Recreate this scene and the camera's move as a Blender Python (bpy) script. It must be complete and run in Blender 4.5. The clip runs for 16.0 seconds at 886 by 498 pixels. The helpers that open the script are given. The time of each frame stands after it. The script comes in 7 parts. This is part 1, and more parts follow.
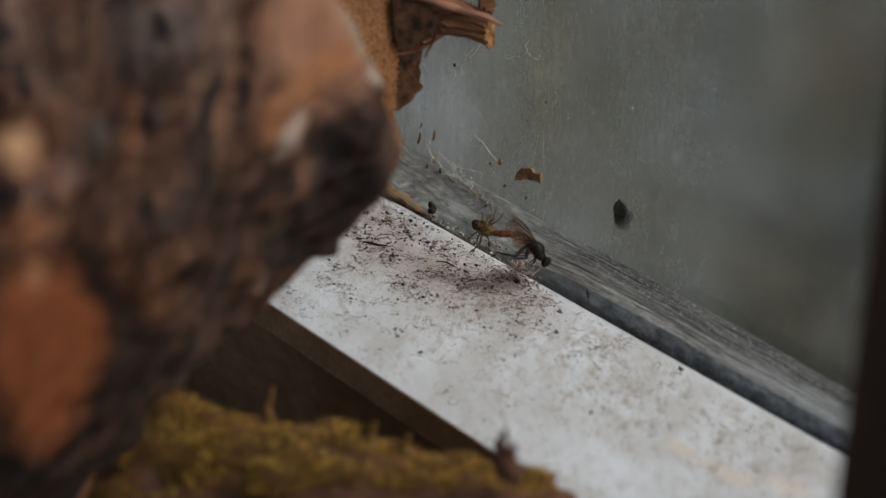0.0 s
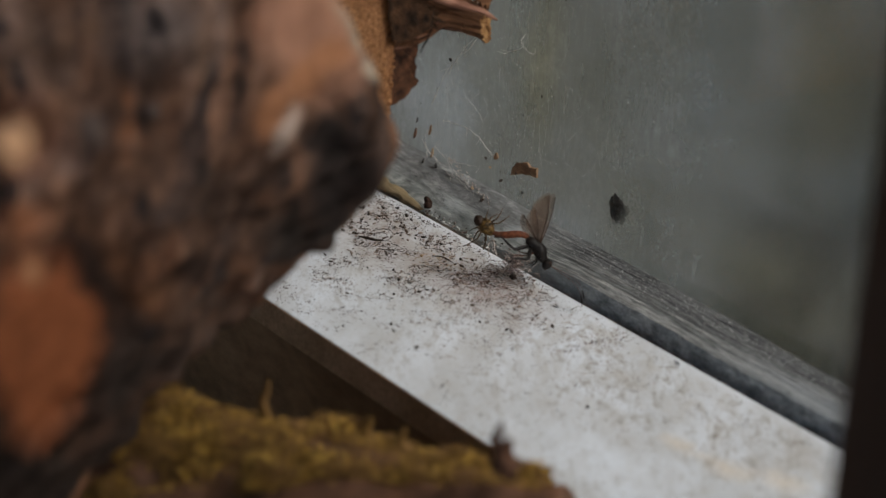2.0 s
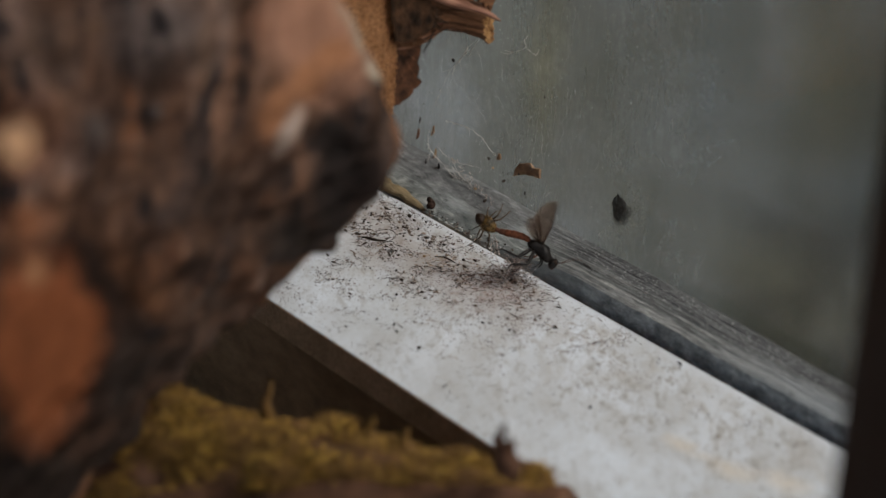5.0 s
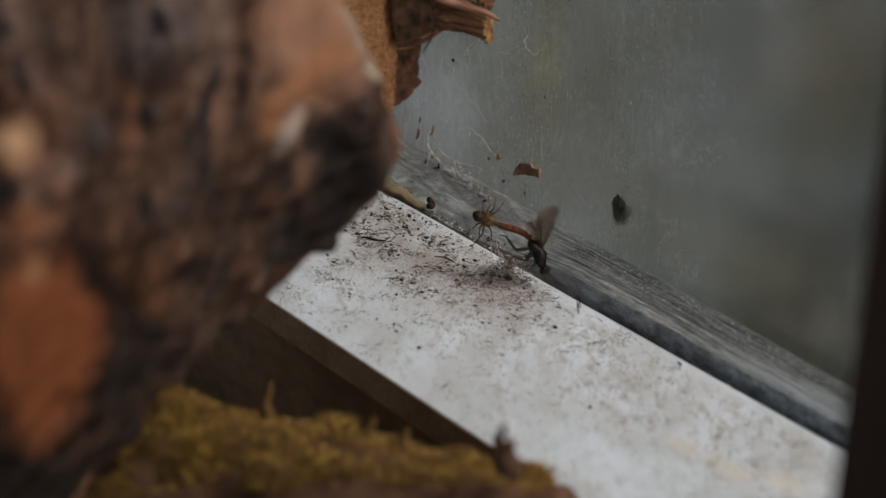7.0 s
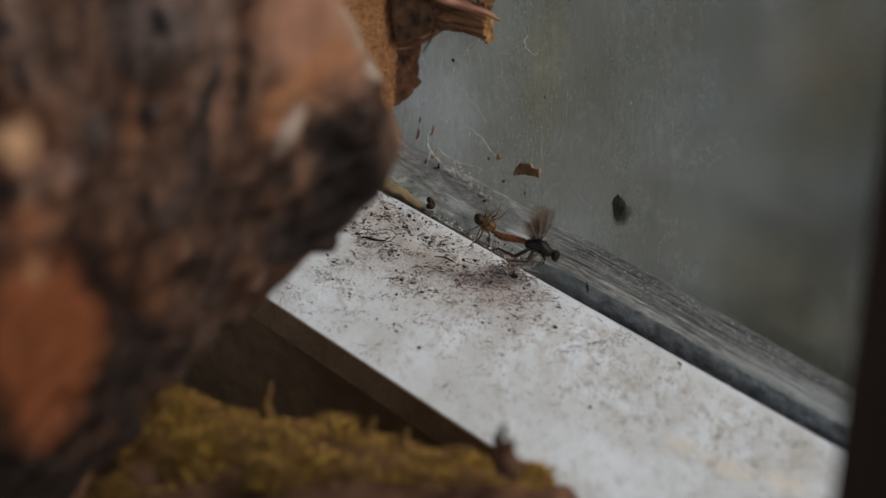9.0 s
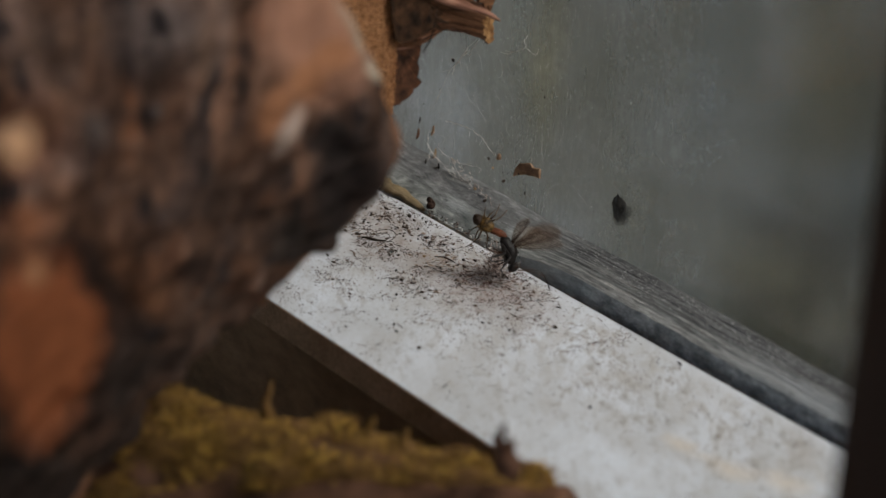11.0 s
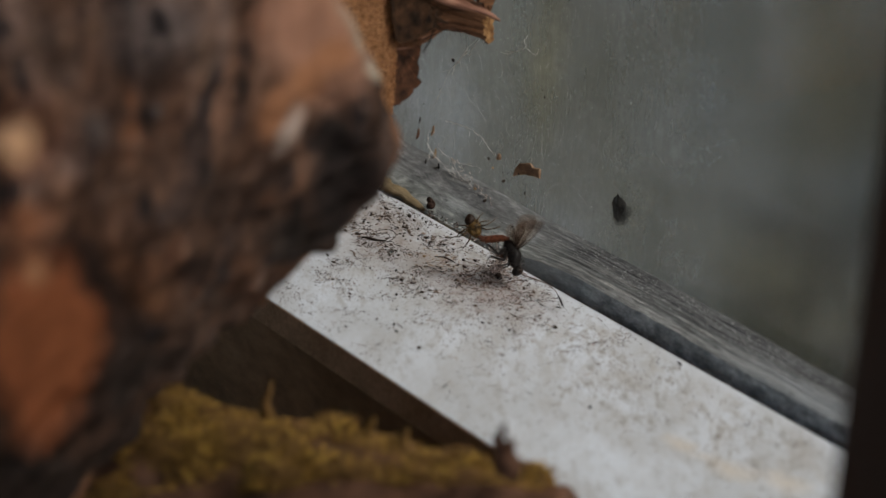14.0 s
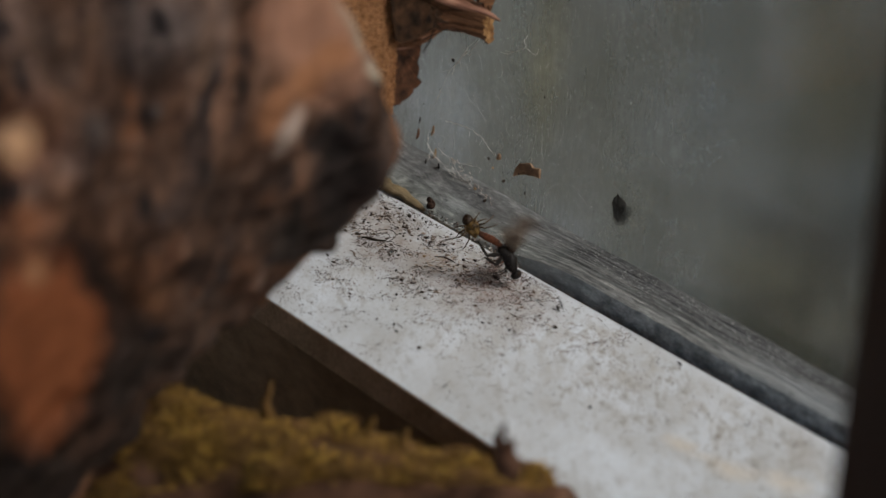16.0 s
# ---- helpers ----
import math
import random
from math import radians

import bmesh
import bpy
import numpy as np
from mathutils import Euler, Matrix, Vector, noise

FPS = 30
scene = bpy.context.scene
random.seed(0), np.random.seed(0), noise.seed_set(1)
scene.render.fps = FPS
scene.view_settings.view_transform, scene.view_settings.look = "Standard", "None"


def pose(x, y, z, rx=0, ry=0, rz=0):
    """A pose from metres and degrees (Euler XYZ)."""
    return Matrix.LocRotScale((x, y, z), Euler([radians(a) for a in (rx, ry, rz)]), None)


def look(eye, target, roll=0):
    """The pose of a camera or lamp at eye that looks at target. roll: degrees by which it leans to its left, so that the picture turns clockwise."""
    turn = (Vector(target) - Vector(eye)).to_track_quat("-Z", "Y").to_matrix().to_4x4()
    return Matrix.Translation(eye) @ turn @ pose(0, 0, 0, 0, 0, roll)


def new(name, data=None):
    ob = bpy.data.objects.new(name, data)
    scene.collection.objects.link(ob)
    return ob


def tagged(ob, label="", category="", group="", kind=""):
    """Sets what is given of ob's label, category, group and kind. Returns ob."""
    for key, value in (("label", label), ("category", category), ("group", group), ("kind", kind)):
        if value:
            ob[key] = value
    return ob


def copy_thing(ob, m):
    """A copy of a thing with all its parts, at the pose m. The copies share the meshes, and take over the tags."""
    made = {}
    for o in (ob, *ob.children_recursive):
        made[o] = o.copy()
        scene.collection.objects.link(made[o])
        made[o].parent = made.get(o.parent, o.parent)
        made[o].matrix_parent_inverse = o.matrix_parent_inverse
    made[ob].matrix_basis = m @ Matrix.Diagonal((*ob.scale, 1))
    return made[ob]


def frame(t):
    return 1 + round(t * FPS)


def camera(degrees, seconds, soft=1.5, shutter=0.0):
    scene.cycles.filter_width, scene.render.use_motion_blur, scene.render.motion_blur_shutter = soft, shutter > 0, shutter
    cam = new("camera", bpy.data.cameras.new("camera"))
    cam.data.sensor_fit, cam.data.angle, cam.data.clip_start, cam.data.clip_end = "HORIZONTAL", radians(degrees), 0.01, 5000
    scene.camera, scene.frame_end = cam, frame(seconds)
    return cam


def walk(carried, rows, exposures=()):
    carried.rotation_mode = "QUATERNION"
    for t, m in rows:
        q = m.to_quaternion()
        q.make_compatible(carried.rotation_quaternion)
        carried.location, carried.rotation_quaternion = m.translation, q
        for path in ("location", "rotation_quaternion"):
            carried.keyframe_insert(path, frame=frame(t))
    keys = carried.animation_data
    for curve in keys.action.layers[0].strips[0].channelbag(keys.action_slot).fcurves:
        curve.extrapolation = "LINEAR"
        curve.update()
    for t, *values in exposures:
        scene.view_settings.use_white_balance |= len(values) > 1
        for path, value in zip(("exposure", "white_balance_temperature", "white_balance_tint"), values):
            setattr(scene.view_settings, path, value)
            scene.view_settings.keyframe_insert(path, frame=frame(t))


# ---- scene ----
# camera: a hand-held close look at the window sill, almost still
EYE = Vector((0.345, -0.3111, 0.2))
FW = Vector((-0.73933, 0.5622, -0.37056))
RIGHT = Vector((0.58383, 0.80941, 0.06317))
UP = Vector((-0.33545, 0.16964, 0.92666))
cam = camera(20.69, 16.0, soft=1.35, shutter=0.5)
cam.data.dof.use_dof = True
cam.data.dof.focus_distance = 0.541
cam.data.dof.aperture_fstop = 15.5


def sway(right, down):
    """The camera turned by small angles, in units of a few thousandths of a degree."""
    return look(EYE, EYE + 0.5 * (FW - RIGHT * right / 4294 + UP * down / 4294), 3.9)


walk(cam, [(0.0, sway(2.3, 8.5)), (0.5, sway(0.8, 2.5)), (1.0, sway(1.2, 3.3)), (1.5, sway(0.8, 0.3)),
           (2.0, sway(-4.8, -1)), (2.5, sway(13.8, 4.5)), (3.0, sway(17.3, 3)), (3.5, sway(6.8, 2.5)),
           (4.0, sway(4.2, 0.2)), (4.5, sway(1.5, 0)), (5.5, sway(0, 0)), (6.5, sway(0, 0)), (16.0, sway(0, 0))],
     exposures=((0, 0.76), (0.75, 0.755), (1.0, 0.71), (1.25, 0.755), (4, 0.74), (9, 0.71), (16, 0.66)))

# daylight under an overcast sky
world = bpy.data.worlds.new("overcast_sky")
scene.world = world
world.use_nodes = True
wn = world.node_tree.nodes
sky = wn.new("ShaderNodeTexSky")
sky.sky_type = "NISHITA"
sky.sun_disc = False
sky.sun_elevation, sky.sun_rotation = radians(49.5), radians(72)
sky.dust_density = 4.0
world.node_tree.links.new(sky.outputs[0], wn["Background"].inputs[0])
wn["Background"].inputs[1].default_value = 0.15
sun_data = bpy.data.lights.new("sun", "SUN")
sun_data.energy, sun_data.angle, sun_data.color = 3.4, radians(45), (1.0, 0.97, 0.92)
sun = new("sun", sun_data)
sun.matrix_world = look((1.3, 0.42, 1.6), (0, 0, 0))


# ---- materials ----
def material(name, rough=0.7, metal=0.0, gloss=0.15):
    m = bpy.data.materials.new(name)
    m.use_nodes = True
    b = m.node_tree.nodes["Principled BSDF"]
    b.inputs["Roughness"].default_value = rough
    b.inputs["Metallic"].default_value = metal
    b.inputs["Specular IOR Level"].default_value = gloss
    return m, m.node_tree.nodes, m.node_tree.links, b


def ramp(n, l, source, stops):
    r = n.new("ShaderNodeValToRGB")
    while len(r.color_ramp.elements) < len(stops):
        r.color_ramp.elements.new(0.5)
    for e, (p, c) in zip(r.color_ramp.elements, stops):
        e.position, e.color = p, (*c, 1) if len(c) == 3 else c
    l.new(source, r.inputs[0])
    return r.outputs[0]


def noise_tex(n, l, scale, detail=6, rough=0.6, stretch=(1, 1, 1), where=None, distort=0.0):
    if where is None:
        where = n.new("ShaderNodeTexCoord").outputs["Object"]
    mp = n.new("ShaderNodeMapping")
    mp.inputs["Scale"].default_value = stretch
    l.new(where, mp.inputs[0])
    t = n.new("ShaderNodeTexNoise")
    t.inputs["Scale"].default_value, t.inputs["Detail"].default_value = scale, detail
    t.inputs["Roughness"].default_value, t.inputs["Distortion"].default_value = rough, distort
    l.new(mp.outputs[0], t.inputs["Vector"])
    return t.outputs[0]


def mixed(n, l, fac, a, b, mode="MIX"):
    m = n.new("ShaderNodeMix")
    m.data_type, m.blend_type = "RGBA", mode
    for v, i in ((fac, 0), (a, 6), (b, 7)):
        if isinstance(v, (int, float)):
            m.inputs[i].default_value = v
        elif isinstance(v, tuple):
            m.inputs[i].default_value = (*v, 1)
        else:
            l.new(v, m.inputs[i])
    return m.outputs[2]


def bumped(n, l, b, height, strength, distance):
    k = n.new("ShaderNodeBump")
    k.inputs["Strength"].default_value, k.inputs["Distance"].default_value = strength, distance
    l.new(height, k.inputs["Height"])
    l.new(k.outputs[0], b.inputs["Normal"])


def two_tone(name, dark, light, scale, fine, rough=0.75, stretch=(1, 1, 1), depth=0.0003, strength=0.5, lo=0.35, hi=0.65):
    """A surface that varies at two scales, with fine relief."""
    m, n, l, b = material(name, rough)
    big = ramp(n, l, noise_tex(n, l, scale, 4, 0.6, stretch), [(lo, (0, 0, 0)), (hi, (1, 1, 1))])
    small = noise_tex(n, l, fine, 8, 0.7, stretch)
    c = mixed(n, l, big, dark, light)
    c = mixed(n, l, 0.55, c, ramp(n, l, small, [(0.3, (0.25, 0.25, 0.25)), (0.7, (0.8, 0.8, 0.8))]), "OVERLAY")
    l.new(c, b.inputs["Base Color"])
    bumped(n, l, b, small, strength, depth)
    return m


def plain(name, color, rough=0.6, vary=0.25, scale=900.0):
    m, n, l, b = material(name, rough)
    d = tuple(v * (1 - vary) for v in color)
    e = tuple(min(1, v * (1 + vary)) for v in color)
    l.new(ramp(n, l, noise_tex(n, l, scale, 4), [(0.35, d), (0.65, e)]), b.inputs["Base Color"])
    return m


def scaled_ramp(n, l, value, lo, hi):
    m = n.new("ShaderNodeMapRange")
    m.inputs["From Min"].default_value, m.inputs["From Max"].default_value = lo, hi
    m.inputs["To Min"].default_value, m.inputs["To Max"].default_value = 1.0, 0.0
    l.new(value, m.inputs["Value"])
    return m.outputs[0]


def flat_mask(n, l, where, centre, right, up, fwd, w, h, soft, wobble, uneven=1.5):
    """1 inside an uneven patch of half width w and half height h, 0 outside."""
    sub = n.new("ShaderNodeVectorMath")
    sub.operation = "SUBTRACT"
    l.new(where, sub.inputs[0])
    sub.inputs[1].default_value = centre
    axes = n.new("ShaderNodeCombineXYZ")
    for i, (ax, size) in enumerate(((right, w), (up, h), (fwd, 3 * w))):
        d = n.new("ShaderNodeVectorMath")
        d.operation = "DOT_PRODUCT"
        l.new(sub.outputs[0], d.inputs[0])
        d.inputs[1].default_value = tuple(v / size for v in ax)
        l.new(d.outputs["Value"], axes.inputs[i])
    size = n.new("ShaderNodeVectorMath")
    size.operation = "LENGTH"
    l.new(axes.outputs[0], size.inputs[0])
    add = n.new("ShaderNodeMath")
    add.operation = "MULTIPLY_ADD"
    l.new(wobble, add.inputs[0])
    add.inputs[1].default_value = uneven
    l.new(size.outputs["Value"], add.inputs[2])
    return scaled_ramp(n, l, add.outputs[0], 1 + uneven / 2 - soft, 1 + uneven / 2)


def sill_paint():
    m, n, l, b = material("dirty_white_paint", 0.55)
    where = n.new("ShaderNodeNewGeometry").outputs["Position"]
    at = n.new("ShaderNodeSeparateXYZ")
    l.new(where, at.inputs[0])
    flow = n.new("ShaderNodeCombineXYZ")
    for i, ax in enumerate(((0.33, -0.25, 0), (0.605, 0.796, 0))):
        d = n.new("ShaderNodeVectorMath")
        d.operation = "DOT_PRODUCT"
        l.new(where, d.inputs[0])
        d.inputs[1].default_value = ax
        l.new(d.outputs["Value"], flow.inputs[i])
    flow = flow.outputs[0]
    clean = ramp(n, l, noise_tex(n, l, 52, 5, 0.6, where=flow), [(0.35, (0.50, 0.51, 0.52)), (0.64, (0.665, 0.702, 0.755))])
    # less dirt towards the front edge, none on the rounded back edge
    front = ramp(n, l, scaled_ramp(n, l, at.outputs[1], -0.042, -0.012), [(0.0, (1, 1, 1)), (1.0, (0.42, 0.42, 0.42))])
    lip = ramp(n, l, scaled_ramp(n, l, at.outputs[1], -0.0030, -0.0008), [(0.0, (0.15, 0.15, 0.15)), (1.0, (1, 1, 1))])
    dirty = mixed(n, l, 1.0, front, lip, "MULTIPLY")
    wash = ramp(n, l, noise_tex(n, l, 150, 8, 0.72, where=flow, distort=0.5), [(0.45, (0, 0, 0)), (0.68, (0.72, 0.72, 0.72))])
    c = mixed(n, l, mixed(n, l, 1.0, wash, dirty, "MULTIPLY"), clean, (0.40, 0.365, 0.32))
    cluster = ramp(n, l, noise_tex(n, l, 95, 5, 0.62, where=flow), [(0.40, (0.10, 0.10, 0.10)), (0.58, (0.9, 0.9, 0.9))])
    spots = ramp(n, l, noise_tex(n, l, 480, 5, 0.66, where=flow, distort=0.4), [(0.50, (0, 0, 0)), (0.63, (1, 1, 1))])
    c = mixed(n, l, mixed(n, l, 1.0, mixed(n, l, 1.0, spots, cluster, "MULTIPLY"), dirty, "MULTIPLY"), c, (0.285, 0.255, 0.22))
    wob = noise_tex(n, l, 170, 7, 0.75, where=where, distort=0.6)
    blotch = ramp(n, l, noise_tex(n, l, 330, 7, 0.75, where=where, distort=0.5), [(0.36, (0.25, 0.25, 0.25)), (0.62, (1, 1, 1))])
    for x, y, w, h, k, color in ((-0.082, -0.010, 0.046, 0.032, 0.88, (0.295, 0.256, 0.232)), (-0.029, -0.0130, 0.022, 0.014, 0.76, (0.315, 0.250, 0.226)),
                                 (-0.052, -0.017, 0.024, 0.014, 0.6, (0.33, 0.27, 0.24))):
        mask = flat_mask(n, l, where, (x, y, 0), (1, 0, 0), (0, 1, 0), (0, 0, 1), w, h, 0.9, wob)
        mask = mixed(n, l, 1.0, mixed(n, l, 1.0, mask, blotch, "MULTIPLY"), (k, k, k), "MULTIPLY")
        c = mixed(n, l, mixed(n, l, 1.0, mask, lip, "MULTIPLY"), c, color)
    # faint rust
    for x, y, w, h in ((0.0590, -0.0238, 0.0075, 0.0045), (0.0680, -0.0185, 0.0070, 0.0050), (0.0470, -0.0250, 0.0060, 0.0035)):
        mask = flat_mask(n, l, where, (x, y, 0), (1, 0, 0), (0, 1, 0), (0, 0, 1), w, h, 0.9, wob)
        c = mixed(n, l, mixed(n, l, 1.0, mask, (0.42, 0.42, 0.42), "MULTIPLY"), c, (0.72, 0.59, 0.43))
    dust = ramp(n, l, noise_tex(n, l, 1300, 7, 0.85, where=flow), [(0.52, (0, 0, 0)), (0.62, (0.75, 0.75, 0.75))])
    c = mixed(n, l, mixed(n, l, 1.0, mixed(n, l, 1.0, dust, cluster, "MULTIPLY"), dirty, "MULTIPLY"), c, (0.17, 0.14, 0.12))
    l.new(c, b.inputs["Base Color"])
    bumped(n, l, b, noise_tex(n, l, 700, 8, 0.7, where=where), 0.35, 0.0002)
    return m


def weathered_wood():
    """Grey rail: pale ridges of grain along its front, a dark speckled crust along the glass, worn and smeared at its left end."""
    m, n, l, b = material("grey_weathered_wood", 0.75)
    where = n.new("ShaderNodeNewGeometry").outputs["Position"]
    at = n.new("ShaderNodeSeparateXYZ")
    l.new(where, at.inputs[0])
    grain = noise_tex(n, l, 1000, 6, 0.7, (0.030, 1, 0.3), where, 0.1)
    broad = noise_tex(n, l, 330, 5, 0.65, (0.06, 1, 0.3), where)
    c = ramp(n, l, grain, [(0.40, (0.056, 0.061, 0.063)), (0.5, (0.160, 0.168, 0.166)), (0.60, (0.35, 0.353, 0.338))])
    c = mixed(n, l, 0.38, c, ramp(n, l, broad, [(0.36, (0.075, 0.080, 0.078)), (0.62, (0.235, 0.24, 0.232))]))
    line = ramp(n, l, noise_tex(n, l, 1500, 4, 0.6, (0.020, 1, 0.3), where), [(0.54, (0, 0, 0)), (0.64, (0.8, 0.8, 0.8))])
    c = mixed(n, l, line, c, (0.43, 0.432, 0.412))
    crust = ramp(n, l, noise_tex(n, l, 1500, 6, 0.75, (0.22, 1, 1), where), [(0.46, (0.046, 0.048, 0.050)), (0.60, (0.112, 0.116, 0.120)), (0.72, (0.50, 0.50, 0.49))])
    crust = mixed(n, l, 0.35, crust, ramp(n, l, grain, [(0.38, (0.04, 0.042, 0.042)), (0.62, (0.24, 0.243, 0.24))]))
    flake = ramp(n, l, noise_tex(n, l, 3000, 4, 0.7, (0.4, 1, 1), where), [(0.57, (0, 0, 0)), (0.65, (0.95, 0.95, 0.95))])
    crust = mixed(n, l, flake, crust, (0.46, 0.46, 0.45))
    chafe = ramp(n, l, noise_tex(n, l, 1250, 6, 0.72, (0.16, 1, 0.5), where, 0.3), [(0.34, (0.20, 0.20, 0.20)), (0.66, (0.80, 0.80, 0.80))])
    c = mixed(n, l, 0.8, c, chafe, "OVERLAY")
    # how far towards the front, with a wandering border
    place = n.new("ShaderNodeMath")
    place.operation = "MULTIPLY_ADD"
    l.new(noise_tex(n, l, 230, 7, 0.7, (0.35, 1, 1), where), place.inputs[0])
    place.inputs[1].default_value = 0.0045
    l.new(at.outputs[1], place.inputs[2])
    fore = scaled_ramp(n, l, place.outputs[0], 0.0078, 0.0108)
    c = mixed(n, l, fore, crust, c)
    worn = ramp(n, l, noise_tex(n, l, 330, 8, 0.74, (0.28, 1, 1), where, 0.5), [(0.36, (0.12, 0.137, 0.132)), (0.52, (0.31, 0.337, 0.325)), (0.67, (0.72, 0.75, 0.73))])
    sooty = ramp(n, l, noise_tex(n, l, 420, 8, 0.74, (0.28, 1, 1), where, 0.4), [(0.36, (0.100, 0.104, 0.106)), (0.52, (0.22, 0.228, 0.228)), (0.68, (0.48, 0.49, 0.48))])
    smooth = scaled_ramp(n, l, at.outputs[0], -0.050, -0.024)
    c = mixed(n, l, smooth, c, mixed(n, l, 0.94, c, mixed(n, l, fore, sooty, worn)))
    # a smooth bluish stretch at the near end
    blue = mixed(n, l, 1.0, fore, ramp(n, l, scaled_ramp(n, l, at.outputs[0], 0.020, 0.048), [(0.0, (0.75, 0.75, 0.75)), (1.0, (0, 0, 0))]), "MULTIPLY")
    c = mixed(n, l, blue, c, ramp(n, l, broad, [(0.34, (0.17, 0.185, 0.195)), (0.66, (0.36, 0.38, 0.392))]))
    wob = noise_tex(n, l, 240, 7, 0.75, (0.5, 1, 1), where, 0.8)
    for x, y, w, h, k in ((-0.0445, 0.0072, 0.006, 0.0020, 0.75), (-0.069, 0.0062, 0.006, 0.0016, 0.55)):
        stain = flat_mask(n, l, where, (x, y, 0.004), (1, 0, 0), (0, 1, 0), (0, 0, 1), w, h, 0.7, wob, 1.2)
        c = mixed(n, l, mixed(n, l, 1.0, stain, (k, k, k), "MULTIPLY"), c, (0.55, 0.59, 0.60))
    dirt = ramp(n, l, noise_tex(n, l, 420, 8, 0.75, (0.35, 1, 1), where), [(0.57, (0, 0, 0)), (0.69, (0.75, 0.75, 0.75))])
    c = mixed(n, l, dirt, c, (0.050, 0.049, 0.048))
    l.new(c, b.inputs["Base Color"])
    bumped(n, l, b, grain, 0.7, 0.0004)
    return m


def damp_wood():
    m, n, l, b = material("dark_damp_wood", 0.5)
    where = n.new("ShaderNodeNewGeometry").outputs["Position"]
    c = ramp(n, l, noise_tex(n, l, 420, 9, 0.8, (0.5, 1, 1), where), [(0.36, (0.075, 0.084, 0.086)), (0.5, (0.20, 0.22, 0.225)), (0.66, (0.44, 0.47, 0.475))])
    pale = ramp(n, l, noise_tex(n, l, 140, 7, 0.7, (0.5, 1, 1), where), [(0.30, (0.14, 0.16, 0.155)), (0.7, (0.55, 0.60, 0.59))])
    far = n.new("ShaderNodeSeparateXYZ")
    l.new(where, far.inputs[0])
    # paler towards the far left end, making up for light the face lacks
    c = mixed(n, l, scaled_ramp(n, l, far.outputs[0], -0.060, -0.005), c, pale)
    l.new(c, b.inputs["Base Color"])
    bumped(n, l, b, noise_tex(n, l, 900, 6, 0.7, (0.4, 1, 1), where), 0.5, 0.0003)
    return m


def dirty_glass():
    m, n, l, b = material("dirty_glass", 0.05)
    out = n["Material Output"]
    where = n.new("ShaderNodeNewGeometry").outputs["Position"]
    glass = n.new("ShaderNodeBsdfTransparent")
    glass.inputs[0].default_value = (0.66, 0.675, 0.60, 1)
    gloss = n.new("ShaderNodeBsdfGlossy")
    gloss.inputs["Roughness"].default_value = 0.08
    fres = n.new("ShaderNodeFresnel")
    fres.inputs[0].default_value = 1.45
    clean = n.new("ShaderNodeMixShader")
    l.new(fres.outputs[0], clean.inputs[0])
    l.new(glass.outputs[0], clean.inputs[1])
    l.new(gloss.outputs[0], clean.inputs[2])
    film_a = n.new("ShaderNodeBsdfTranslucent")
    film_b = n.new("ShaderNodeBsdfDiffuse")
    streak = noise_tex(n, l, 50, 6, 0.6, (1, 1, 0.12), where)
    blot = noise_tex(n, l, 24, 5, 0.6, where=where)
    tint = ramp(n, l, blot, [(0.35, (0.19, 0.198, 0.175)), (0.5, (0.224, 0.237, 0.226)), (0.65, (0.268, 0.288, 0.29))])
    cloud = noise_tex(n, l, 55, 6, 0.65, where=where)
    for x, z, w, h, color in ((-0.086, 0.026, 0.017, 0.026, (1.46, 1.50, 1.60)), (-0.066, 0.046, 0.015, 0.022, (1.36, 1.38, 1.40)), (-0.050, 0.040, 0.009, 0.024, (1.12, 1.06, 0.86)),
                              (0.002, 0.060, 0.010, 0.030, (1.04, 1.08, 1.18)), (0.034, 0.064, 0.013, 0.024, (1.06, 0.97, 0.80)), (0.046, 0.040, 0.010, 0.014, (0.96, 1.02, 1.14)),
                              (0.030, 0.014, 0.030, 0.016, (1.02, 0.95, 0.74))):
        patch = flat_mask(n, l, where, (x, 0.0135, z), (1, 0, 0), (0, 0, 1), (0, 1, 0), w, h, 0.95, cloud, 1.1)
        tint = mixed(n, l, patch, tint, mixed(n, l, 1.0, tint, color, "MULTIPLY"))
    l.new(tint, film_a.inputs[0])
    l.new(tint, film_b.inputs[0])
    film = n.new("ShaderNodeMixShader")
    film.inputs[0].default_value = 0.5
    l.new(film_a.outputs[0], film.inputs[1])
    l.new(film_b.outputs[0], film.inputs[2])
    s0 = ramp(n, l, streak, [(0.3, (0.34, 0.34, 0.34)), (0.7, (0.60, 0.60, 0.60))])
    fine = ramp(n, l, noise_tex(n, l, 520, 5, 0.7, (1, 1, 0.14), where, 0.3), [(0.40, (0, 0, 0)), (0.70, (0.30, 0.30, 0.30))])
    fine = mixed(n, l, 1.0, fine, ramp(n, l, noise_tex(n, l, 45, 4, 0.6, where=where), [(0.40, (0.25, 0.25, 0.25)), (0.62, (1.15, 1.15, 1.15))]), "MULTIPLY")
    smudge = ramp(n, l, noise_tex(n, l, 95, 6, 0.7, where=where), [(0.54, (0, 0, 0)), (0.72, (0.30, 0.30, 0.30))])
    side = n.new("ShaderNodeSeparateXYZ")
    l.new(where, side.inputs[0])
    thin = ramp(n, l, scaled_ramp(n, l, side.outputs[0], -0.04, 0.065), [(0.0, (0.15, 0.15, 0.15)), (0.55, (0.60, 0.66, 0.66)), (1.0, (1, 1, 1))])
    s0 = mixed(n, l, 1.0, s0, thin, "MULTIPLY")
    # a thinner film below a tide line
    wipe = n.new("ShaderNodeVectorMath")
    wipe.operation = "DOT_PRODUCT"
    l.new(where, wipe.inputs[0])
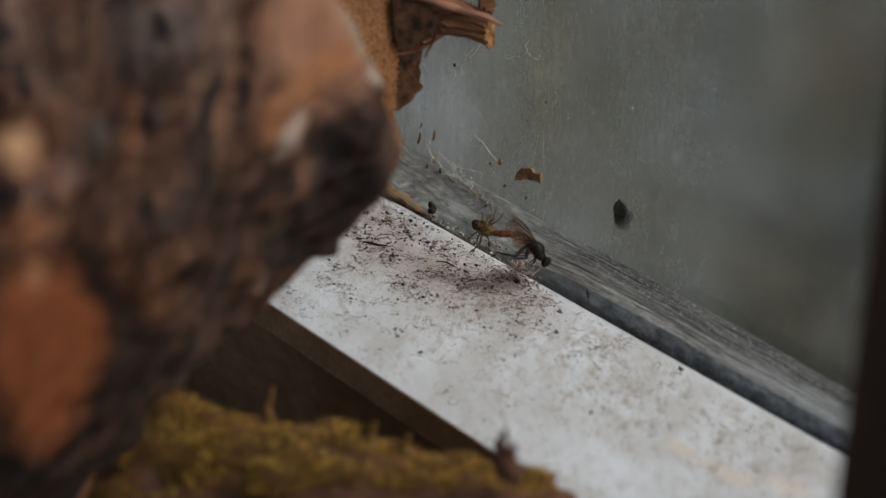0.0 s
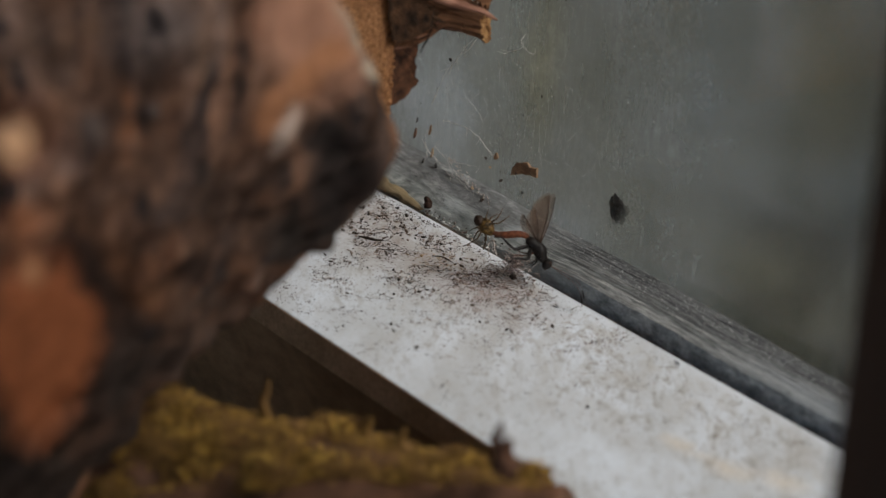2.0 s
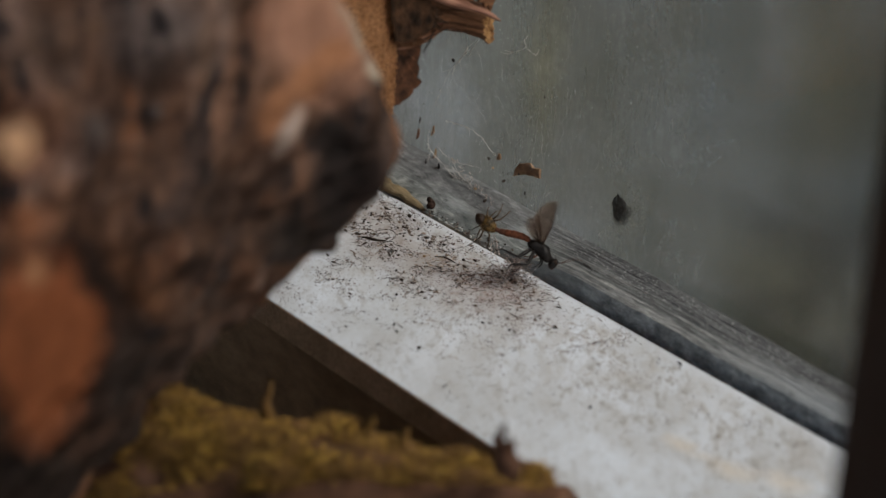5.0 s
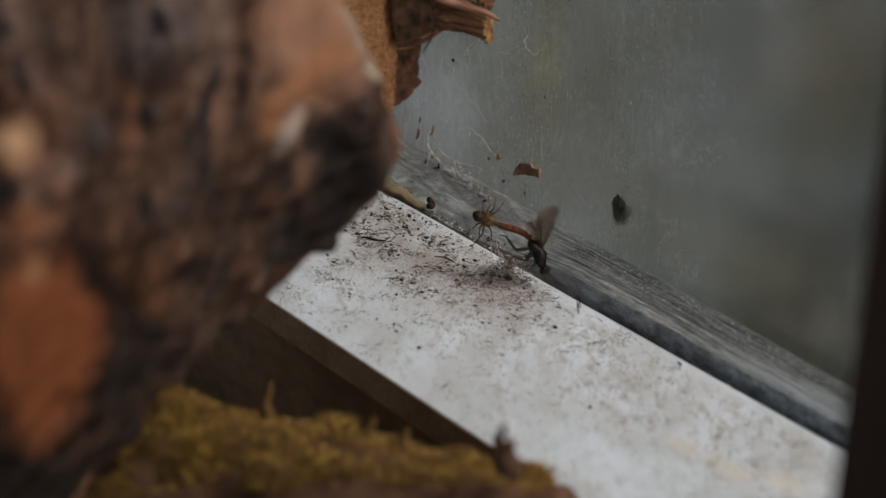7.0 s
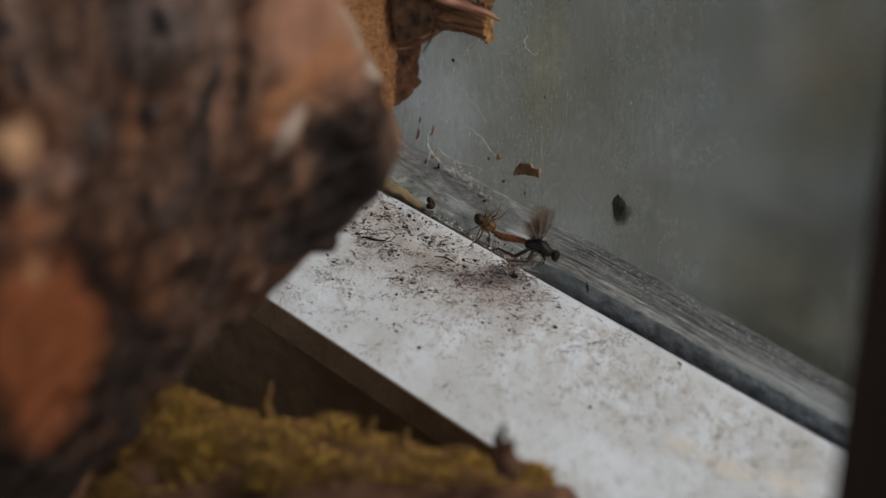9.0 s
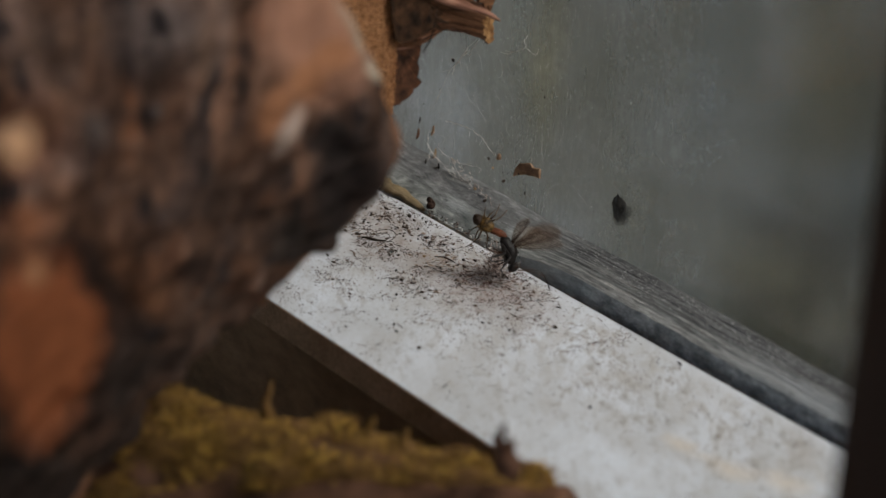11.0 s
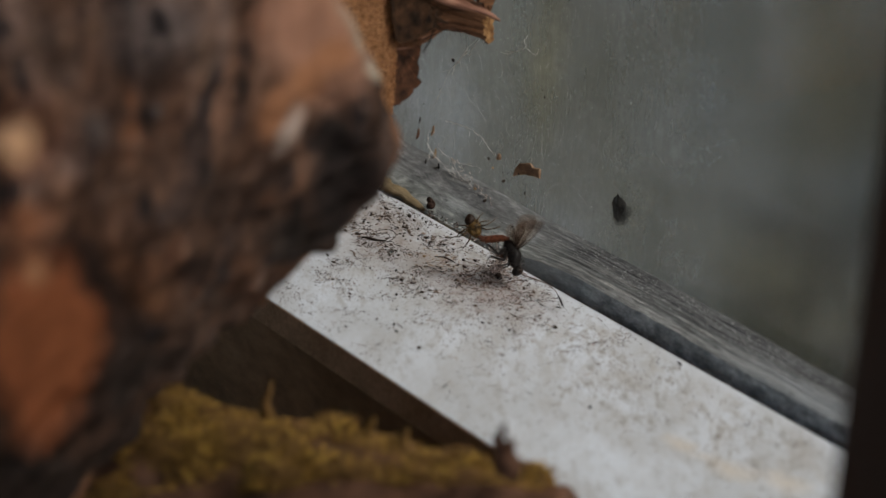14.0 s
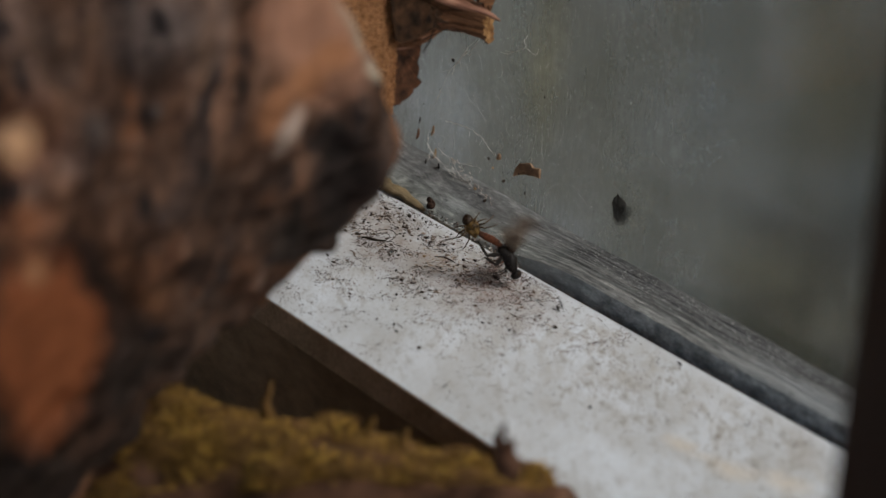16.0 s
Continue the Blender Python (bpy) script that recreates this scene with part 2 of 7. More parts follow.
    wipe.inputs[1].default_value = (0, 0, 1)
    rag = n.new("ShaderNodeMath")
    rag.operation = "MULTIPLY_ADD"
    l.new(noise_tex(n, l, 60, 6, 0.7, where=where), rag.inputs[0])
    rag.inputs[1].default_value = 0.006
    l.new(wipe.outputs["Value"], rag.inputs[2])
    wiped = scaled_ramp(n, l, rag.outputs[0], 0.0335, 0.0385)
    side_r = ramp(n, l, scaled_ramp(n, l, side.outputs[0], -0.035, 0.02), [(0.0, (0.92, 0.92, 0.92)), (1.0, (0, 0, 0))])
    s0 = mixed(n, l, mixed(n, l, 1.0, wiped, side_r, "MULTIPLY"), s0, (0.05, 0.05, 0.05))
    thin_too = ramp(n, l, scaled_ramp(n, l, side.outputs[0], -0.03, 0.05), [(0.0, (0.36, 0.36, 0.36)), (1.0, (1, 1, 1))])
    rubbed = ramp(n, l, mixed(n, l, 1.0, wiped, side_r, "MULTIPLY"), [(0.0, (1, 1, 1)), (1.0, (0.35, 0.35, 0.35))])
    s1 = mixed(n, l, 1.0, s0, mixed(n, l, 1.0, mixed(n, l, 1.0, mixed(n, l, 1.0, fine, smudge, "ADD"), thin_too, "MULTIPLY"), rubbed, "MULTIPLY"), "ADD")
    daub = noise_tex(n, l, 220, 6, 0.75, where=where)
    for centre, w, h, k in (((0.0415, 0.0135, 0.0125), 0.006, 0.008, 0.12), ((0.021, 0.0135, 0.020), 0.010, 0.008, 0.10), ((0.008, 0.0135, 0.021), 0.016, 0.009, 0.08), ((-0.022, 0.0135, 0.019), 0.024, 0.009, 0.17), ((-0.005, 0.0135, 0.033), 0.030, 0.010, 0.13), ((-0.035, 0.0135, 0.024), 0.016, 0.012, 0.08)):
        pale = flat_mask(n, l, where, centre, (1, 0, 0), (0, 0, 1), (0, 1, 0), w, h, 0.9, daub, 1.4)
        s1 = mixed(n, l, 1.0, s1, mixed(n, l, 1.0, pale, (k, k, k), "MULTIPLY"), "ADD")
    speckled = ramp(n, l, noise_tex(n, l, 120, 9, 0.78, (1, 1, 0.6), where=where, distort=0.5), [(0.48, (0, 0, 0)), (0.64, (0.27, 0.27, 0.27))])
    s1 = mixed(n, l, 1.0, s1, mixed(n, l, 1.0, speckled, wiped, "MULTIPLY"), "ADD")
    s2 = ramp(n, l, noise_tex(n, l, 1100, 6, 0.8, where=where), [(0.58, (0, 0, 0)), (0.72, (0.5, 0.5, 0.5))])
    amount = mixed(n, l, 1.0, s1, s2, "ADD")
    sh = n.new("ShaderNodeMixShader")
    l.new(amount, sh.inputs[0])
    l.new(clean.outputs[0], sh.inputs[1])
    l.new(film.outputs[0], sh.inputs[2])
    l.new(sh.outputs[0], out.inputs[0])
    return m


def bark_material(right, up, fwd, patches):
    """Pine bark: grey-brown plates, dark furrows, patches where it has flaked off, and dark patches of painted shade.
    """
    m, n, l, b = material("pine_bark", 0.85)
    where = n.new("ShaderNodeTexCoord").outputs["Object"]
    axes = n.new("ShaderNodeCombineXYZ")
    for i, (ax, k) in enumerate(((right, 0.92), (up, 0.40), (fwd, 0.75))):
        d = n.new("ShaderNodeVectorMath")
        d.operation = "DOT_PRODUCT"
        l.new(where, d.inputs[0])
        d.inputs[1].default_value = tuple(v * k for v in ax)
        l.new(d.outputs["Value"], axes.inputs[i])
    flow = axes.outputs[0]
    tone = noise_tex(n, l, 62, 5, 0.62, where=flow, distort=0.5)
    c = ramp(n, l, tone, [(0.34, (0.036, 0.021, 0.016)), (0.5, (0.142, 0.073, 0.045)), (0.66, (0.250, 0.124, 0.072))])
    grey = ramp(n, l, noise_tex(n, l, 70, 5, 0.6, (1.2, 1, 1), flow), [(0.50, (0, 0, 0)), (0.62, (0.65, 0.65, 0.65))])
    c = mixed(n, l, grey, c, (0.142, 0.100, 0.084))
    rust = ramp(n, l, noise_tex(n, l, 150, 5, 0.6, (1, 1, 1.7), flow), [(0.56, (0, 0, 0)), (0.66, (0.75, 0.75, 0.75))])
    c = mixed(n, l, rust, c, (0.22, 0.088, 0.040))
    furrow = ramp(n, l, noise_tex(n, l, 125, 3, 0.55, (1.2, 0.7, 1), flow, 0.4), [(0.55, (0, 0, 0)), (0.66, (0.8, 0.8, 0.8))])
    c = mixed(n, l, furrow, c, (0.034, 0.022, 0.018))
    pits = ramp(n, l, noise_tex(n, l, 125, 3, 0.5, (1.15, 1.0, 1), flow, 0.2), [(0.565, (0, 0, 0)), (0.615, (0.95, 0.95, 0.95))])
    c = mixed(n, l, pits, c, (0.030, 0.023, 0.022))
    wobble = noise_tex(n, l, 75, 4, 0.6, where=where)
    pale = []
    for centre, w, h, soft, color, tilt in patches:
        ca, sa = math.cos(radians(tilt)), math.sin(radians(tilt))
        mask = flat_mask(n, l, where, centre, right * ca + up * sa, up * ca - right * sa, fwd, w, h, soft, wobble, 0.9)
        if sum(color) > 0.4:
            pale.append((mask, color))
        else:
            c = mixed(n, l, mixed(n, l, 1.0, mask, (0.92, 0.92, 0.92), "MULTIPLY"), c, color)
    mottle = noise_tex(n, l, 140, 6, 0.68, (1.2, 0.9, 1), flow, 0.4)
    c = mixed(n, l, 0.8, c, ramp(n, l, mottle, [(0.38, (0.17, 0.17, 0.17)), (0.62, (0.75, 0.74, 0.73))]), "OVERLAY")
    fine = noise_tex(n, l, 420, 8, 0.7, (1, 1, 0.5), where)
    c = mixed(n, l, 0.5, c, ramp(n, l, fine, [(0.34, (0.22, 0.22, 0.22)), (0.66, (0.76, 0.76, 0.76))]), "OVERLAY")
    shade = ramp(n, l, mottle, [(0.34, (0.72, 0.72, 0.72)), (0.66, (1.08, 1.08, 1.08))])
    for mask, color in pale:
        c = mixed(n, l, mixed(n, l, 1.0, mask, (0.92, 0.92, 0.92), "MULTIPLY"), c, mixed(n, l, 1.0, color, shade, "MULTIPLY"))
    l.new(c, b.inputs["Base Color"])
    bumped(n, l, b, fine, 0.6, 0.0006)
    return m


PAINT = sill_paint()
RAIL = weathered_wood()
GLASS = dirty_glass()
RAW_BOARD = two_tone("brown_board_edge", (0.31, 0.186, 0.095), (0.44, 0.270, 0.146), 120, 1200)
WALL_WOOD = two_tone("dark_stained_wall_boards", (0.165, 0.093, 0.043), (0.285, 0.166, 0.082), 22, 260, stretch=(0.5, 1, 1))
PUTTY = damp_wood()
SAWN = two_tone("sawn_orange_wood", (0.235, 0.108, 0.046), (0.53, 0.26, 0.118), 1500, 3400, 0.85, depth=0.0009, strength=1.0, lo=0.34, hi=0.58)
SHADE_BROWN = two_tone("dark_brown_shade", (0.009, 0.005, 0.003), (0.085, 0.042, 0.021), 300, 1500, 0.85, depth=0.0008, strength=0.9)
TORN = two_tone("torn_brown_wood", (0.058, 0.026, 0.013), (0.25, 0.118, 0.058), 330, 1900, 0.8, stretch=(1, 0.07, 1), depth=0.0006, strength=0.8)
SPLINTER = two_tone("reddish_splintered_wood", (0.060, 0.025, 0.012), (0.28, 0.135, 0.062), 200, 1500, 0.8, stretch=(0.12, 1, 1))
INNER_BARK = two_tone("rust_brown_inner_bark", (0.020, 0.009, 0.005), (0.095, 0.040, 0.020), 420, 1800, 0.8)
POST = two_tone("dark_brown_post_wood", (0.020, 0.008, 0.003), (0.038, 0.015, 0.006), 30, 400, 0.7, stretch=(1, 1, 0.1))
FLOOR = two_tone("earth_floor", (0.06, 0.05, 0.04), (0.12, 0.10, 0.08), 4, 60, 0.95, depth=0.004)
ROOM = two_tone("shed_boards", (0.10, 0.075, 0.055), (0.19, 0.145, 0.11), 4, 60, 0.85, stretch=(1, 1, 0.1))
GROUND = two_tone("dull_grass_and_gravel", (0.011, 0.012, 0.006), (0.036, 0.034, 0.021), 2.2, 40, 0.95, depth=0.01)

FENCE = two_tone("brown_fence_wood", (0.05, 0.034, 0.02), (0.10, 0.065, 0.038), 12, 120, 0.85, stretch=(1, 1, 0.1))
BARK_RED = two_tone("damp_brown_bark", (0.036, 0.018, 0.011), (0.140, 0.066, 0.036), 70, 600, 0.7)
SAWN_PALE = two_tone("yellowish_broken_grain", (0.22, 0.105, 0.04), (0.52, 0.30, 0.13), 300, 1400, 0.85, depth=0.0008, strength=1.0)
SPLINTER_PINK = two_tone("pinkish_splinter", (0.15, 0.066, 0.043), (0.34, 0.182, 0.126), 300, 1800, 0.75, stretch=(1, 0.1, 0.4))
BLACK = plain("blackish_chitin", (0.012, 0.010, 0.009), 0.42, 0.6, 1800)
DEBRIS = plain("dark_brown_debris", (0.035, 0.026, 0.021), 0.9, 0.5, 1500)
DEBRIS_RED = plain("reddish_brown_debris", (0.14, 0.075, 0.05), 0.9, 0.5, 900)
CRUMB = plain("dark_reddish_crumb", (0.030, 0.017, 0.012), 0.9, 0.7, 900)
STRAW = plain("straw_coloured_debris", (0.34, 0.23, 0.13), 0.8, 0.4, 900)
AMBER = two_tone("amber_spider_skin", (0.016, 0.010, 0.005), (0.108, 0.063, 0.019), 900, 3500, 0.5, depth=0.0001, lo=0.36, hi=0.58)
AMBER_LEG = plain("amber_leg", (0.062, 0.040, 0.022), 0.5, 0.7, 900)
SPIDER_BROWN = plain("dark_brown_spider_skin", (0.026, 0.015, 0.009), 0.5, 0.6, 1500)
WASP_RED = plain("rust_red_chitin", (0.120, 0.040, 0.019), 0.5, 0.6, 700)
ANTENNA = plain("reddish_antenna", (0.17, 0.105, 0.08), 0.5, 0.3, 700)
WASP_DARK_RED = plain("dark_rust_chitin", (0.085, 0.035, 0.02), 0.4, 0.35, 700)
TAN = two_tone("tan_bare_wood", (0.12, 0.090, 0.052), (0.30, 0.225, 0.130), 250, 1500, 0.8, stretch=(0.2, 1, 1))
CHIP = two_tone("brown_bark_chip", (0.16, 0.092, 0.052), (0.32, 0.20, 0.12), 400, 2500, 0.85)


def moss_material():
    m, n, l, b = material("yellow_green_moss", 0.85)
    geo = n.new("ShaderNodeNewGeometry")
    c = ramp(n, l, geo.outputs["Random Per Island"], [(0.0, (0.030, 0.016, 0.006)), (0.5, (0.160, 0.085, 0.018)), (0.8, (0.37, 0.206, 0.042)), (1.0, (0.64, 0.40, 0.09))])
    big = ramp(n, l, noise_tex(n, l, 110, 6, 0.65), [(0.44, (0, 0, 0)), (0.57, (1, 1, 1))])
    c = mixed(n, l, big, c, mixed(n, l, 0.68, c, (0.185, 0.098, 0.036)))
    l.new(c, b.inputs["Base Color"])
    return m


def see_through(name, color, amount, rough=0.5):
    """Thin veil or wing: partly clear, partly coloured."""
    m, n, l, b = material(name, rough)
    l.new(ramp(n, l, noise_tex(n, l, 1300, 5), [(0.3, tuple(v * 0.6 for v in color)), (0.7, color)]), b.inputs["Base Color"])
    b.inputs["Alpha"].default_value = amount
    return m


def wing_material():
    m, n, l, b = material("smoky_amber_wing", 0.4)
    clear = n.new("ShaderNodeBsdfTransparent")
    clear.inputs[0].default_value = (0.85, 0.77, 0.70, 1)
    glow = n.new("ShaderNodeBsdfTranslucent")
    tint = ramp(n, l, noise_tex(n, l, 700, 4), [(0.3, (0.125, 0.078, 0.055)), (0.7, (0.34, 0.255, 0.20))])
    l.new(tint, glow.inputs[0])
    l.new(tint, b.inputs["Base Color"])
    skin, sh = n.new("ShaderNodeMixShader"), n.new("ShaderNodeMixShader")
    skin.inputs[0].default_value = 0.45
    l.new(b.outputs[0], skin.inputs[1])
    l.new(glow.outputs[0], skin.inputs[2])
    l.new(ramp(n, l, noise_tex(n, l, 420, 3), [(0.36, (0.12, 0.12, 0.12)), (0.66, (0.38, 0.38, 0.38))]), sh.inputs[0])
    l.new(clear.outputs[0], sh.inputs[1])
    l.new(skin.outputs[0], sh.inputs[2])
    l.new(sh.outputs[0], n["Material Output"].inputs[0])
    return m


def grains(name, stops):
    m, n, l, b = material(name, 0.9)
    geo = n.new("ShaderNodeNewGeometry")
    l.new(ramp(n, l, geo.outputs["Random Per Island"], stops), b.inputs["Base Color"])
    return m


GRAIN = grains("mixed_dark_grains", [(0.0, (0.016, 0.013, 0.012)), (0.5, (0.060, 0.045, 0.037)), (1.0, (0.25, 0.19, 0.155))])
GRAIN_RED = grains("mixed_brown_grains", [(0.0, (0.052, 0.031, 0.026)), (0.6, (0.170, 0.100, 0.083)), (1.0, (0.34, 0.232, 0.185))])
MOSS = moss_material()
WING = wing_material()
VEIN = plain("dark_wing_vein", (0.03, 0.017, 0.011), 0.5)
SILK = see_through("grey_silk", (0.62, 0.62, 0.60), 0.36)
SILK_PALE = plain("pale_dusty_silk", (0.55, 0.53, 0.49), 0.8, 0.2)
SILK_DULL = plain("dull_brownish_silk", (0.45, 0.40, 0.36), 0.8, 0.3)
HUSK = see_through("dark_dusty_husk", (0.085, 0.084, 0.077), 0.78)
VEIL = see_through("dusty_husk_veil", (0.13, 0.13, 0.122), 0.34)
FLECK = plain("pale_dust_fleck", (0.45, 0.46, 0.44), 0.9, 0.3)
PALE_BIT = plain("pale_pinkish_flake", (0.50, 0.42, 0.39), 0.85, 0.25, 900)
CLUMP = plain("brown_web_clump", (0.19, 0.135, 0.115), 0.9, 0.4, 900)
WEB_SHEET = see_through("brown_web_sheet", (0.27, 0.19, 0.17), 0.55)


# the slanting sheet of web in which the spider hangs: its middle, and the directions across, up and through it
HOME = Vector((-0.02847, -0.00344, 0.00862))
WEB_ACROSS, WEB_UP, WEB_IN = Vector((0.58383, 0.80941, 0.06317)), Vector((-0.33545, 0.16964, 0.92666)), Vector((-0.73933, 0.5622, -0.37056))


# ---- mesh tools ----
def part(name, bm, mat, parent=None, label="", smooth=False):
    me = bpy.data.meshes.new(name)
    bm.to_mesh(me)
    bm.free()
    me.materials.append(mat)
    if smooth:
        me.polygons.foreach_set("use_smooth", [True] * len(me.polygons))
    ob = new(name, me)
    if parent:
        ob.parent = parent
    if label:
        ob["label"] = label
    return ob


def thing(name, m=None):
    ob = new(name)
    ob.empty_display_size = 0.01
    if m:
        ob.matrix_world = m
    return ob


def box(lo, hi, bevel=0.0, seg=2):
    bm = bmesh.new()
    c = [(a + b) / 2 for a, b in zip(lo, hi)]
    s = [b - a for a, b in zip(lo, hi)]
    bmesh.ops.create_cube(bm, size=1, matrix=Matrix.Translation(c) @ Matrix.Diagonal((*s, 1)))
    if bevel:
        bmesh.ops.bevel(bm, geom=bm.edges[:], offset=bevel, segments=seg, affect="EDGES", profile=0.6)
    return bm


def sheet(nu, nv, f, close_u=False):
    """A grid of nu x nv points f(u, v), u and v from 0 to 1."""
    bm = bmesh.new()
    g = [[bm.verts.new(f(i / (nu if close_u else nu - 1), j / (nv - 1))) for j in range(nv)] for i in range(nu)]
    for i in range(nu if close_u else nu - 1):
        for j in range(nv - 1):
            a, b = g[i], g[(i + 1) % nu]
            bm.faces.new((a[j], b[j], b[j + 1], a[j + 1]))
    return bm, g


def n3(p, s, k=0.0):
    return noise.noise(Vector((p[0] * s + k, p[1] * s + k * 0.7, p[2] * s - k)))


def tube(points, radii, seg=6, caps=True):
    """A round tube through points, one radius a point."""
    bm = bmesh.new()
    add_tube(bm, points, radii, seg, caps)
    return bm


def add_tube(bm, points, radii, seg=6, caps=True):
    points = [Vector(p) for p in points]
    rings = []
    side = None
    for i, p in enumerate(points):
        d = (points[min(i + 1, len(points) - 1)] - points[max(i - 1, 0)]).normalized()
        if side is None:
            side = d.orthogonal().normalized()
        side = (side - d * side.dot(d)).normalized()
        up = d.cross(side)
        r = radii[i] if not isinstance(radii, (int, float)) else radii
        rings.append([bm.verts.new(p + r * (math.cos(2 * math.pi * k / seg) * side + math.sin(2 * math.pi * k / seg) * up)) for k in range(seg)])
    for a, b in zip(rings, rings[1:]):
        for k in range(seg):
            bm.faces.new((a[k], a[(k + 1) % seg], b[(k + 1) % seg], b[k]))
    if caps:
        bm.faces.new(rings[0][::-1])
        bm.faces.new(rings[-1])


def ball(r, scale=(1, 1, 1), at=(0, 0, 0), u=16, v=10, rough=0.0, freq=600):
    bm = bmesh.new()
    bmesh.ops.create_uvsphere(bm, u_segments=u, v_segments=v, radius=r, matrix=Matrix.Translation(at) @ Matrix.Diagonal((*scale, 1)))
    if rough:
        for w in bm.verts:
            w.co += (w.co - Vector(at)).normalized() * rough * noise.noise(w.co * freq)
    return bm


def slab(outline, lift, origin, axis_a, axis_b, axis_c, thick, rough=0.0003, freq=300):
    """A flat ragged piece: its outline in mm along two axes, with thickness along the third."""
    bm = bmesh.new()
    o, a, b, c = Vector(origin), Vector(axis_a), Vector(axis_b), Vector(axis_c)
    pts = []
    for i, p in enumerate(outline):
        q = outline[(i + 1) % len(outline)]
        for k in range(4):
            pts.append((p[0] + (q[0] - p[0]) * k / 4, p[1] + (q[1] - p[1]) * k / 4))
    front, back = [], []
    cx, cy = sum(p[0] for p in pts) / len(pts), sum(p[1] for p in pts) / len(pts)
    rings = []
    for s, h in ((1.0, 0), (1.0, 1), (0.93, 1.12), (0.5, 1.25)):
        ring = []
        for x, y in pts:
            w = o + a * (cx + (x - cx) * s) / 1000 + b * (cy + (y - cy) * s) / 1000 + c * (thick * h + lift)
            w += rough * (a * noise.noise(w * freq) + b * noise.noise(w * freq + Vector((7, 1, 3))) + c * noise.noise(w * freq * 1.4 - Vector((2, 5, 1))))
            ring.append(bm.verts.new(w))
        rings.append(ring)
    n = len(pts)
    for r, t in zip(rings, rings[1:]):
        for k in range(n):
            bm.faces.new((r[k], r[(k + 1) % n], t[(k + 1) % n], t[k]))
    bm.faces.new(rings[0][::-1])
    mid = bm.verts.new(sum((w.co for w in rings[-1]), Vector()) / n)
    for k in range(n):
        bm.faces.new((rings[-1][k], rings[-1][(k + 1) % n], mid))
    bmesh.ops.recalc_face_normals(bm, faces=bm.faces[:])
    return bm
# ---- the shed: floor, walls, ceiling, window ----
def structure(ob, label, category):
    return tagged(ob, label, category, kind="structure")


def shed():
    structure(part("ground", box((-300, -300, -1.06), (300, 300, -0.98)), GROUND), "dull grass and gravel outside the window", "ground")
    structure(part("floor", box((-1.8, -1.6, -0.976), (1.8, 0.02, -0.9)), FLOOR), "bare earth shed floor", "floor")
    structure(part("wall_window", box((-1.8, -0.0562, -0.9), (1.8, 0.10, -0.0072)), WALL_WOOD),
              "dark brown boarded wall below the window sill", "wall")
    structure(part("wall_above", box((-1.8, -0.05, 0.95), (1.8, 0.10, 1.3)), ROOM), "boarded wall above the window", "wall")
    structure(part("wall_side", box((-1.8, -0.05, -0.0066), (-0.7, 0.10, 0.95)), ROOM), "boarded wall beside the window", "wall")
    structure(part("wall_end", box((0.9, -0.05, -0.0066), (1.8, 0.10, 0.95)), ROOM), "boarded wall beside the window", "wall")
    # out of view: side wall, back wall and eaves added to shape the daylight
    structure(part("wall_west", box((-1.9, -1.6, -0.9), (-1.8, 0.1, 1.3)), ROOM), "unseen boarded side wall added to close off light", "wall")
    structure(part("wall_back", box((-1.8, -1.6, -0.9), (1.8, -1.55, 0.0)), ROOM), "unseen low boarded wall, added and kept low to admit light", "wall")
    structure(part("ceiling", box((-1.9, -1.75, 1.3), (1.9, 0.3, 1.36)), ROOM), "unseen boarded eaves added to hold back skylight", "ceiling")


def low_edge(x):
    """Height of the rail's front edge above the sill."""
    rise = max(0, min(1, (x + 0.064) / 0.048))
    return 0.0005 + 0.0044 * rise * rise * (3 - 2 * rise) - 0.0004 * max(0, min(1, x / 0.03)) + 0.0003 * n3((x, 0, 0), 55) + 0.0002 * n3((x, 0, 0), 260)


def rail_height(x, y):
    """Height of the rail's sloping top between its front edge and the glass."""
    v = max(0.0, min(1.0, (y - 0.0029) / 0.0101))
    low = low_edge(x) - 0.0011
    back = 0.0071 + 0.0006 * max(0, min(1, (-0.045 - x) / 0.02)) - 0.026 * max(0, x)
    return low + (back - low) * v ** 0.85 + 0.0004 * math.sin(v * math.pi)


def clear_of_rail(p, gap=0.0):
    """The point moved out in front of the rail where it would lie inside it."""
    q = Vector(p)
    while q.y > 0.0029 and q.z < rail_height(q.x, q.y) + gap:
        q -= WEB_IN * 0.0002
    return q


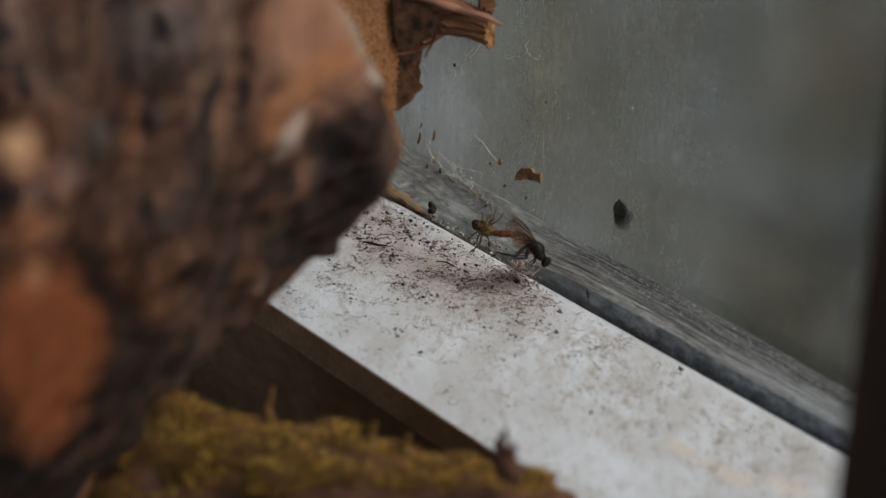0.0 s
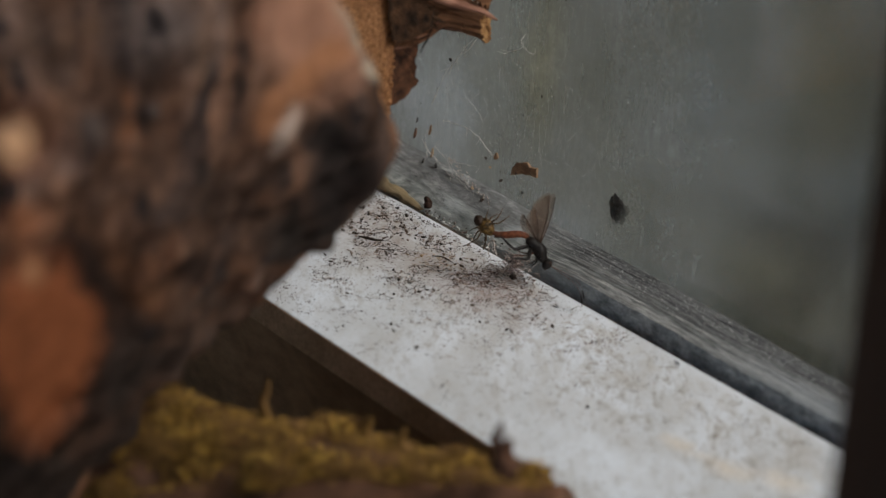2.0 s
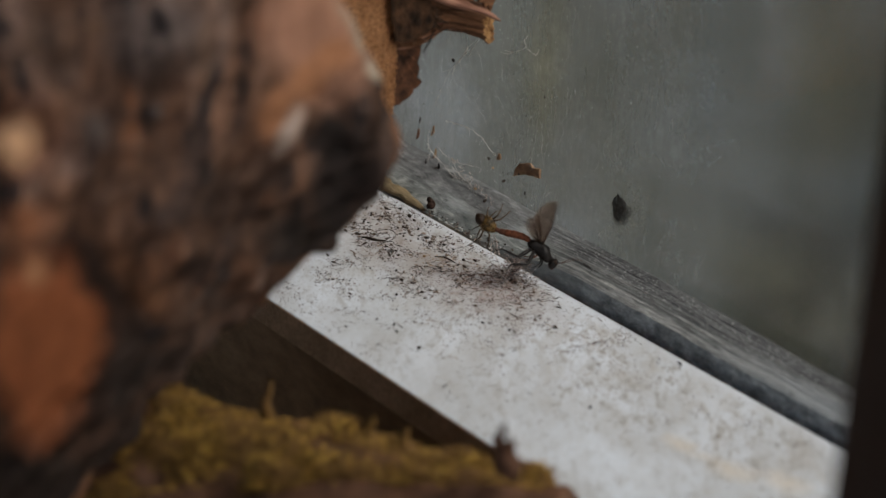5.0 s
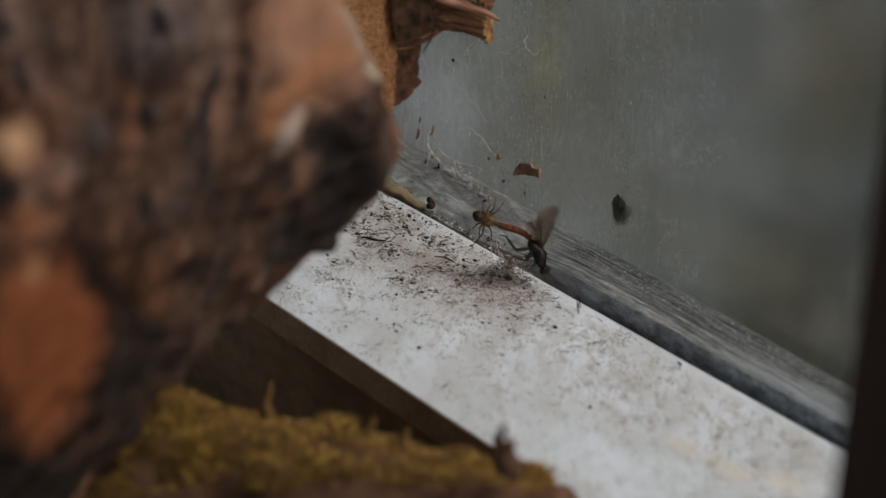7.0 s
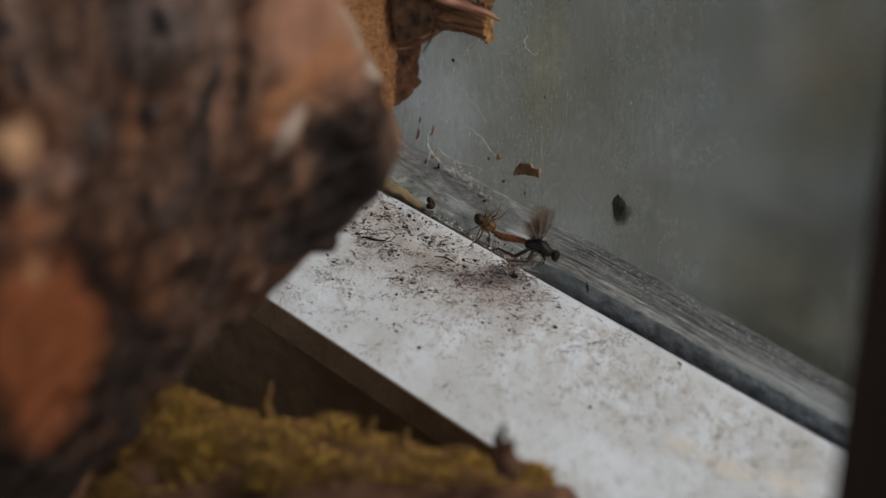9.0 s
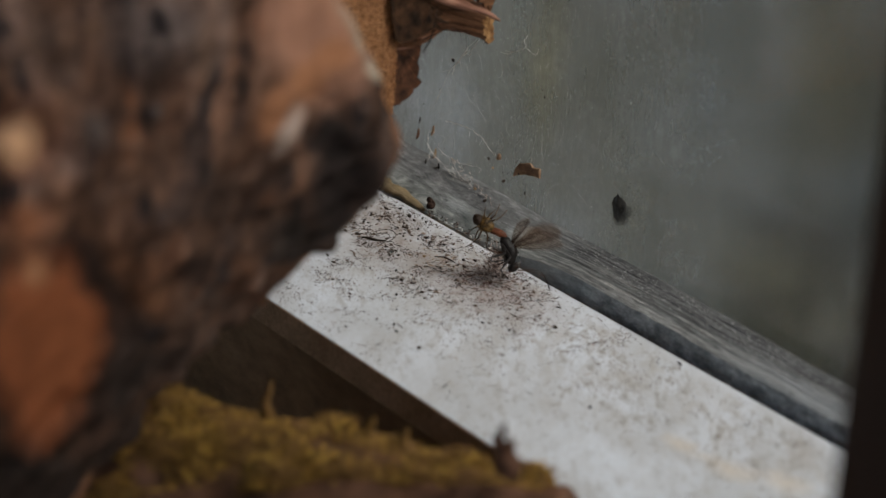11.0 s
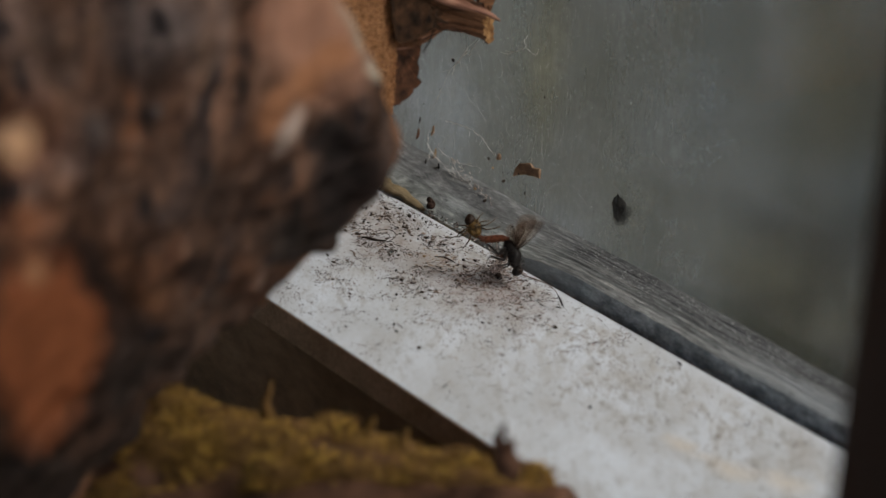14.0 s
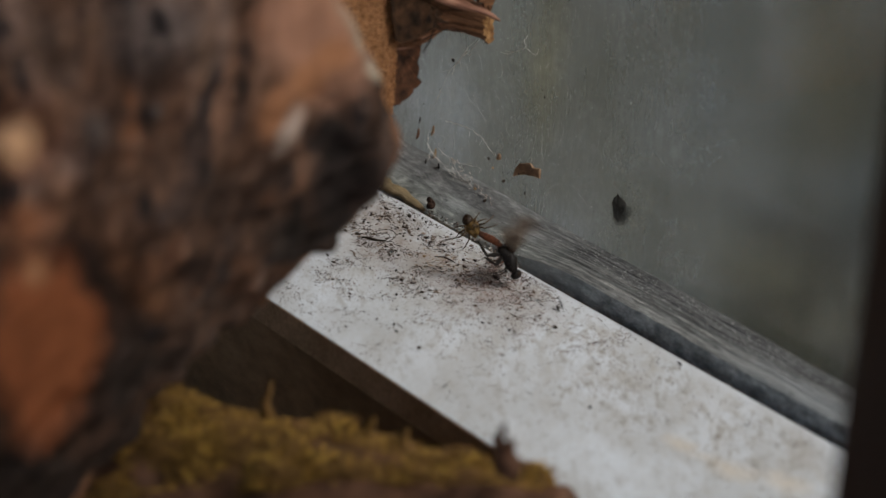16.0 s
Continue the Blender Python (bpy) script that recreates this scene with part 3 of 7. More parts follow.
def window():
    win = structure(thing("window_1"), "shed window with dirty glass and grey weathered rail", "window")
    part("pane", box((-0.7, 0.0135, -0.004), (0.9, 0.0165, 0.95)), GLASS, win, "dirty cobwebbed glass").visible_shadow = False

    def rail(u, v):
        x = -0.24 + 0.40 * u
        y = 0.0029 + v * 0.0101
        z = rail_height(x, y)
        worn = max(0.0, min(1.0, (x + 0.055) / 0.03))
        ridge = (n3((x * 0.04, v * 0.013, 3), 900) * 0.35 + n3((x * 0.05, v * 0.013, 8), 1900) * 0.5 + n3((x * 0.06, v * 0.013, 5), 3300) * 0.3) * (0.06 + 0.94 * worn) + 0.35 * n3((x, v * 0.013, 2), 700) * (v > 0.55)
        return (x, y, z + ridge * 0.00034 * min(1, 6 * v + 0.2))
    bm, g = sheet(560, 120, rail)
    part("rail", bm, RAIL, win, "grey weathered wooden glazing rail", True)

    def face(u, v):
        x = -0.24 + 0.40 * u
        low = low_edge(x)
        z = -0.006 + (low + 0.0049) * v
        return (x, 0.0030 + 0.0003 * n3((x, 0, z), 260), z)
    bm, g = sheet(300, 10, face)
    part("rail_face", bm, PUTTY, win, "dark damp lower edge", True)
    part("rail_core", box((-0.7, 0.0036, -0.0066), (0.9, 0.0125, -0.0014)), PUTTY, win)


def window_sill():
    s = structure(thing("window_sill"), "dirty white painted window sill littered with debris", "window sill")
    part("board", box((-0.70, -0.0572, -0.0064), (0.90, 0.0008, -0.0002), 0.0002), RAW_BOARD, s, "brown board edge")
    part("painted_top", box((-0.70, -0.05705, -0.0010), (0.90, 0.0011, 0.0), 0.0003), PAINT, s, "dirty white paint")


shed()
window()
window_sill()
# ---- firewood ----
def bark_log():
    """Axis along local z, the far end at the origin."""
    R, L = 0.0588, 0.315
    far = Vector((-0.0057, -0.1079, 0.0948))
    axis = Vector((-0.046, 0.843, 0.534)).normalized()
    log = thing("firewood_log", Matrix.Translation(far) @ (-axis).to_track_quat("Z", "Y").to_matrix().to_4x4())

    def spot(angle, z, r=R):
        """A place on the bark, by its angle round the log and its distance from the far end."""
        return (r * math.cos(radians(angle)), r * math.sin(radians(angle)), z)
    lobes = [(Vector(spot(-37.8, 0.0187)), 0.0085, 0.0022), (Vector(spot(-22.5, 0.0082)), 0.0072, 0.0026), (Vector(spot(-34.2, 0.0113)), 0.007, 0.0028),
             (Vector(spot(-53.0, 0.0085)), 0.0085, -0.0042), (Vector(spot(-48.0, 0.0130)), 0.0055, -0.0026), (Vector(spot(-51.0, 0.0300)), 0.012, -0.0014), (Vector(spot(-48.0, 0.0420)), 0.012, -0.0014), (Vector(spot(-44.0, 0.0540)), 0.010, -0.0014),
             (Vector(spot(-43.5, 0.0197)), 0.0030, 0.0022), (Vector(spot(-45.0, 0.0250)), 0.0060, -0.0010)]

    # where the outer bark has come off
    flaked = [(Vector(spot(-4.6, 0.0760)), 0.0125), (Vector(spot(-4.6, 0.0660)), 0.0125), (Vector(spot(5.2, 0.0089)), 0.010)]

    def skin(u, v):
        a = 2 * math.pi * u
        z = L * v
        p = (R * math.cos(a), R * math.sin(a), z)
        q = (p[0], p[1], p[2] * 0.6)
        plate = noise.voronoi(Vector(q) * 55, distance_metric="DISTANCE")[0]
        d = 0.0030 * n3(q, 22) + 0.0022 * n3(q, 60, 3) + 0.0016 * n3(q, 160, 5) + 0.0015 * n3(q, 330, 8) + 0.0006 * n3(q, 640, 9) + 0.0030 * min(0.5, plate[1] - plate[0])
        for c, wide, high in lobes:
            d += high * math.exp(-((Vector(p) - c).length / wide) ** 2) * (1 + 0.8 * n3(p, 140, 4))
        bare = max(math.exp(-((Vector(p) - c).length / wide) ** 4) for c, wide in flaked)
        d = d * (1 - 0.85 * bare) - 0.0010 * bare
        end = max(0.0, 1 - z / 0.006)
        r = R - 0.001 + d - 0.006 * end ** 2
        return (r * math.cos(a), r * math.sin(a), z + 0.004 * n3(p, 40) * max(0, 1 - z / 0.02))
    mm = 0.00093
    # directions in which the bark has split and flaked, in the log's own space
    across, along_bark, inward = Vector((0.6271, -0.3616, -0.6899)), Vector((-0.3257, 0.6828, -0.6540)), Vector((-0.7076, -0.6348, -0.3104))
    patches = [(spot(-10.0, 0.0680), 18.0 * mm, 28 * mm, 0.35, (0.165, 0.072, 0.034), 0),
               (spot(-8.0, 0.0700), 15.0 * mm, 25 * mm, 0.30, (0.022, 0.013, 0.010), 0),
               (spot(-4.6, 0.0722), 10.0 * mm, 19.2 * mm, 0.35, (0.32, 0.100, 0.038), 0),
               # wide dark patches low on the log: shade painted into the bark colour
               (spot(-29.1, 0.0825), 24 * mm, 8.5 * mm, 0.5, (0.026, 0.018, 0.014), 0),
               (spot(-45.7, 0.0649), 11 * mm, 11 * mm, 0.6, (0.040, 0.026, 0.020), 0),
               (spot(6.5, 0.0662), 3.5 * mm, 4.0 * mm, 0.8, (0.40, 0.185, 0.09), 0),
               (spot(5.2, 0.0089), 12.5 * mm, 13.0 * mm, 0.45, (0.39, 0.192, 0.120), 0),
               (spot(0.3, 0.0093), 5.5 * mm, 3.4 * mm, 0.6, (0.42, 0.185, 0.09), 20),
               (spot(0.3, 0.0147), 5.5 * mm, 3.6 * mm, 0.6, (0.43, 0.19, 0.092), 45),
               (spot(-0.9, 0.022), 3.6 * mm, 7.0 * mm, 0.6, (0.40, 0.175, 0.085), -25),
               # near-black patches towards the right end, darkened to paint in shading too
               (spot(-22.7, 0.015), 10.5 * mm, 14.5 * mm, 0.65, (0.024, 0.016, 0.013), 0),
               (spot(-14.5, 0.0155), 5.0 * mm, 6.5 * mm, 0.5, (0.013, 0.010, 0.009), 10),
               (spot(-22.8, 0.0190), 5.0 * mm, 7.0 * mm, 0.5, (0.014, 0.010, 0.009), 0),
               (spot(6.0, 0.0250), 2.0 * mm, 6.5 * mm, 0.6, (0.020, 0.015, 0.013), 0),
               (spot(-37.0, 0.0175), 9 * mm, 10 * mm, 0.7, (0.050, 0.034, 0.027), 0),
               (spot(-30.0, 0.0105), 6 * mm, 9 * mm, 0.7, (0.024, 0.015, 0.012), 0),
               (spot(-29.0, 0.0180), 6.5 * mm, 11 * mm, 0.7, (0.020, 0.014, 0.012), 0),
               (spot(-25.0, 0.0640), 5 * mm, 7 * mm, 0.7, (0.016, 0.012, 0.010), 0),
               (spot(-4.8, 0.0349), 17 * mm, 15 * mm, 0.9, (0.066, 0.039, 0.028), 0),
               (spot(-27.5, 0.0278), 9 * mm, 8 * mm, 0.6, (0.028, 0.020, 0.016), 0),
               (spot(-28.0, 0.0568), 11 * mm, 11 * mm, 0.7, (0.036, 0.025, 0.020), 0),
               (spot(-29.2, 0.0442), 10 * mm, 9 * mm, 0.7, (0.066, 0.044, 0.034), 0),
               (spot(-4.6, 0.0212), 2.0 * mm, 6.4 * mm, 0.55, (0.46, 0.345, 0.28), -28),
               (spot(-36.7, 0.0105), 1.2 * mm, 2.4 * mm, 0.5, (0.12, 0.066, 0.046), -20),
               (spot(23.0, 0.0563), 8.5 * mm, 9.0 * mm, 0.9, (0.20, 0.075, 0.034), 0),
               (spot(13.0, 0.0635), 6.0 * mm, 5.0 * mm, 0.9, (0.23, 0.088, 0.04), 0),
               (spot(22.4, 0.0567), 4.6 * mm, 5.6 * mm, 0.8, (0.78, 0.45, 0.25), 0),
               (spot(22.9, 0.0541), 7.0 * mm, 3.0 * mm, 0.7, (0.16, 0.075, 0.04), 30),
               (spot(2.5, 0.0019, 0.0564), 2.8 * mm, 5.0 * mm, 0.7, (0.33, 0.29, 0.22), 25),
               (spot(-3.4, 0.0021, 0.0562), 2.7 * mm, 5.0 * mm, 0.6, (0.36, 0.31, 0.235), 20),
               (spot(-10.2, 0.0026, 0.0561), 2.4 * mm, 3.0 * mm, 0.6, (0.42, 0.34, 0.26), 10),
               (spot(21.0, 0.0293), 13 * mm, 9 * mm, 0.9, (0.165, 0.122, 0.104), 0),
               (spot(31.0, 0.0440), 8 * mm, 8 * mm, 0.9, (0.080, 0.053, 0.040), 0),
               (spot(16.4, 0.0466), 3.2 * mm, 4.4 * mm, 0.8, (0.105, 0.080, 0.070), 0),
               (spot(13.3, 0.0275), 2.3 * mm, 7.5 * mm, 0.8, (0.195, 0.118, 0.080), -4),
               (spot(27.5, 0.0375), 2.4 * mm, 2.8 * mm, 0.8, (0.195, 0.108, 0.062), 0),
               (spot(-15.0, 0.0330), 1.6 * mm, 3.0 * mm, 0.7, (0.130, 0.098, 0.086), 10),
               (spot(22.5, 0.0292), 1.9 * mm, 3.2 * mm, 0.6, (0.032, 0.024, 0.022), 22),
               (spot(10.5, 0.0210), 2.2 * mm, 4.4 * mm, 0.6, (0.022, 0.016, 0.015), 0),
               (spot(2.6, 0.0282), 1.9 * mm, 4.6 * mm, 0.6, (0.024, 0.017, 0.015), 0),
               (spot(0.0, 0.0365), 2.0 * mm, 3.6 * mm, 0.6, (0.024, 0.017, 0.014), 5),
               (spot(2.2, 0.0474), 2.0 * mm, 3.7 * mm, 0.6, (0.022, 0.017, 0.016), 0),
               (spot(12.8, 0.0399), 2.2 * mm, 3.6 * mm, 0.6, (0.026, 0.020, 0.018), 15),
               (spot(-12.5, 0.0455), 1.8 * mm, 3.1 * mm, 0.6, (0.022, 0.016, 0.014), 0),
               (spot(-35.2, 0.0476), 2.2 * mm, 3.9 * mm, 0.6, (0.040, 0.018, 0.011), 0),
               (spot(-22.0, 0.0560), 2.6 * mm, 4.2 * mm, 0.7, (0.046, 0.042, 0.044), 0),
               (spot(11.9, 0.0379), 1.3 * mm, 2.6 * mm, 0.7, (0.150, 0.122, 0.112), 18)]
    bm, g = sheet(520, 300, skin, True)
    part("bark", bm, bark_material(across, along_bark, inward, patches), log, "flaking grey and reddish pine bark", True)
    bm = bmesh.new()
    bmesh.ops.create_cone(bm, cap_ends=True, segments=64, radius1=R - 0.006, radius2=R - 0.004, depth=L - 0.004, matrix=Matrix.Translation((0, 0, L / 2)))
    part("wood", bm, SAWN, log, "sawn orange wood")
    tagged(log, "pine firewood log with flaking grey and reddish bark", "log", "firewood")


def split_log():
    s = thing("split_log")
    tagged(s, "split firewood piece with sawn orange end and torn bark", "log", "firewood")
    x0, y1 = -0.0345, -0.0372

    def end(u, v):
        y = y1 - 0.062 + 0.062 * u ** 0.4
        z = 0.030 + 0.10 * v ** 1.6
        rim = max(0.0, 1 - (y1 - y) / 0.0022)
        y += 0.0004 * n3((0, u, z), 300) + rim * (0.0004 * n3((0, 0, z), 900) + 0.0003 * n3((0, 1, z), 2400))
        saw = math.sin((y * 0.91 + z * 0.42) * 7800 + 2.5 * n3((0, y, z), 90)) * (0.5 + n3((0, y, z), 140, 3))
        grit = 0.00030 * n3((0, y, z), 1300) + 0.00034 * n3((0, y, z), 2700)
        return (x0 + 0.00011 * saw + grit * (0.7 + 1.2 * rim) - 0.0005 * rim ** 2, y, z)
    bm, g = sheet(300, 440, end)
    part("sawn_end", bm, SAWN, s, "granular sawn orange end grain")
    part("body", box((-0.20, y1 - 0.061, 0.030), (x0 - 0.0007, y1 - 0.0004, 0.13), 0.0006), SPLINTER, s)
    X, Y, Z = (-1, 0, 0), (0, 1, 0), (0, 0, 1)
    rnd = random.Random(14)
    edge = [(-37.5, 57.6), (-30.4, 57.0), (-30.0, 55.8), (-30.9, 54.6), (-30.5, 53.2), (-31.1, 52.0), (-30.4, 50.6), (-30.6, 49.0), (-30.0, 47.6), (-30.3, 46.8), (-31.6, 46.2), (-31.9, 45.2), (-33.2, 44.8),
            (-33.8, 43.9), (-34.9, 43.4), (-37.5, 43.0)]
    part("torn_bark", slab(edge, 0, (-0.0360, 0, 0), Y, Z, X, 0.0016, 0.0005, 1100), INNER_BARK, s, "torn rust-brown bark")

    # a torn tongue of wood, its grain along its own y axis, broken off at a slant
    def low_side(a):
        for (a0, b0), (a1, b1) in zip(TONGUE, TONGUE[1:]):
            if a <= a1:
                return b0 + (b1 - b0) * (a - a0) / (a1 - a0)
        return TONGUE[-1][1]
    TONGUE = ((-1.0, -8.2), (4.0, -7.2), (8.0, -5.6), (10.2, -4.0), (12.0, -1.6), (15.0, -0.3), (20.0, -0.2), (24.0, -0.7), (28.0, -1.6), (40.0, -1.8))
    tilt = Matrix.Translation((-0.0372, -0.037, 0.063)) @ Matrix.Rotation(radians(-19), 4, "X")

    def ring(u, a, inset=1.0):
        ang = 2 * math.pi * u
        lo, hi = low_side(a) + 0.4 * n3((a, 0, 0), 0.9), 8.6 - 0.12 * a
        b = (lo + hi) / 2 + inset * (hi - lo) / 2 * math.sin(ang)
        x = inset * (3.6 - 0.05 * a) * math.cos(ang)
        fibre = 0.55 * n3((x * 0.8, a * 0.05, b), 1.3) + 0.30 * n3((x, a * 0.07, b), 3.4, 3) + 0.16 * n3((x, a * 0.1, b), 8.0, 6)
        k = 1 + fibre / 4
        return x * k, b + 0.5 * fibre * math.sin(ang)

    def skin(u, v):
        stop = 28.4 - 3.5 * (1 + math.cos(2 * math.pi * u)) - 1.6 * math.sin(2 * math.pi * u) + 1.3 * n3((math.cos(6.283 * u), math.sin(6.283 * u), 0), 3.0, 2) + 0.7 * n3((math.cos(6.283 * u), math.sin(6.283 * u), 0), 11.0, 5)
        a = -1.0 + (stop + 1.0) * v
        x, b = ring(u, a)
        return (x / 1000, a / 1000, b / 1000)
    bm, g = sheet(150, 90, skin, True)
    ends = [tuple(row[-1].co) for row in g]
    part("torn_wood", bm, TORN, s, "torn tongue of brown wood", True).matrix_world = tilt
    mid = sum((Vector(p) for p in ends), Vector()) / len(ends)

    def broken(u, v):
        p = Vector(ends[int(round(u * 150)) % 150]).lerp(mid, v)
        rough = 0.0005 * n3(p, 1400) + 0.0004 * n3(p, 3200, 4)
        return p + Vector((0.6, 1, 0)) * rough * min(1, 6 * v)
    bm, g = sheet(150, 26, broken, True)
    part("broken_end", bm, SAWN_PALE, s, "broken yellowish grain").matrix_world = tilt
    # slivers lying along the tongue
    for k in range(34):
        a0, u = rnd.uniform(2, 15), rnd.choice((rnd.uniform(-0.20, 0.16), rnd.uniform(-0.24, -0.10)))
        length, w = rnd.uniform(4, 10), rnd.uniform(0.00009, 0.00022)
        pts = []
        for i in range(6):
            a = a0 + length * i / 5
            x, b = ring(u, min(a, 24.5), 1.02 + 0.02 * math.sin(k + i))
            pts.append((x / 1000, a / 1000, b / 1000))
        part("sliver", tube(pts, [w * 0.3, w, w * 1.1, w, w * 0.7, w * 0.2], 5), (TORN, INNER_BARK, SPLINTER_PINK)[k % 3], s, "torn reddish wood sliver").matrix_world = tilt
    # a thin near-black sheet in place of the shadow beside the tongue
    dark = [(-41.0, 68.5), (-30.6, 65.9), (-31.3, 64.9), (-29.0, 64.0), (-30.4, 63.4), (-27.0, 62.6), (-28.9, 62.0), (-25.6, 60.4), (-29.0, 60.6), (-28.0, 59.3), (-30.4, 59.6), (-31.5, 58.6), (-33.0, 58.5), (-34.0, 57.6), (-39.1, 58.2)]
    part("shade_sheet", slab(dark, 0, (-0.0331, 0, 0), Y, Z, X, 0.0005, 0.0007, 1300), SHADE_BROWN, s, "dark jagged sheet standing in for shade on the torn wood")
    chip = [(-18.4, 65.1), (-17.9, 63.3), (-16.9, 63.6), (-16.4, 62.2), (-15.6, 62.6), (-14.7, 61.2), (-14.4, 62.2), (-13.9, 63.6), (-14.6, 65.1)]
    part("torn_chip", slab(chip, 0, (-0.0340, 0, 0), Y, Z, X, 0.0008, 0.0003, 1300), TORN, s, "jagged brown chip above the splinter")
    # the long splinter above, round-backed and pointed
    pts = [Vector((-0.0325, y / 1000, (z + 0.25 * math.sin(y)) / 1000)) for y, z in ((-38, 69.6), (-32, 67.4), (-27, 65.4), (-22, 63.5), (-18, 61.9), (-15.2, 60.6), (-13.4, 59.7))]
    bm = tube(pts, [0.0008, 0.0008, 0.0008, 0.0007, 0.0006, 0.0005, 0.0002], 14)
    bmesh.ops.subdivide_edges(bm, edges=bm.edges[:], cuts=4, use_grid_fill=True)
    for v in bm.verts:
        q = Vector((v.co.x, v.co.y * 0.06, v.co.z + 0.39 * v.co.y))
        v.co += Vector((1, 0, 0.6)) * (0.00035 * n3(q, 1500) + 0.0002 * n3(q, 4000, 3))
    part("splinter", bm, SPLINTER_PINK, s, "long pinkish splinter", True)
    bm = tube([(-0.0312, -0.0307, 0.0640), (-0.0310, -0.0311, 0.0611), (-0.0310, -0.0316, 0.0591), (-0.0310, -0.0322, 0.0577), (-0.0310, -0.0329, 0.0569), (-0.0310, -0.0335, 0.0556)],
              [0.00009, 0.00013, 0.00017, 0.00020, 0.00020, 0.00012])
    part("fibre", bm, BLACK, s, "dark hanging bark fibre")


bark_log()
split_log()


def mossy_log():
    """A mossy piece of firewood low in front of the sill; axis along local x, its end towards the glass."""
    end = Vector((0.0927, -0.0816, 0.0217))
    ax = Vector((0.8431, 0.5371, 0.0279)).normalized()
    R, L = 0.0204, 0.0866
    m = Matrix.Translation(end) @ ax.to_track_quat("X", "Z").to_matrix().to_4x4()
    log = thing("mossy_log", m)
    tagged(log, "firewood log overgrown with yellow-green moss below the sill", "log", "firewood")

    def top(p):
        return 0.0018 * n3(p, 30) + 0.0014 * n3(p, 90, 2) + 0.0009 * n3(p, 220, 4)

    def skin(u, v):
        a = 2 * math.pi * u
        x = -L * v
        slant = 0.010 * math.cos(a + 2.2) * max(0, 1 - v * 4)
        p = (x, R * math.cos(a), R * math.sin(a))
        r = R + top(p) - 0.006 * max(0, 1 - v * 26) ** 2
        return (x + slant, r * math.cos(a), -R + r * math.sin(a))
    bm, g = sheet(160, 120, skin, True)
    bm.faces.new([row[0] for row in g])
    bm.faces.new([row[-1] for row in g][::-1])
    part("bark", bm, BARK_RED, log, "damp brown bark", True)
    # moss: short curled shoots on the upper side
    rnd = random.Random(5)
    verts, faces = [], []
    for i in range(56000):
        x = -rnd.uniform(0.008, L)
        a = math.pi / 2 + rnd.uniform(-1.25, 1.15)
        p = (x, R * math.cos(a), R * math.sin(a))
        dens = 1.2 * n3(p, 60, 9) + 0.56 - 1.3 * max(0, -math.cos(a) - 0.76 + 8.0 * max(0, x + 0.074)) - 9 * max(0, -x - 0.0735) * (a < 1.55) - 26 * max(0, x + 0.0292) - 10 * max(0, -x - 0.0820) - 0.10 * max(0, math.degrees(a) - 103 + 900 * (x + 0.0385))
        if dens < rnd.random() * 0.35:
            continue
        r = R + top(p) - 0.0004
        base = Vector((x, r * math.cos(a), -R + r * math.sin(a)))
        out = Vector((rnd.gauss(0, 0.5), math.cos(a) + rnd.gauss(0, 0.5), math.sin(a) + rnd.gauss(0, 0.3))).normalized()
        length = rnd.uniform(0.0010, 0.0028) * max(0.3, 1 + 1.6 * n3(p, 120, 6))
        side = out.orthogonal().normalized() * rnd.uniform(0.00010, 0.00024)
        droop = Vector((rnd.gauss(0, 1), rnd.gauss(0, 1), -1)) * length * 0.22
        k = len(verts)
        verts += [base - side, base + side, base + out * length * 0.6 - side * 1.2, base + out * length * 0.6 + side * 1.2, base + out * length + droop]
        faces += [(k, k + 1, k + 3, k + 2), (k + 2, k + 3, k + 4)]
    me = bpy.data.meshes.new("moss")
    me.from_pydata([tuple(v) for v in verts], [], faces)
    me.materials.append(MOSS)
    mo = new("moss", me)
    mo.parent = log
    tagged(mo, "yellow-green moss", kind="stuff")

    # a few taller shoots and the torn tip at the end
    def shoot(q, h, mat, name, label, w):
        pts = [Vector(q) + Vector((0.0006 * math.sin(k * 1.7), 0, h * (k / 5 - 0.5))) for k in range(6)]
        part(name, tube(pts, [w * 1.5, w * 1.4, w * 1.2, w, w * 0.7, w * 0.3], 7), mat, log, label)
    shoot((-0.0662, 0.0122, -0.0002), 0.010, MOSS, "moss_shoot", "upright moss shoot", 0.0008)
    shoot((-0.0450, 0.0069, 0.0016), 0.006, MOSS, "moss_shoot", "upright moss shoot", 0.0010)
    shoot((-0.0390, 0.0072, 0.0012), 0.005, MOSS, "moss_shoot", "upright moss shoot", 0.0009)
    shoot((-0.0174, -0.0067, 0.0114), 0.0075, BARK_RED, "torn_tip", "torn brown bark tip", 0.0009)
    shoot((-0.0161, -0.0069, 0.0098), 0.0060, BARK_RED, "torn_tip", "torn brown bark tip", 0.0015)


mossy_log()


def post():
    p = Vector((0.1954, -0.1381, 0))
    d = Vector((0.60, 0.80, 0)).normalized()
    ob = part("post", box((0, -0.03, -0.9), (0.07, 0.03, 1.3), 0.002), POST)
    ob.matrix_world = Matrix.Translation((p.x, p.y, 0)) @ Matrix.Rotation(math.atan2(d.y, d.x), 4, "Z")
    tagged(ob, "dark brown wooden post standing close to the sill", "post")
    q = Vector((-0.7175, 0.8243, 0))
    ob = part("fence_post", box((-0.035, -0.05, -0.985), (0.045, 0.05, 0.12), 0.006), FENCE)
    ob.matrix_world = Matrix.Translation((q.x, q.y, 0)) @ Matrix.Rotation(radians(54), 4, "Z")
    tagged(ob, "brown wooden fence post outside the dirty window", "post")


post()


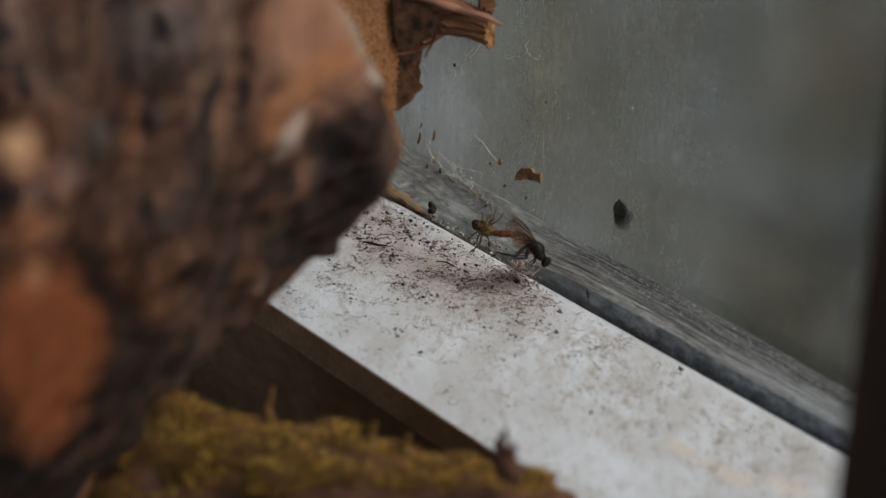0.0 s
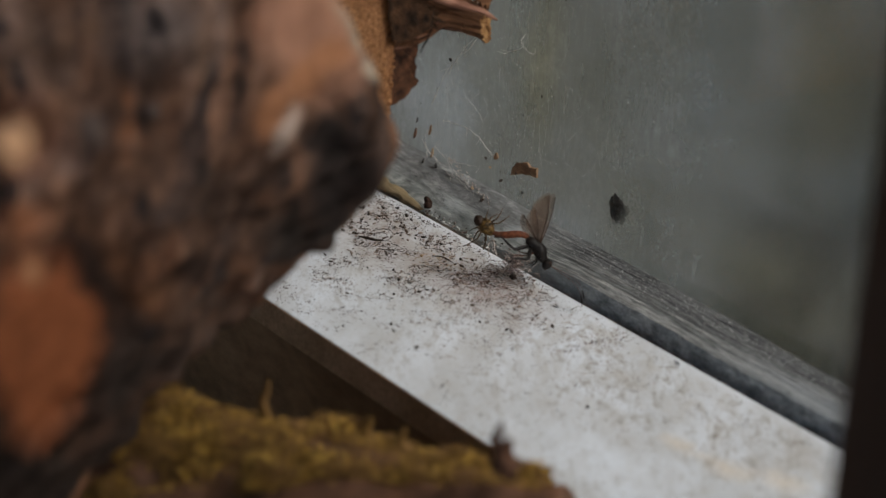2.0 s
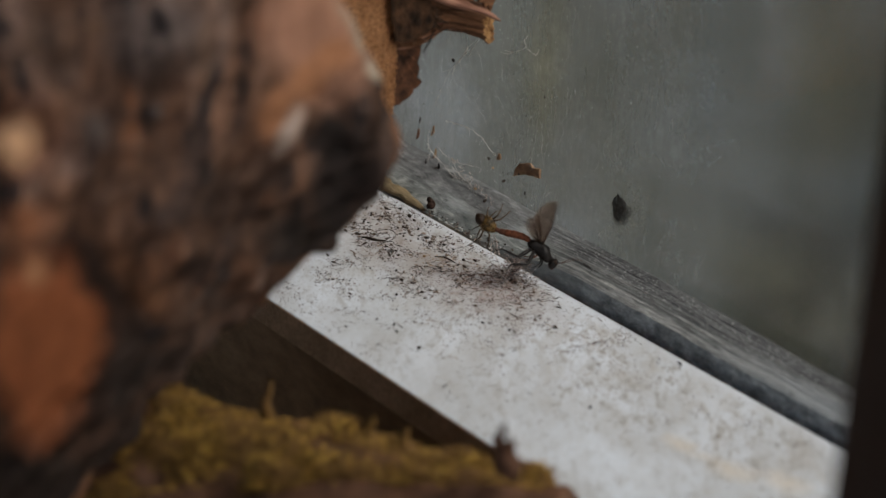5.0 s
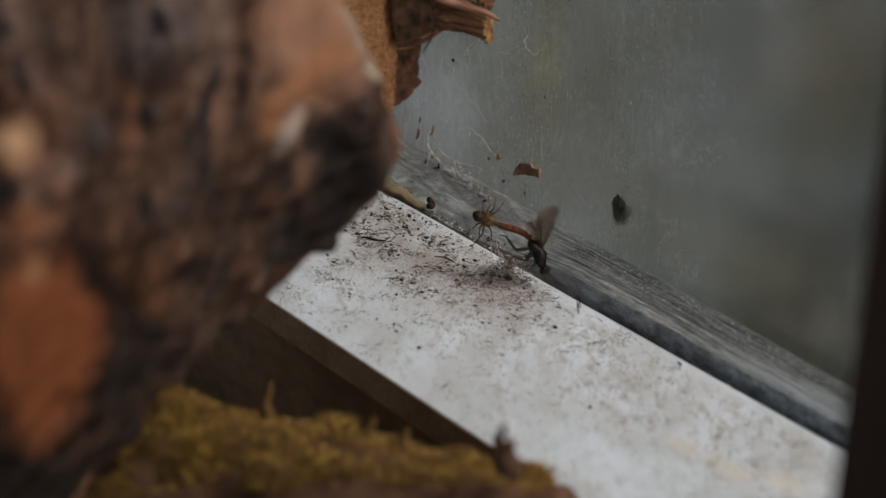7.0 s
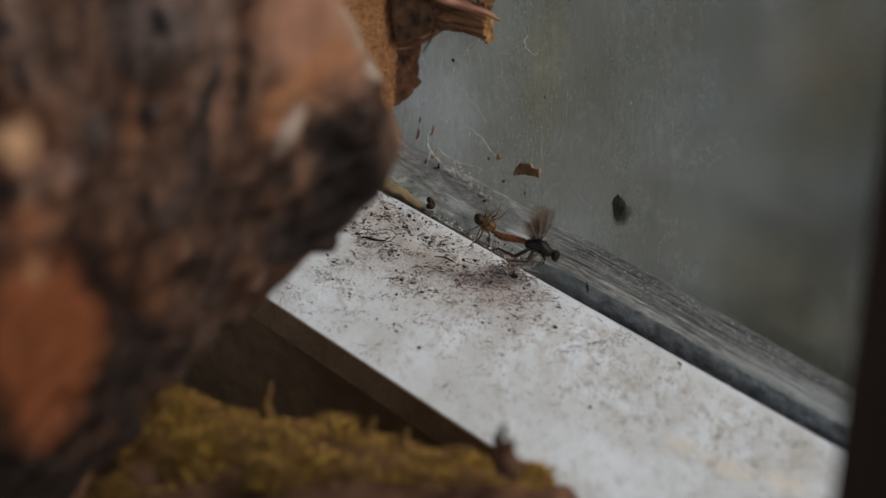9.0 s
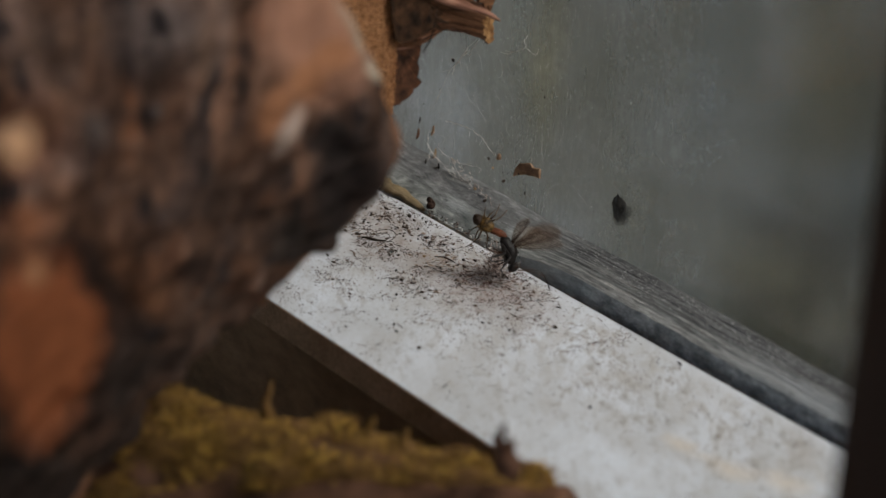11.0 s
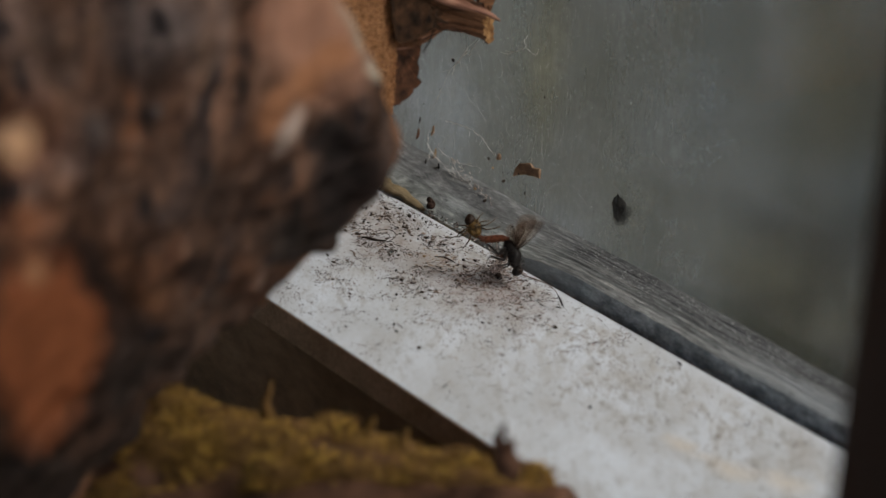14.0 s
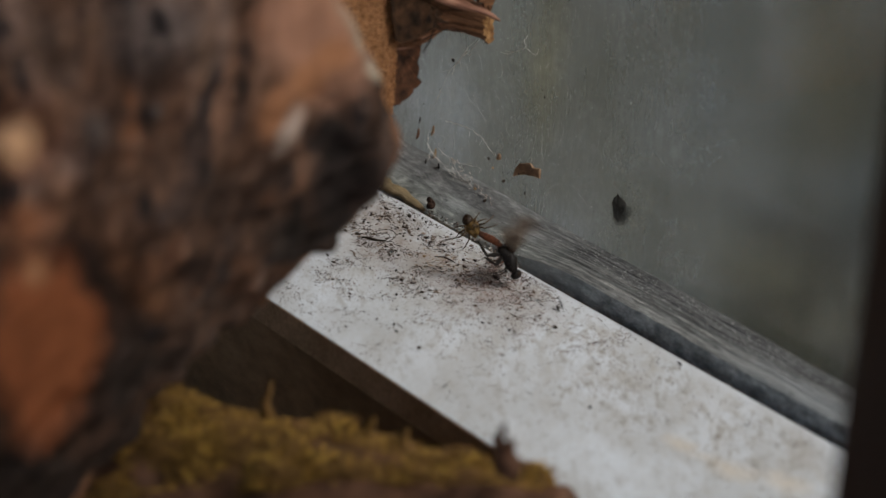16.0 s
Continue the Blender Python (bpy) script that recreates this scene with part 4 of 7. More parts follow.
# ---- the stack below, on which the firewood lies ----
def stack():
    def plain_log(r, l):
        log = thing("stacked_log")
        bm = bmesh.new()
        bmesh.ops.create_cone(bm, cap_ends=False, segments=28, radius1=r, radius2=r * 0.96, depth=l, matrix=Matrix.Rotation(math.pi / 2, 4, "Y"))
        bmesh.ops.subdivide_edges(bm, edges=[e for e in bm.edges if abs(e.verts[0].co.x - e.verts[1].co.x) > l / 2], cuts=14)
        for v in bm.verts:
            v.co += Vector((0, v.co.y, v.co.z)).normalized() * 0.05 * r * noise.noise(v.co * 30)
        part("bark", bm, BARK_RED, log, "", True)
        bm = bmesh.new()
        bmesh.ops.create_cone(bm, cap_ends=True, segments=28, radius1=r * 0.93, radius2=r * 0.9, depth=l * 0.997, matrix=Matrix.Rotation(math.pi / 2, 4, "Y"))
        part("wood", bm, SAWN, log, "sawn orange wood")
        return tagged(log, "round firewood log in the stack under the window", "log", "firewood stack")
    kinds = {r: plain_log(r, 0.46) for r in (0.08, 0.05, 0.037)}
    used = set()
    for r, y, z in [(0.08, y, z) for z in (-0.82, -0.662, -0.504, -0.346) for y in (-0.14, -0.30, -0.46)] + [(0.05, y, -0.217) for y in (-0.11, -0.21, -0.31, -0.41)] \
            + [(0.037, -0.115, -0.132), (0.037, -0.19, -0.132), (0.037, -0.118, -0.060), (0.037, -0.262, -0.132)]:
        m = pose(-0.10, y, z, 0, 0, 0)
        if r in used:
            copy_thing(kinds[r], m)
        else:
            kinds[r].matrix_world = m
            used.add(r)


stack()
stick = part("kindling_stick", tube([(-0.19, -0.045, 0.0155), (-0.15, -0.046, 0.0155), (-0.105, -0.045, 0.0155)], 0.0152, 10), BARK_RED)
tagged(stick, "short round stick under the split firewood", "stick")
# ---- things on the glass, in the web and on the sill ----
GX, GZ, GN = (1, 0, 0), (0, 0, 1), (0, -1, 0)


def on_glass(name, outline, mat, label, category, thick=0.0003, y=0.0134, rough=0.0002):
    ob = part(name, slab(outline, 0, (0, y, 0), GX, GZ, GN, thick, rough, 900), mat)
    return tagged(ob, label, category)


def lump(name, x, y, z, r, mat, label, category, squash=(1, 0.6, 1), turn=0.0):
    ob = part(name, ball(r, squash, u=10, v=7, rough=r * 0.5, freq=0.55 / r), mat)
    at = clear_of_rail((x / 1000, y / 1000, z / 1000), r * 0.4)
    ob.matrix_world = pose(at.x, at.y, at.z, 0, turn, turn)
    return tagged(ob, label, category)


def glass_marks():
    on_glass("bark_chip", [(-56.9, 13.0), (-56.1, 15.3), (-55.0, 16.6), (-53.2, 17.2), (-51.4, 17.9), (-50.2, 17.2), (-47.7, 17.7), (-47.6, 15.4), (-50.3, 15.1), (-53.3, 14.6)],
             CHIP, "thin brown bark chip caught in web on glass", "bark chip", 0.0005)
    husk = thing("insect_husk")
    tagged(husk, "dark dried insect husk stuck to dirty glass", "insect")
    part("body", slab([(-22.4, 18.4), (-22.2, 19.8), (-21.3, 20.6), (-20.1, 20.6), (-18.9, 20.0), (-18.0, 19.3), (-17.6, 18.2), (-18.4, 17.6), (-18.8, 16.4), (-19.9, 16.0), (-20.6, 15.0), (-21.6, 15.4), (-22.1, 16.6)], 0, (0, 0.0132, 0), GX, GZ, GN, 0.0002, 0.0004, 900), HUSK, husk, "dark crumpled husk", True)
    for k, veil in enumerate(([(-22.2, 18.6), (-19.4, 19.6), (-16.6, 19.5), (-16.0, 18.4), (-16.9, 16.6), (-17.4, 15.2), (-19.2, 14.0), (-20.6, 13.8), (-21.8, 14.6)],
                              [(-21.0, 18.0), (-18.4, 18.8), (-17.1, 18.0), (-17.8, 16.4), (-18.6, 15.2), (-20.2, 14.6), (-21.4, 15.8)])):
        part("veil", slab(veil, 0.0001 * k, (0, 0.0133, 0), GX, GZ, GN, 0.00005, 0.0007, 800), VEIL, husk, "dusty grey veil")
    part("leg", tube([(-0.0214, 0.0128, 0.0142), (-0.0212, 0.0127, 0.0134), (-0.0208, 0.0128, 0.0129)], 0.00007), HUSK, husk)
    rows = [(-66.4, 14.1, 0.45, DEBRIS), (-62.6, 15.8, 0.62, CHIP), (-64.5, 12.5, 0.32, STRAW), (-60.2, 10.7, 0.34, DEBRIS), (-52.2, 10.5, 0.34, BLACK),
            (-88.2, 13.9, 0.62, CHIP), (-94.0, 11.3, 0.66, DEBRIS_RED), (-93.6, 14.8, 0.36, DEBRIS), (-48.8, 35.9, 0.26, DEBRIS), (-48.0, 34.5, 0.28, DEBRIS),
            (-54.0, 28.3, 0.26, DEBRIS), (-82.2, 33.0, 0.34, BLACK), (-86.8, 8.6, 0.62, STRAW), (-54.6, 14.2, 0.3, BLACK), (-60.6, 12.6, 0.22, BLACK), (-58.8, 12.9, 0.20, DEBRIS), (-56.6, 19.3, 0.26, BLACK), (-85.0, 6.0, 0.5, BLACK), (-90.2, 5.2, 0.4, DEBRIS),
            (-72.6, 6.4, 0.35, FLECK), (-70.6, 5.2, 0.45, STRAW), (-68.4, 4.9, 0.3, FLECK), (-19.4, 41.9, 0.20, FLECK), (-66.6, 3.6, 0.4, DEBRIS)]
    for i, (x, z, r, mat) in enumerate(rows):
        lump("crumb", x, 12.9, z, r / 1000, mat, "small dark crumb caught in web on glass" if mat in (DEBRIS, BLACK) else "small brown crumb caught in web on glass",
             "crumb", (0.6, 0.4, 2.3) if x < -85 else (1, 0.5, 1.5 if i % 2 else 0.8), 12 if x < -85 else 20 * i)
    # fine pale and dark flecks all over the pane
    for name, mat, label, count, seed, big in (("dust_flecks", FLECK, "pale dust flecks on dirty glass", 620, 11, 0.00009), ("dirt_flecks", DEBRIS, "tiny dark dirt flecks on glass", 260, 12, 0.00014)):
        rnd = random.Random(seed)
        verts, faces = [], []
        for i in range(count):
            x = rnd.uniform(-0.125, 0.07) if rnd.random() < 0.12 else rnd.gauss(-0.064, 0.022)
            z = rnd.uniform(0.008, 0.09) if rnd.random() < 0.6 else abs(rnd.gauss(0.012, 0.012)) + 0.0085
            r = big * (0.35 + 1.1 * rnd.random() ** 3)
            k = len(verts)
            w, h = r * rnd.uniform(0.6, 1.4), r * rnd.uniform(0.6, 1.4)
            verts += [(x - w, 0.01345, z), (x, 0.01345, z - h), (x + w, 0.01345, z), (x, 0.01345, z + h), (x, 0.0133, z)]
            faces += [(k, k + 1, k + 4), (k + 1, k + 2, k + 4), (k + 2, k + 3, k + 4), (k + 3, k, k + 4)]
        me = bpy.data.meshes.new(name)
        me.from_pydata(verts, [], faces)
        me.materials.append(mat)
        tagged(new(name, me), label, "dust", kind="stuff")


def cobweb():
    web = thing("cobweb")
    tagged(web, "dusty grey cobweb hung between glass rail and sill", "cobweb", kind="stuff")
    rnd = random.Random(21)
    main = [[(-82, 18.4), (-76.4, 19.3), (-72.1, 19.6), (-67.6, 18.6), (-64.9, 17.2), (-61.9, 16.0)],
            [(-88.5, 10.6), (-86.0, 8.8), (-83.0, 8.1), (-78.2, 6.4), (-75.9, 6.0)],
            [(-78.7, 10.5), (-76.9, 8.3), (-75.0, 7.3), (-71.6, 6.6), (-68.6, 5.6)],
            [(-70.3, 42.3), (-74.2, 37.9), (-77.2, 35.5), (-79.7, 32.3), (-80.9, 29.6)],
            [(-88.6, 13.0), (-88.0, 10.8), (-87.2, 8.6), (-86.8, 7.2)],
            [(-72.2, 41.5), (-77.0, 36.1), (-81.9, 30.6), (-84.6, 25.0), (-87.4, 19.9)],
            [(-84.2, 11.1), (-81.4, 10.4), (-78.8, 9.4), (-76.9, 6.5), (-72.4, 5.9), (-67.8, 4.0)],
            [(-78.8, 9.4), (-72.0, 10.9), (-66.0, 11.6)],
            [(-61.5, 40.6), (-57.5, 42.4), (-54.3, 44.1), (-55.3, 45.6), (-54.1, 47.3)],
            [(-54.3, 44.1), (-51.9, 43.4), (-49.8, 43.9)]]
    for k, line in enumerate(main):
        bm = bmesh.new()
        fine = []
        for (a, b), (c, d) in zip(line, line[1:]):
            for i in range(5):
                fine.append((a + (c - a) * i / 5 + rnd.gauss(0, 0.12), b + (d - b) * i / 5 + rnd.gauss(0, 0.12)))
        add_tube(bm, [clear_of_rail((x / 1000, 0.0118, z / 1000), 0.0003) for x, z in fine], [(0.00006 if k < 4 else 0.00004) * rnd.uniform(0.3, 2.0) for _ in fine], 5)
        for x, z in fine[::3]:
            dx, dz = rnd.gauss(0, 1.0), rnd.gauss(0, 1.0)
            add_tube(bm, [clear_of_rail((x / 1000, 0.0118, z / 1000), 0.0003), clear_of_rail(((x + dx) / 1000, 0.0115, (z + dz) / 1000), 0.0003)], 0.000028, 4)
        part("strand", bm, SILK_PALE, web, "dusty pale silk strand")
    bm = bmesh.new()
    for i in range(48):
        u = i / 47
        r = rnd.uniform(0.00009, 0.00024)
        at = clear_of_rail((-0.0785 + 0.0165 * u + rnd.gauss(0, 0.0006), 0.0116, 0.0105 - 0.0060 * u + rnd.gauss(0, 0.0006)), 0.0003)
        bmesh.ops.create_icosphere(bm, subdivisions=1, radius=r, matrix=Matrix.Translation(at) @ Matrix.Rotation(rnd.gauss(0.7, 0.4), 4, "Y") @ Matrix.Diagonal((rnd.uniform(0.8, 3.2), 0.6, rnd.uniform(0.5, 1.1), 1)))
    part("knot", bm, SILK_DULL, web, "pale dusty knots of silk")
    bm = bmesh.new()
    for i in range(150):
        x, z = rnd.gauss(-60, 17), rnd.uniform(8, 60) if rnd.random() < 0.5 else rnd.uniform(6, 30)
        a, l = rnd.gauss(1.6, 0.6), rnd.uniform(0.8, 7)
        pts = [((x + math.cos(a) * l * k / 4 + rnd.gauss(0, 0.12)) / 1000, 0.0126 - 0.0006 * k * rnd.random(), (z + math.sin(a) * l * k / 4 + rnd.gauss(0, 0.12)) / 1000) for k in range(5)]
        add_tube(bm, pts, 0.000024, 3, False)
    part("thread", bm, SILK, web, "fine grey silk threads")
    bm = bmesh.new()
    for i in range(170):
        x, z = rnd.gauss(-43, 6), rnd.gauss(27, 11)
        if i % 4 == 0:
            x, z = rnd.gauss(-80, 9), rnd.gauss(17, 8)
        z = max(6, z)
        a, l, pts = rnd.gauss(1.5, 0.8), rnd.uniform(0.5, 3.2), []
        for k in range(5):
            pts.append((x / 1000, 0.0129, z / 1000))
            x, z, a = x + math.cos(a) * l / 4, z + math.sin(a) * l / 4, a + rnd.gauss(0, 0.15)
        add_tube(bm, pts, rnd.uniform(0.000009, 0.000024), 3, False)
    part("tangle", bm, SILK, web, "tangle of pale dusty silk")
    # strands that hold the spider and its prey
    bm = bmesh.new()
    for i in range(4):
        a = in_web(-8.8 + rnd.gauss(0, 0.7), 2.6 + rnd.gauss(0, 0.9), 0).translation
        b = a - WEB_UP * rnd.uniform(0.002, 0.0055) + WEB_ACROSS * rnd.gauss(0.0004, 0.0009)
        b.z = max(0.0004, b.z)
        pts = [a.lerp(b, k / 6) + Vector((rnd.gauss(0, 0.0002), rnd.gauss(0, 0.0002), 0)) for k in range(7)]
        add_tube(bm, pts, [(0.00011 if i < 2 else 0.00004) * rnd.uniform(0.5, 1.5) for _ in pts], 4)
    part("silk_strand", bm, SILK_DULL, web, "pale silk strands round the prey")


def sill_debris():
    rnd = random.Random(31)

    def thick_of(x, y):
        back = math.exp(-((y + 0.008) / 0.016) ** 2)
        left = 1 / (1 + math.exp((x + 0.045) / 0.014))
        clump = math.exp(-(((x + 0.033) / 0.012) ** 2 + ((y + 0.011) / 0.010) ** 2))
        return min(1, 1.0 * left * (0.58 + back) + 0.30 * back * (0.25 + left) + 0.9 * clump + 0.03) * max(0.03, 0.42 + 2.1 * n3((x, y, 0), 150, 2)) * max(0.12, 0.75 + 1.7 * n3((x, y, 0), 620, 5))

    for name, mat, label, count, lo, hi in (("debris_grains", GRAIN, "fine dark grains scattered on the sill", 23000, 0.00004, 0.00025),
                                           ("debris_crumbs", GRAIN_RED, "reddish brown crumbs scattered on the sill", 4200, 0.00005, 0.00026)):
        verts, faces = [], []
        made = 0
        while made < count:
            x, y = rnd.uniform(-0.115, 0.09), rnd.uniform(-0.056, 0.0)
            if rnd.random() > thick_of(x, y):
                continue
            made += 1
            r = lo + (hi - lo) * rnd.random() ** 3.5
            k, a = len(verts), rnd.uniform(0, 3.14)
            e, h = rnd.uniform(0.25, 0.8), r * rnd.uniform(0.2, 0.7)
            ca, sa = math.cos(a), math.sin(a)
            for px, py in ((-rnd.uniform(0.5, 1.4), rnd.gauss(0, 0.4)), (rnd.gauss(0, 0.5), -e), (rnd.uniform(0.5, 1.4), rnd.gauss(0, 0.4)), (rnd.gauss(0, 0.5), e)):
                verts.append((x + r * (px * ca - py * sa), y + r * (px * sa + py * ca), 0.00005))
            verts.append((x + r * 0.2, y, 0.0001 + h))
            faces += [(k, k + 1, k + 4), (k + 1, k + 2, k + 4), (k + 2, k + 3, k + 4), (k + 3, k, k + 4)]
        me = bpy.data.meshes.new(name)
        me.from_pydata(verts, [], faces)
        me.materials.append(mat)
        tagged(new(name, me), label, "debris", kind="stuff")
    # brown dust in front of the heap
    verts, faces = [], []
    for i in range(4200):
        x, y = rnd.gauss(-0.026, 0.020), rnd.gauss(-0.019, 0.010)
        if not -0.055 < y < 0 or n3((x, y, 0), 190, 4) < rnd.uniform(-0.35, 0.3):
            continue
        r, k = rnd.uniform(0.00004, 0.00017), len(verts)
        for j in range(4):
            t = 1.57 * j + rnd.gauss(0, 0.4)
            verts.append((x + r * rnd.uniform(0.5, 1.6) * math.cos(t), y + r * rnd.uniform(0.5, 1.6) * math.sin(t), 0.00004))
        verts.append((x, y, 0.00005 + r * 0.7))
        faces += [(k, k + 1, k + 4), (k + 1, k + 2, k + 4), (k + 2, k + 3, k + 4), (k + 3, k, k + 4)]
    me = bpy.data.meshes.new("brown_dust")
    me.from_pydata(verts, [], faces)
    me.materials.append(GRAIN_RED)
    tagged(new("brown_dust", me), "fine brown frass dust on the sill", "dust", kind="stuff")
    # thin flakes
    bm = bmesh.new()
    made = 0
    while made < 110:
        x, y = rnd.uniform(-0.115, 0.03), rnd.uniform(-0.05, -0.001)
        if rnd.random() > thick_of(x, y):
            continue
        made += 1
        r, n_ = rnd.uniform(0.0003, 0.0008), rnd.randint(5, 8)
        tilt = Matrix.Rotation(rnd.gauss(0, 0.4), 3, 'X') @ Matrix.Rotation(rnd.gauss(0, 0.4), 3, 'Y')
        ring = [Vector((r * rnd.uniform(0.5, 1.3) * math.cos(6.283 * k / n_), 0.6 * r * rnd.uniform(0.5, 1.3) * math.sin(6.283 * k / n_), 0)) for k in range(n_)]
        base = Vector((x, y, 0.0002 + 0.25 * r))
        lo = [bm.verts.new(base + tilt @ v) for v in ring]
        hi = [bm.verts.new(base + tilt @ (v * 0.9 + Vector((0, 0, 0.00008)))) for v in ring]
        bm.faces.new(hi)
        bm.faces.new(lo[::-1])
        for k in range(n_):
            bm.faces.new((lo[k], lo[(k + 1) % n_], hi[(k + 1) % n_], hi[k]))
    tagged(part("debris_flakes", bm, GRAIN), "thin dark bark flakes lying on the sill", "debris", kind="stuff")
    # small chunks of bark and frass
    bm = bmesh.new()
    made = 0
    while made < 460:
        x, y = rnd.uniform(-0.115, 0.0), rnd.uniform(-0.045, -0.001)
        if made % 3 == 0:
            x, y = rnd.gauss(-0.074, 0.009), min(-0.001, rnd.gauss(-0.010, 0.006))
        elif made % 6 == 1:
            x, y = rnd.gauss(-0.043, 0.010), min(-0.001, rnd.gauss(-0.0095, 0.004))
        elif rnd.random() > thick_of(x, y):
            continue
        made += 1
        r = rnd.uniform(0.00010, 0.00022) + 0.00024 * rnd.random() ** 4
        one = bmesh.ops.create_icosphere(bm, subdivisions=1, radius=r, matrix=Matrix.Translation((x, y, r * 0.45)) @ Matrix.Rotation(rnd.uniform(0, 6.28), 4, "Z") @ Matrix.Diagonal((rnd.uniform(0.9, 2.0), rnd.uniform(0.5, 0.9), 0.7, 1)))
        for v in one["verts"]:
            v.co += Vector((rnd.gauss(0, 0.22), rnd.gauss(0, 0.22), rnd.gauss(0, 0.15))) * r
            v.co.z = max(v.co.z, 0.00002)
    tagged(part("debris_chunks", bm, GRAIN), "dark chunks of bark and frass on the sill", "debris", kind="stuff")
    # curled fibres
    for name, mat, label, count in (("dark_fibres", GRAIN, "thin dark fibres and insect legs on the sill", 120), ("straw_fibres", STRAW, "pale straw-coloured fibres on the sill", 130)):
        bm = bmesh.new()
        made = 0
        while made < count:
            x, y = rnd.uniform(-0.11, 0.03), rnd.uniform(-0.05, 0.0)
            if mat is STRAW and made % 2:
                x, y = rnd.gauss(-0.0495, 0.004), rnd.gauss(-0.0120, 0.003)
            elif mat is GRAIN and made % 3 == 0:
                x, y = rnd.gauss(-0.072, 0.008), min(-0.001, rnd.gauss(-0.011, 0.006))
            elif rnd.random() > thick_of(x, y):
                continue
            made += 1
            a, bend, l = rnd.uniform(0, 6.28), rnd.gauss(0, 0.38), rnd.uniform(0.0006, 0.0026) * (1.5 if made % 9 == 0 else 1)
            pts, p = [], Vector((x, y, 0.00012))
            for k in range(6):
                pts.append(p.copy())
                p += Vector((math.cos(a), math.sin(a), 0)) * l / 5
                p.z = 0.00012 + 0.0004 * abs(math.sin(k * 0.6)) * (made % 3 == 0)
                a += bend
            add_tube(bm, pts, [0.00002, 0.000035, 0.00004, 0.000035, 0.00003, 0.00002], 4)
        tagged(part(name, bm, mat), label, "debris", kind="stuff")
    # pale crumbs fallen into the joint between sill and rail
    for name, mat, label, count in (("joint_crumbs", FLECK, "pale crumbs in the joint behind the sill", 26), ("joint_dirt", GRAIN, "brown crumbs in the joint behind the sill", 90)):
        bm = bmesh.new()
        for i in range(count):
            x = rnd.gauss(-0.060, 0.012)
            r = rnd.uniform(0.00010, 0.00026) + 0.00022 * rnd.random() ** 4
            y = rnd.uniform(0.0012, 0.0040)
            z = max(0.0002, rail_height(x, y) * (y > 0.0029)) + r * 0.3
            one = bmesh.ops.create_icosphere(bm, subdivisions=1, radius=r, matrix=Matrix.Translation((x, y, z)) @ Matrix.Rotation(rnd.uniform(0, 6.28), 4, "Z") @ Matrix.Diagonal((rnd.uniform(0.8, 2.0), rnd.uniform(0.5, 1.0), 0.7, 1)))
            for v in one["verts"]:
                v.co += Vector((rnd.gauss(0, 0.2), rnd.gauss(0, 0.2), rnd.gauss(0, 0.15))) * r
        tagged(part(name, bm, mat), label, "debris", kind="stuff")
    # the pieces that stand out
    crumb = part("crumb", ball(0.0012, (0.9, 0.7, 1.1), u=32, v=24, rough=0.0010, freq=800), CRUMB)
    crumb.matrix_world = pose(-0.0737, 0.0026, 0.0024)
    tagged(crumb, "dark brown crumb lying on the rail", "crumb")
    for x, y, r in ((-73.4, -3.2, 0.8), (-80.2, -5.1, 0.7), (-82.6, -9.0, 0.55), (-69.0, -8.2, 0.5), (-66.1, -6.0, 0.45), (-84.9, -13.2, 0.6), (-61.2, -9.4, 0.42), (-71.0, -3.6, 0.55), (-78.3, -10.5, 0.6), (-76.5, -8.8, 0.5), (-62.4, -32.9, 0.5), (-48.3, -24.5, 0.42), (-37.1, -32.0, 0.5), (-24.4, -41.5, 0.5),
                    (-46.3, -7.7, 0.62), (-45.1, -5.5, 0.62), (-51.9, -28.7, 0.4), (26.0, -30.4, 0.62)):
        lump("crumb", x, y, r * 0.28, r * 0.0007, DEBRIS, "small blackish crumb on the white sill", "crumb", (1.5, 0.7, 0.6), x * 40)
    lump("crumb", -52.2, -14.2, 0.2, 0.0004, STRAW, "amber grain on the white sill", "crumb", (1, 0.8, 0.6))
    curl = thing("dead_insect_curl")
    tagged(curl, "curled dark remains of an insect on the sill", "insect")
    for k, pts in enumerate(([(-68.6, -20.9, 0.2), (-66.8, -19.6, 0.4), (-64.8, -18.9, 0.3), (-62.8, -16.6, 0.4)],
                             [(-66.5, -19.8, 0.3), (-69.0, -16.8, 1.2), (-68.2, -13.2, 2.0), (-65, -12.4, 2.4), (-62.2, -13.8, 1.6), (-62.2, -16.9, 0.3)],
                             [(-67.2, -19.4, 0.3), (-67.4, -15.8, 1.4), (-65.2, -14.2, 1.8), (-63.4, -15.0, 1.1), (-63.4, -17.2, 0.3)],
                             [(-62.8, -16.8, 0.3), (-61.0, -15.6, 0.8), (-59.4, -16.4, 0.5), (-58.2, -15.0, 0.2)],
                             [(-66.8, -20.2, 0.4), (-69.6, -18.6, 1.0), (-70.4, -17.2, 0.3)])):
        for _ in range(2):
            pts = [pts[0]] + [tuple(a + (b - a) * f for a, b in zip(p, q)) for p, q in zip(pts, pts[1:]) for f in (0.25, 0.75)] + [pts[-1]]
        width = [(0.00008 + 0.00026 * math.sin(math.pi * i / (len(pts) - 1))) if k == 0 else 0.00006 for i in range(len(pts))]
        part("body" if k == 0 else "leg", tube([(-0.0648 + (a + 64.8) * 0.00082, -0.0170 + (b + 17.0) * 0.00082, (0.1 + 0.5 * c) / 1000) for a, b, c in pts], width), DEBRIS, curl, "", True)
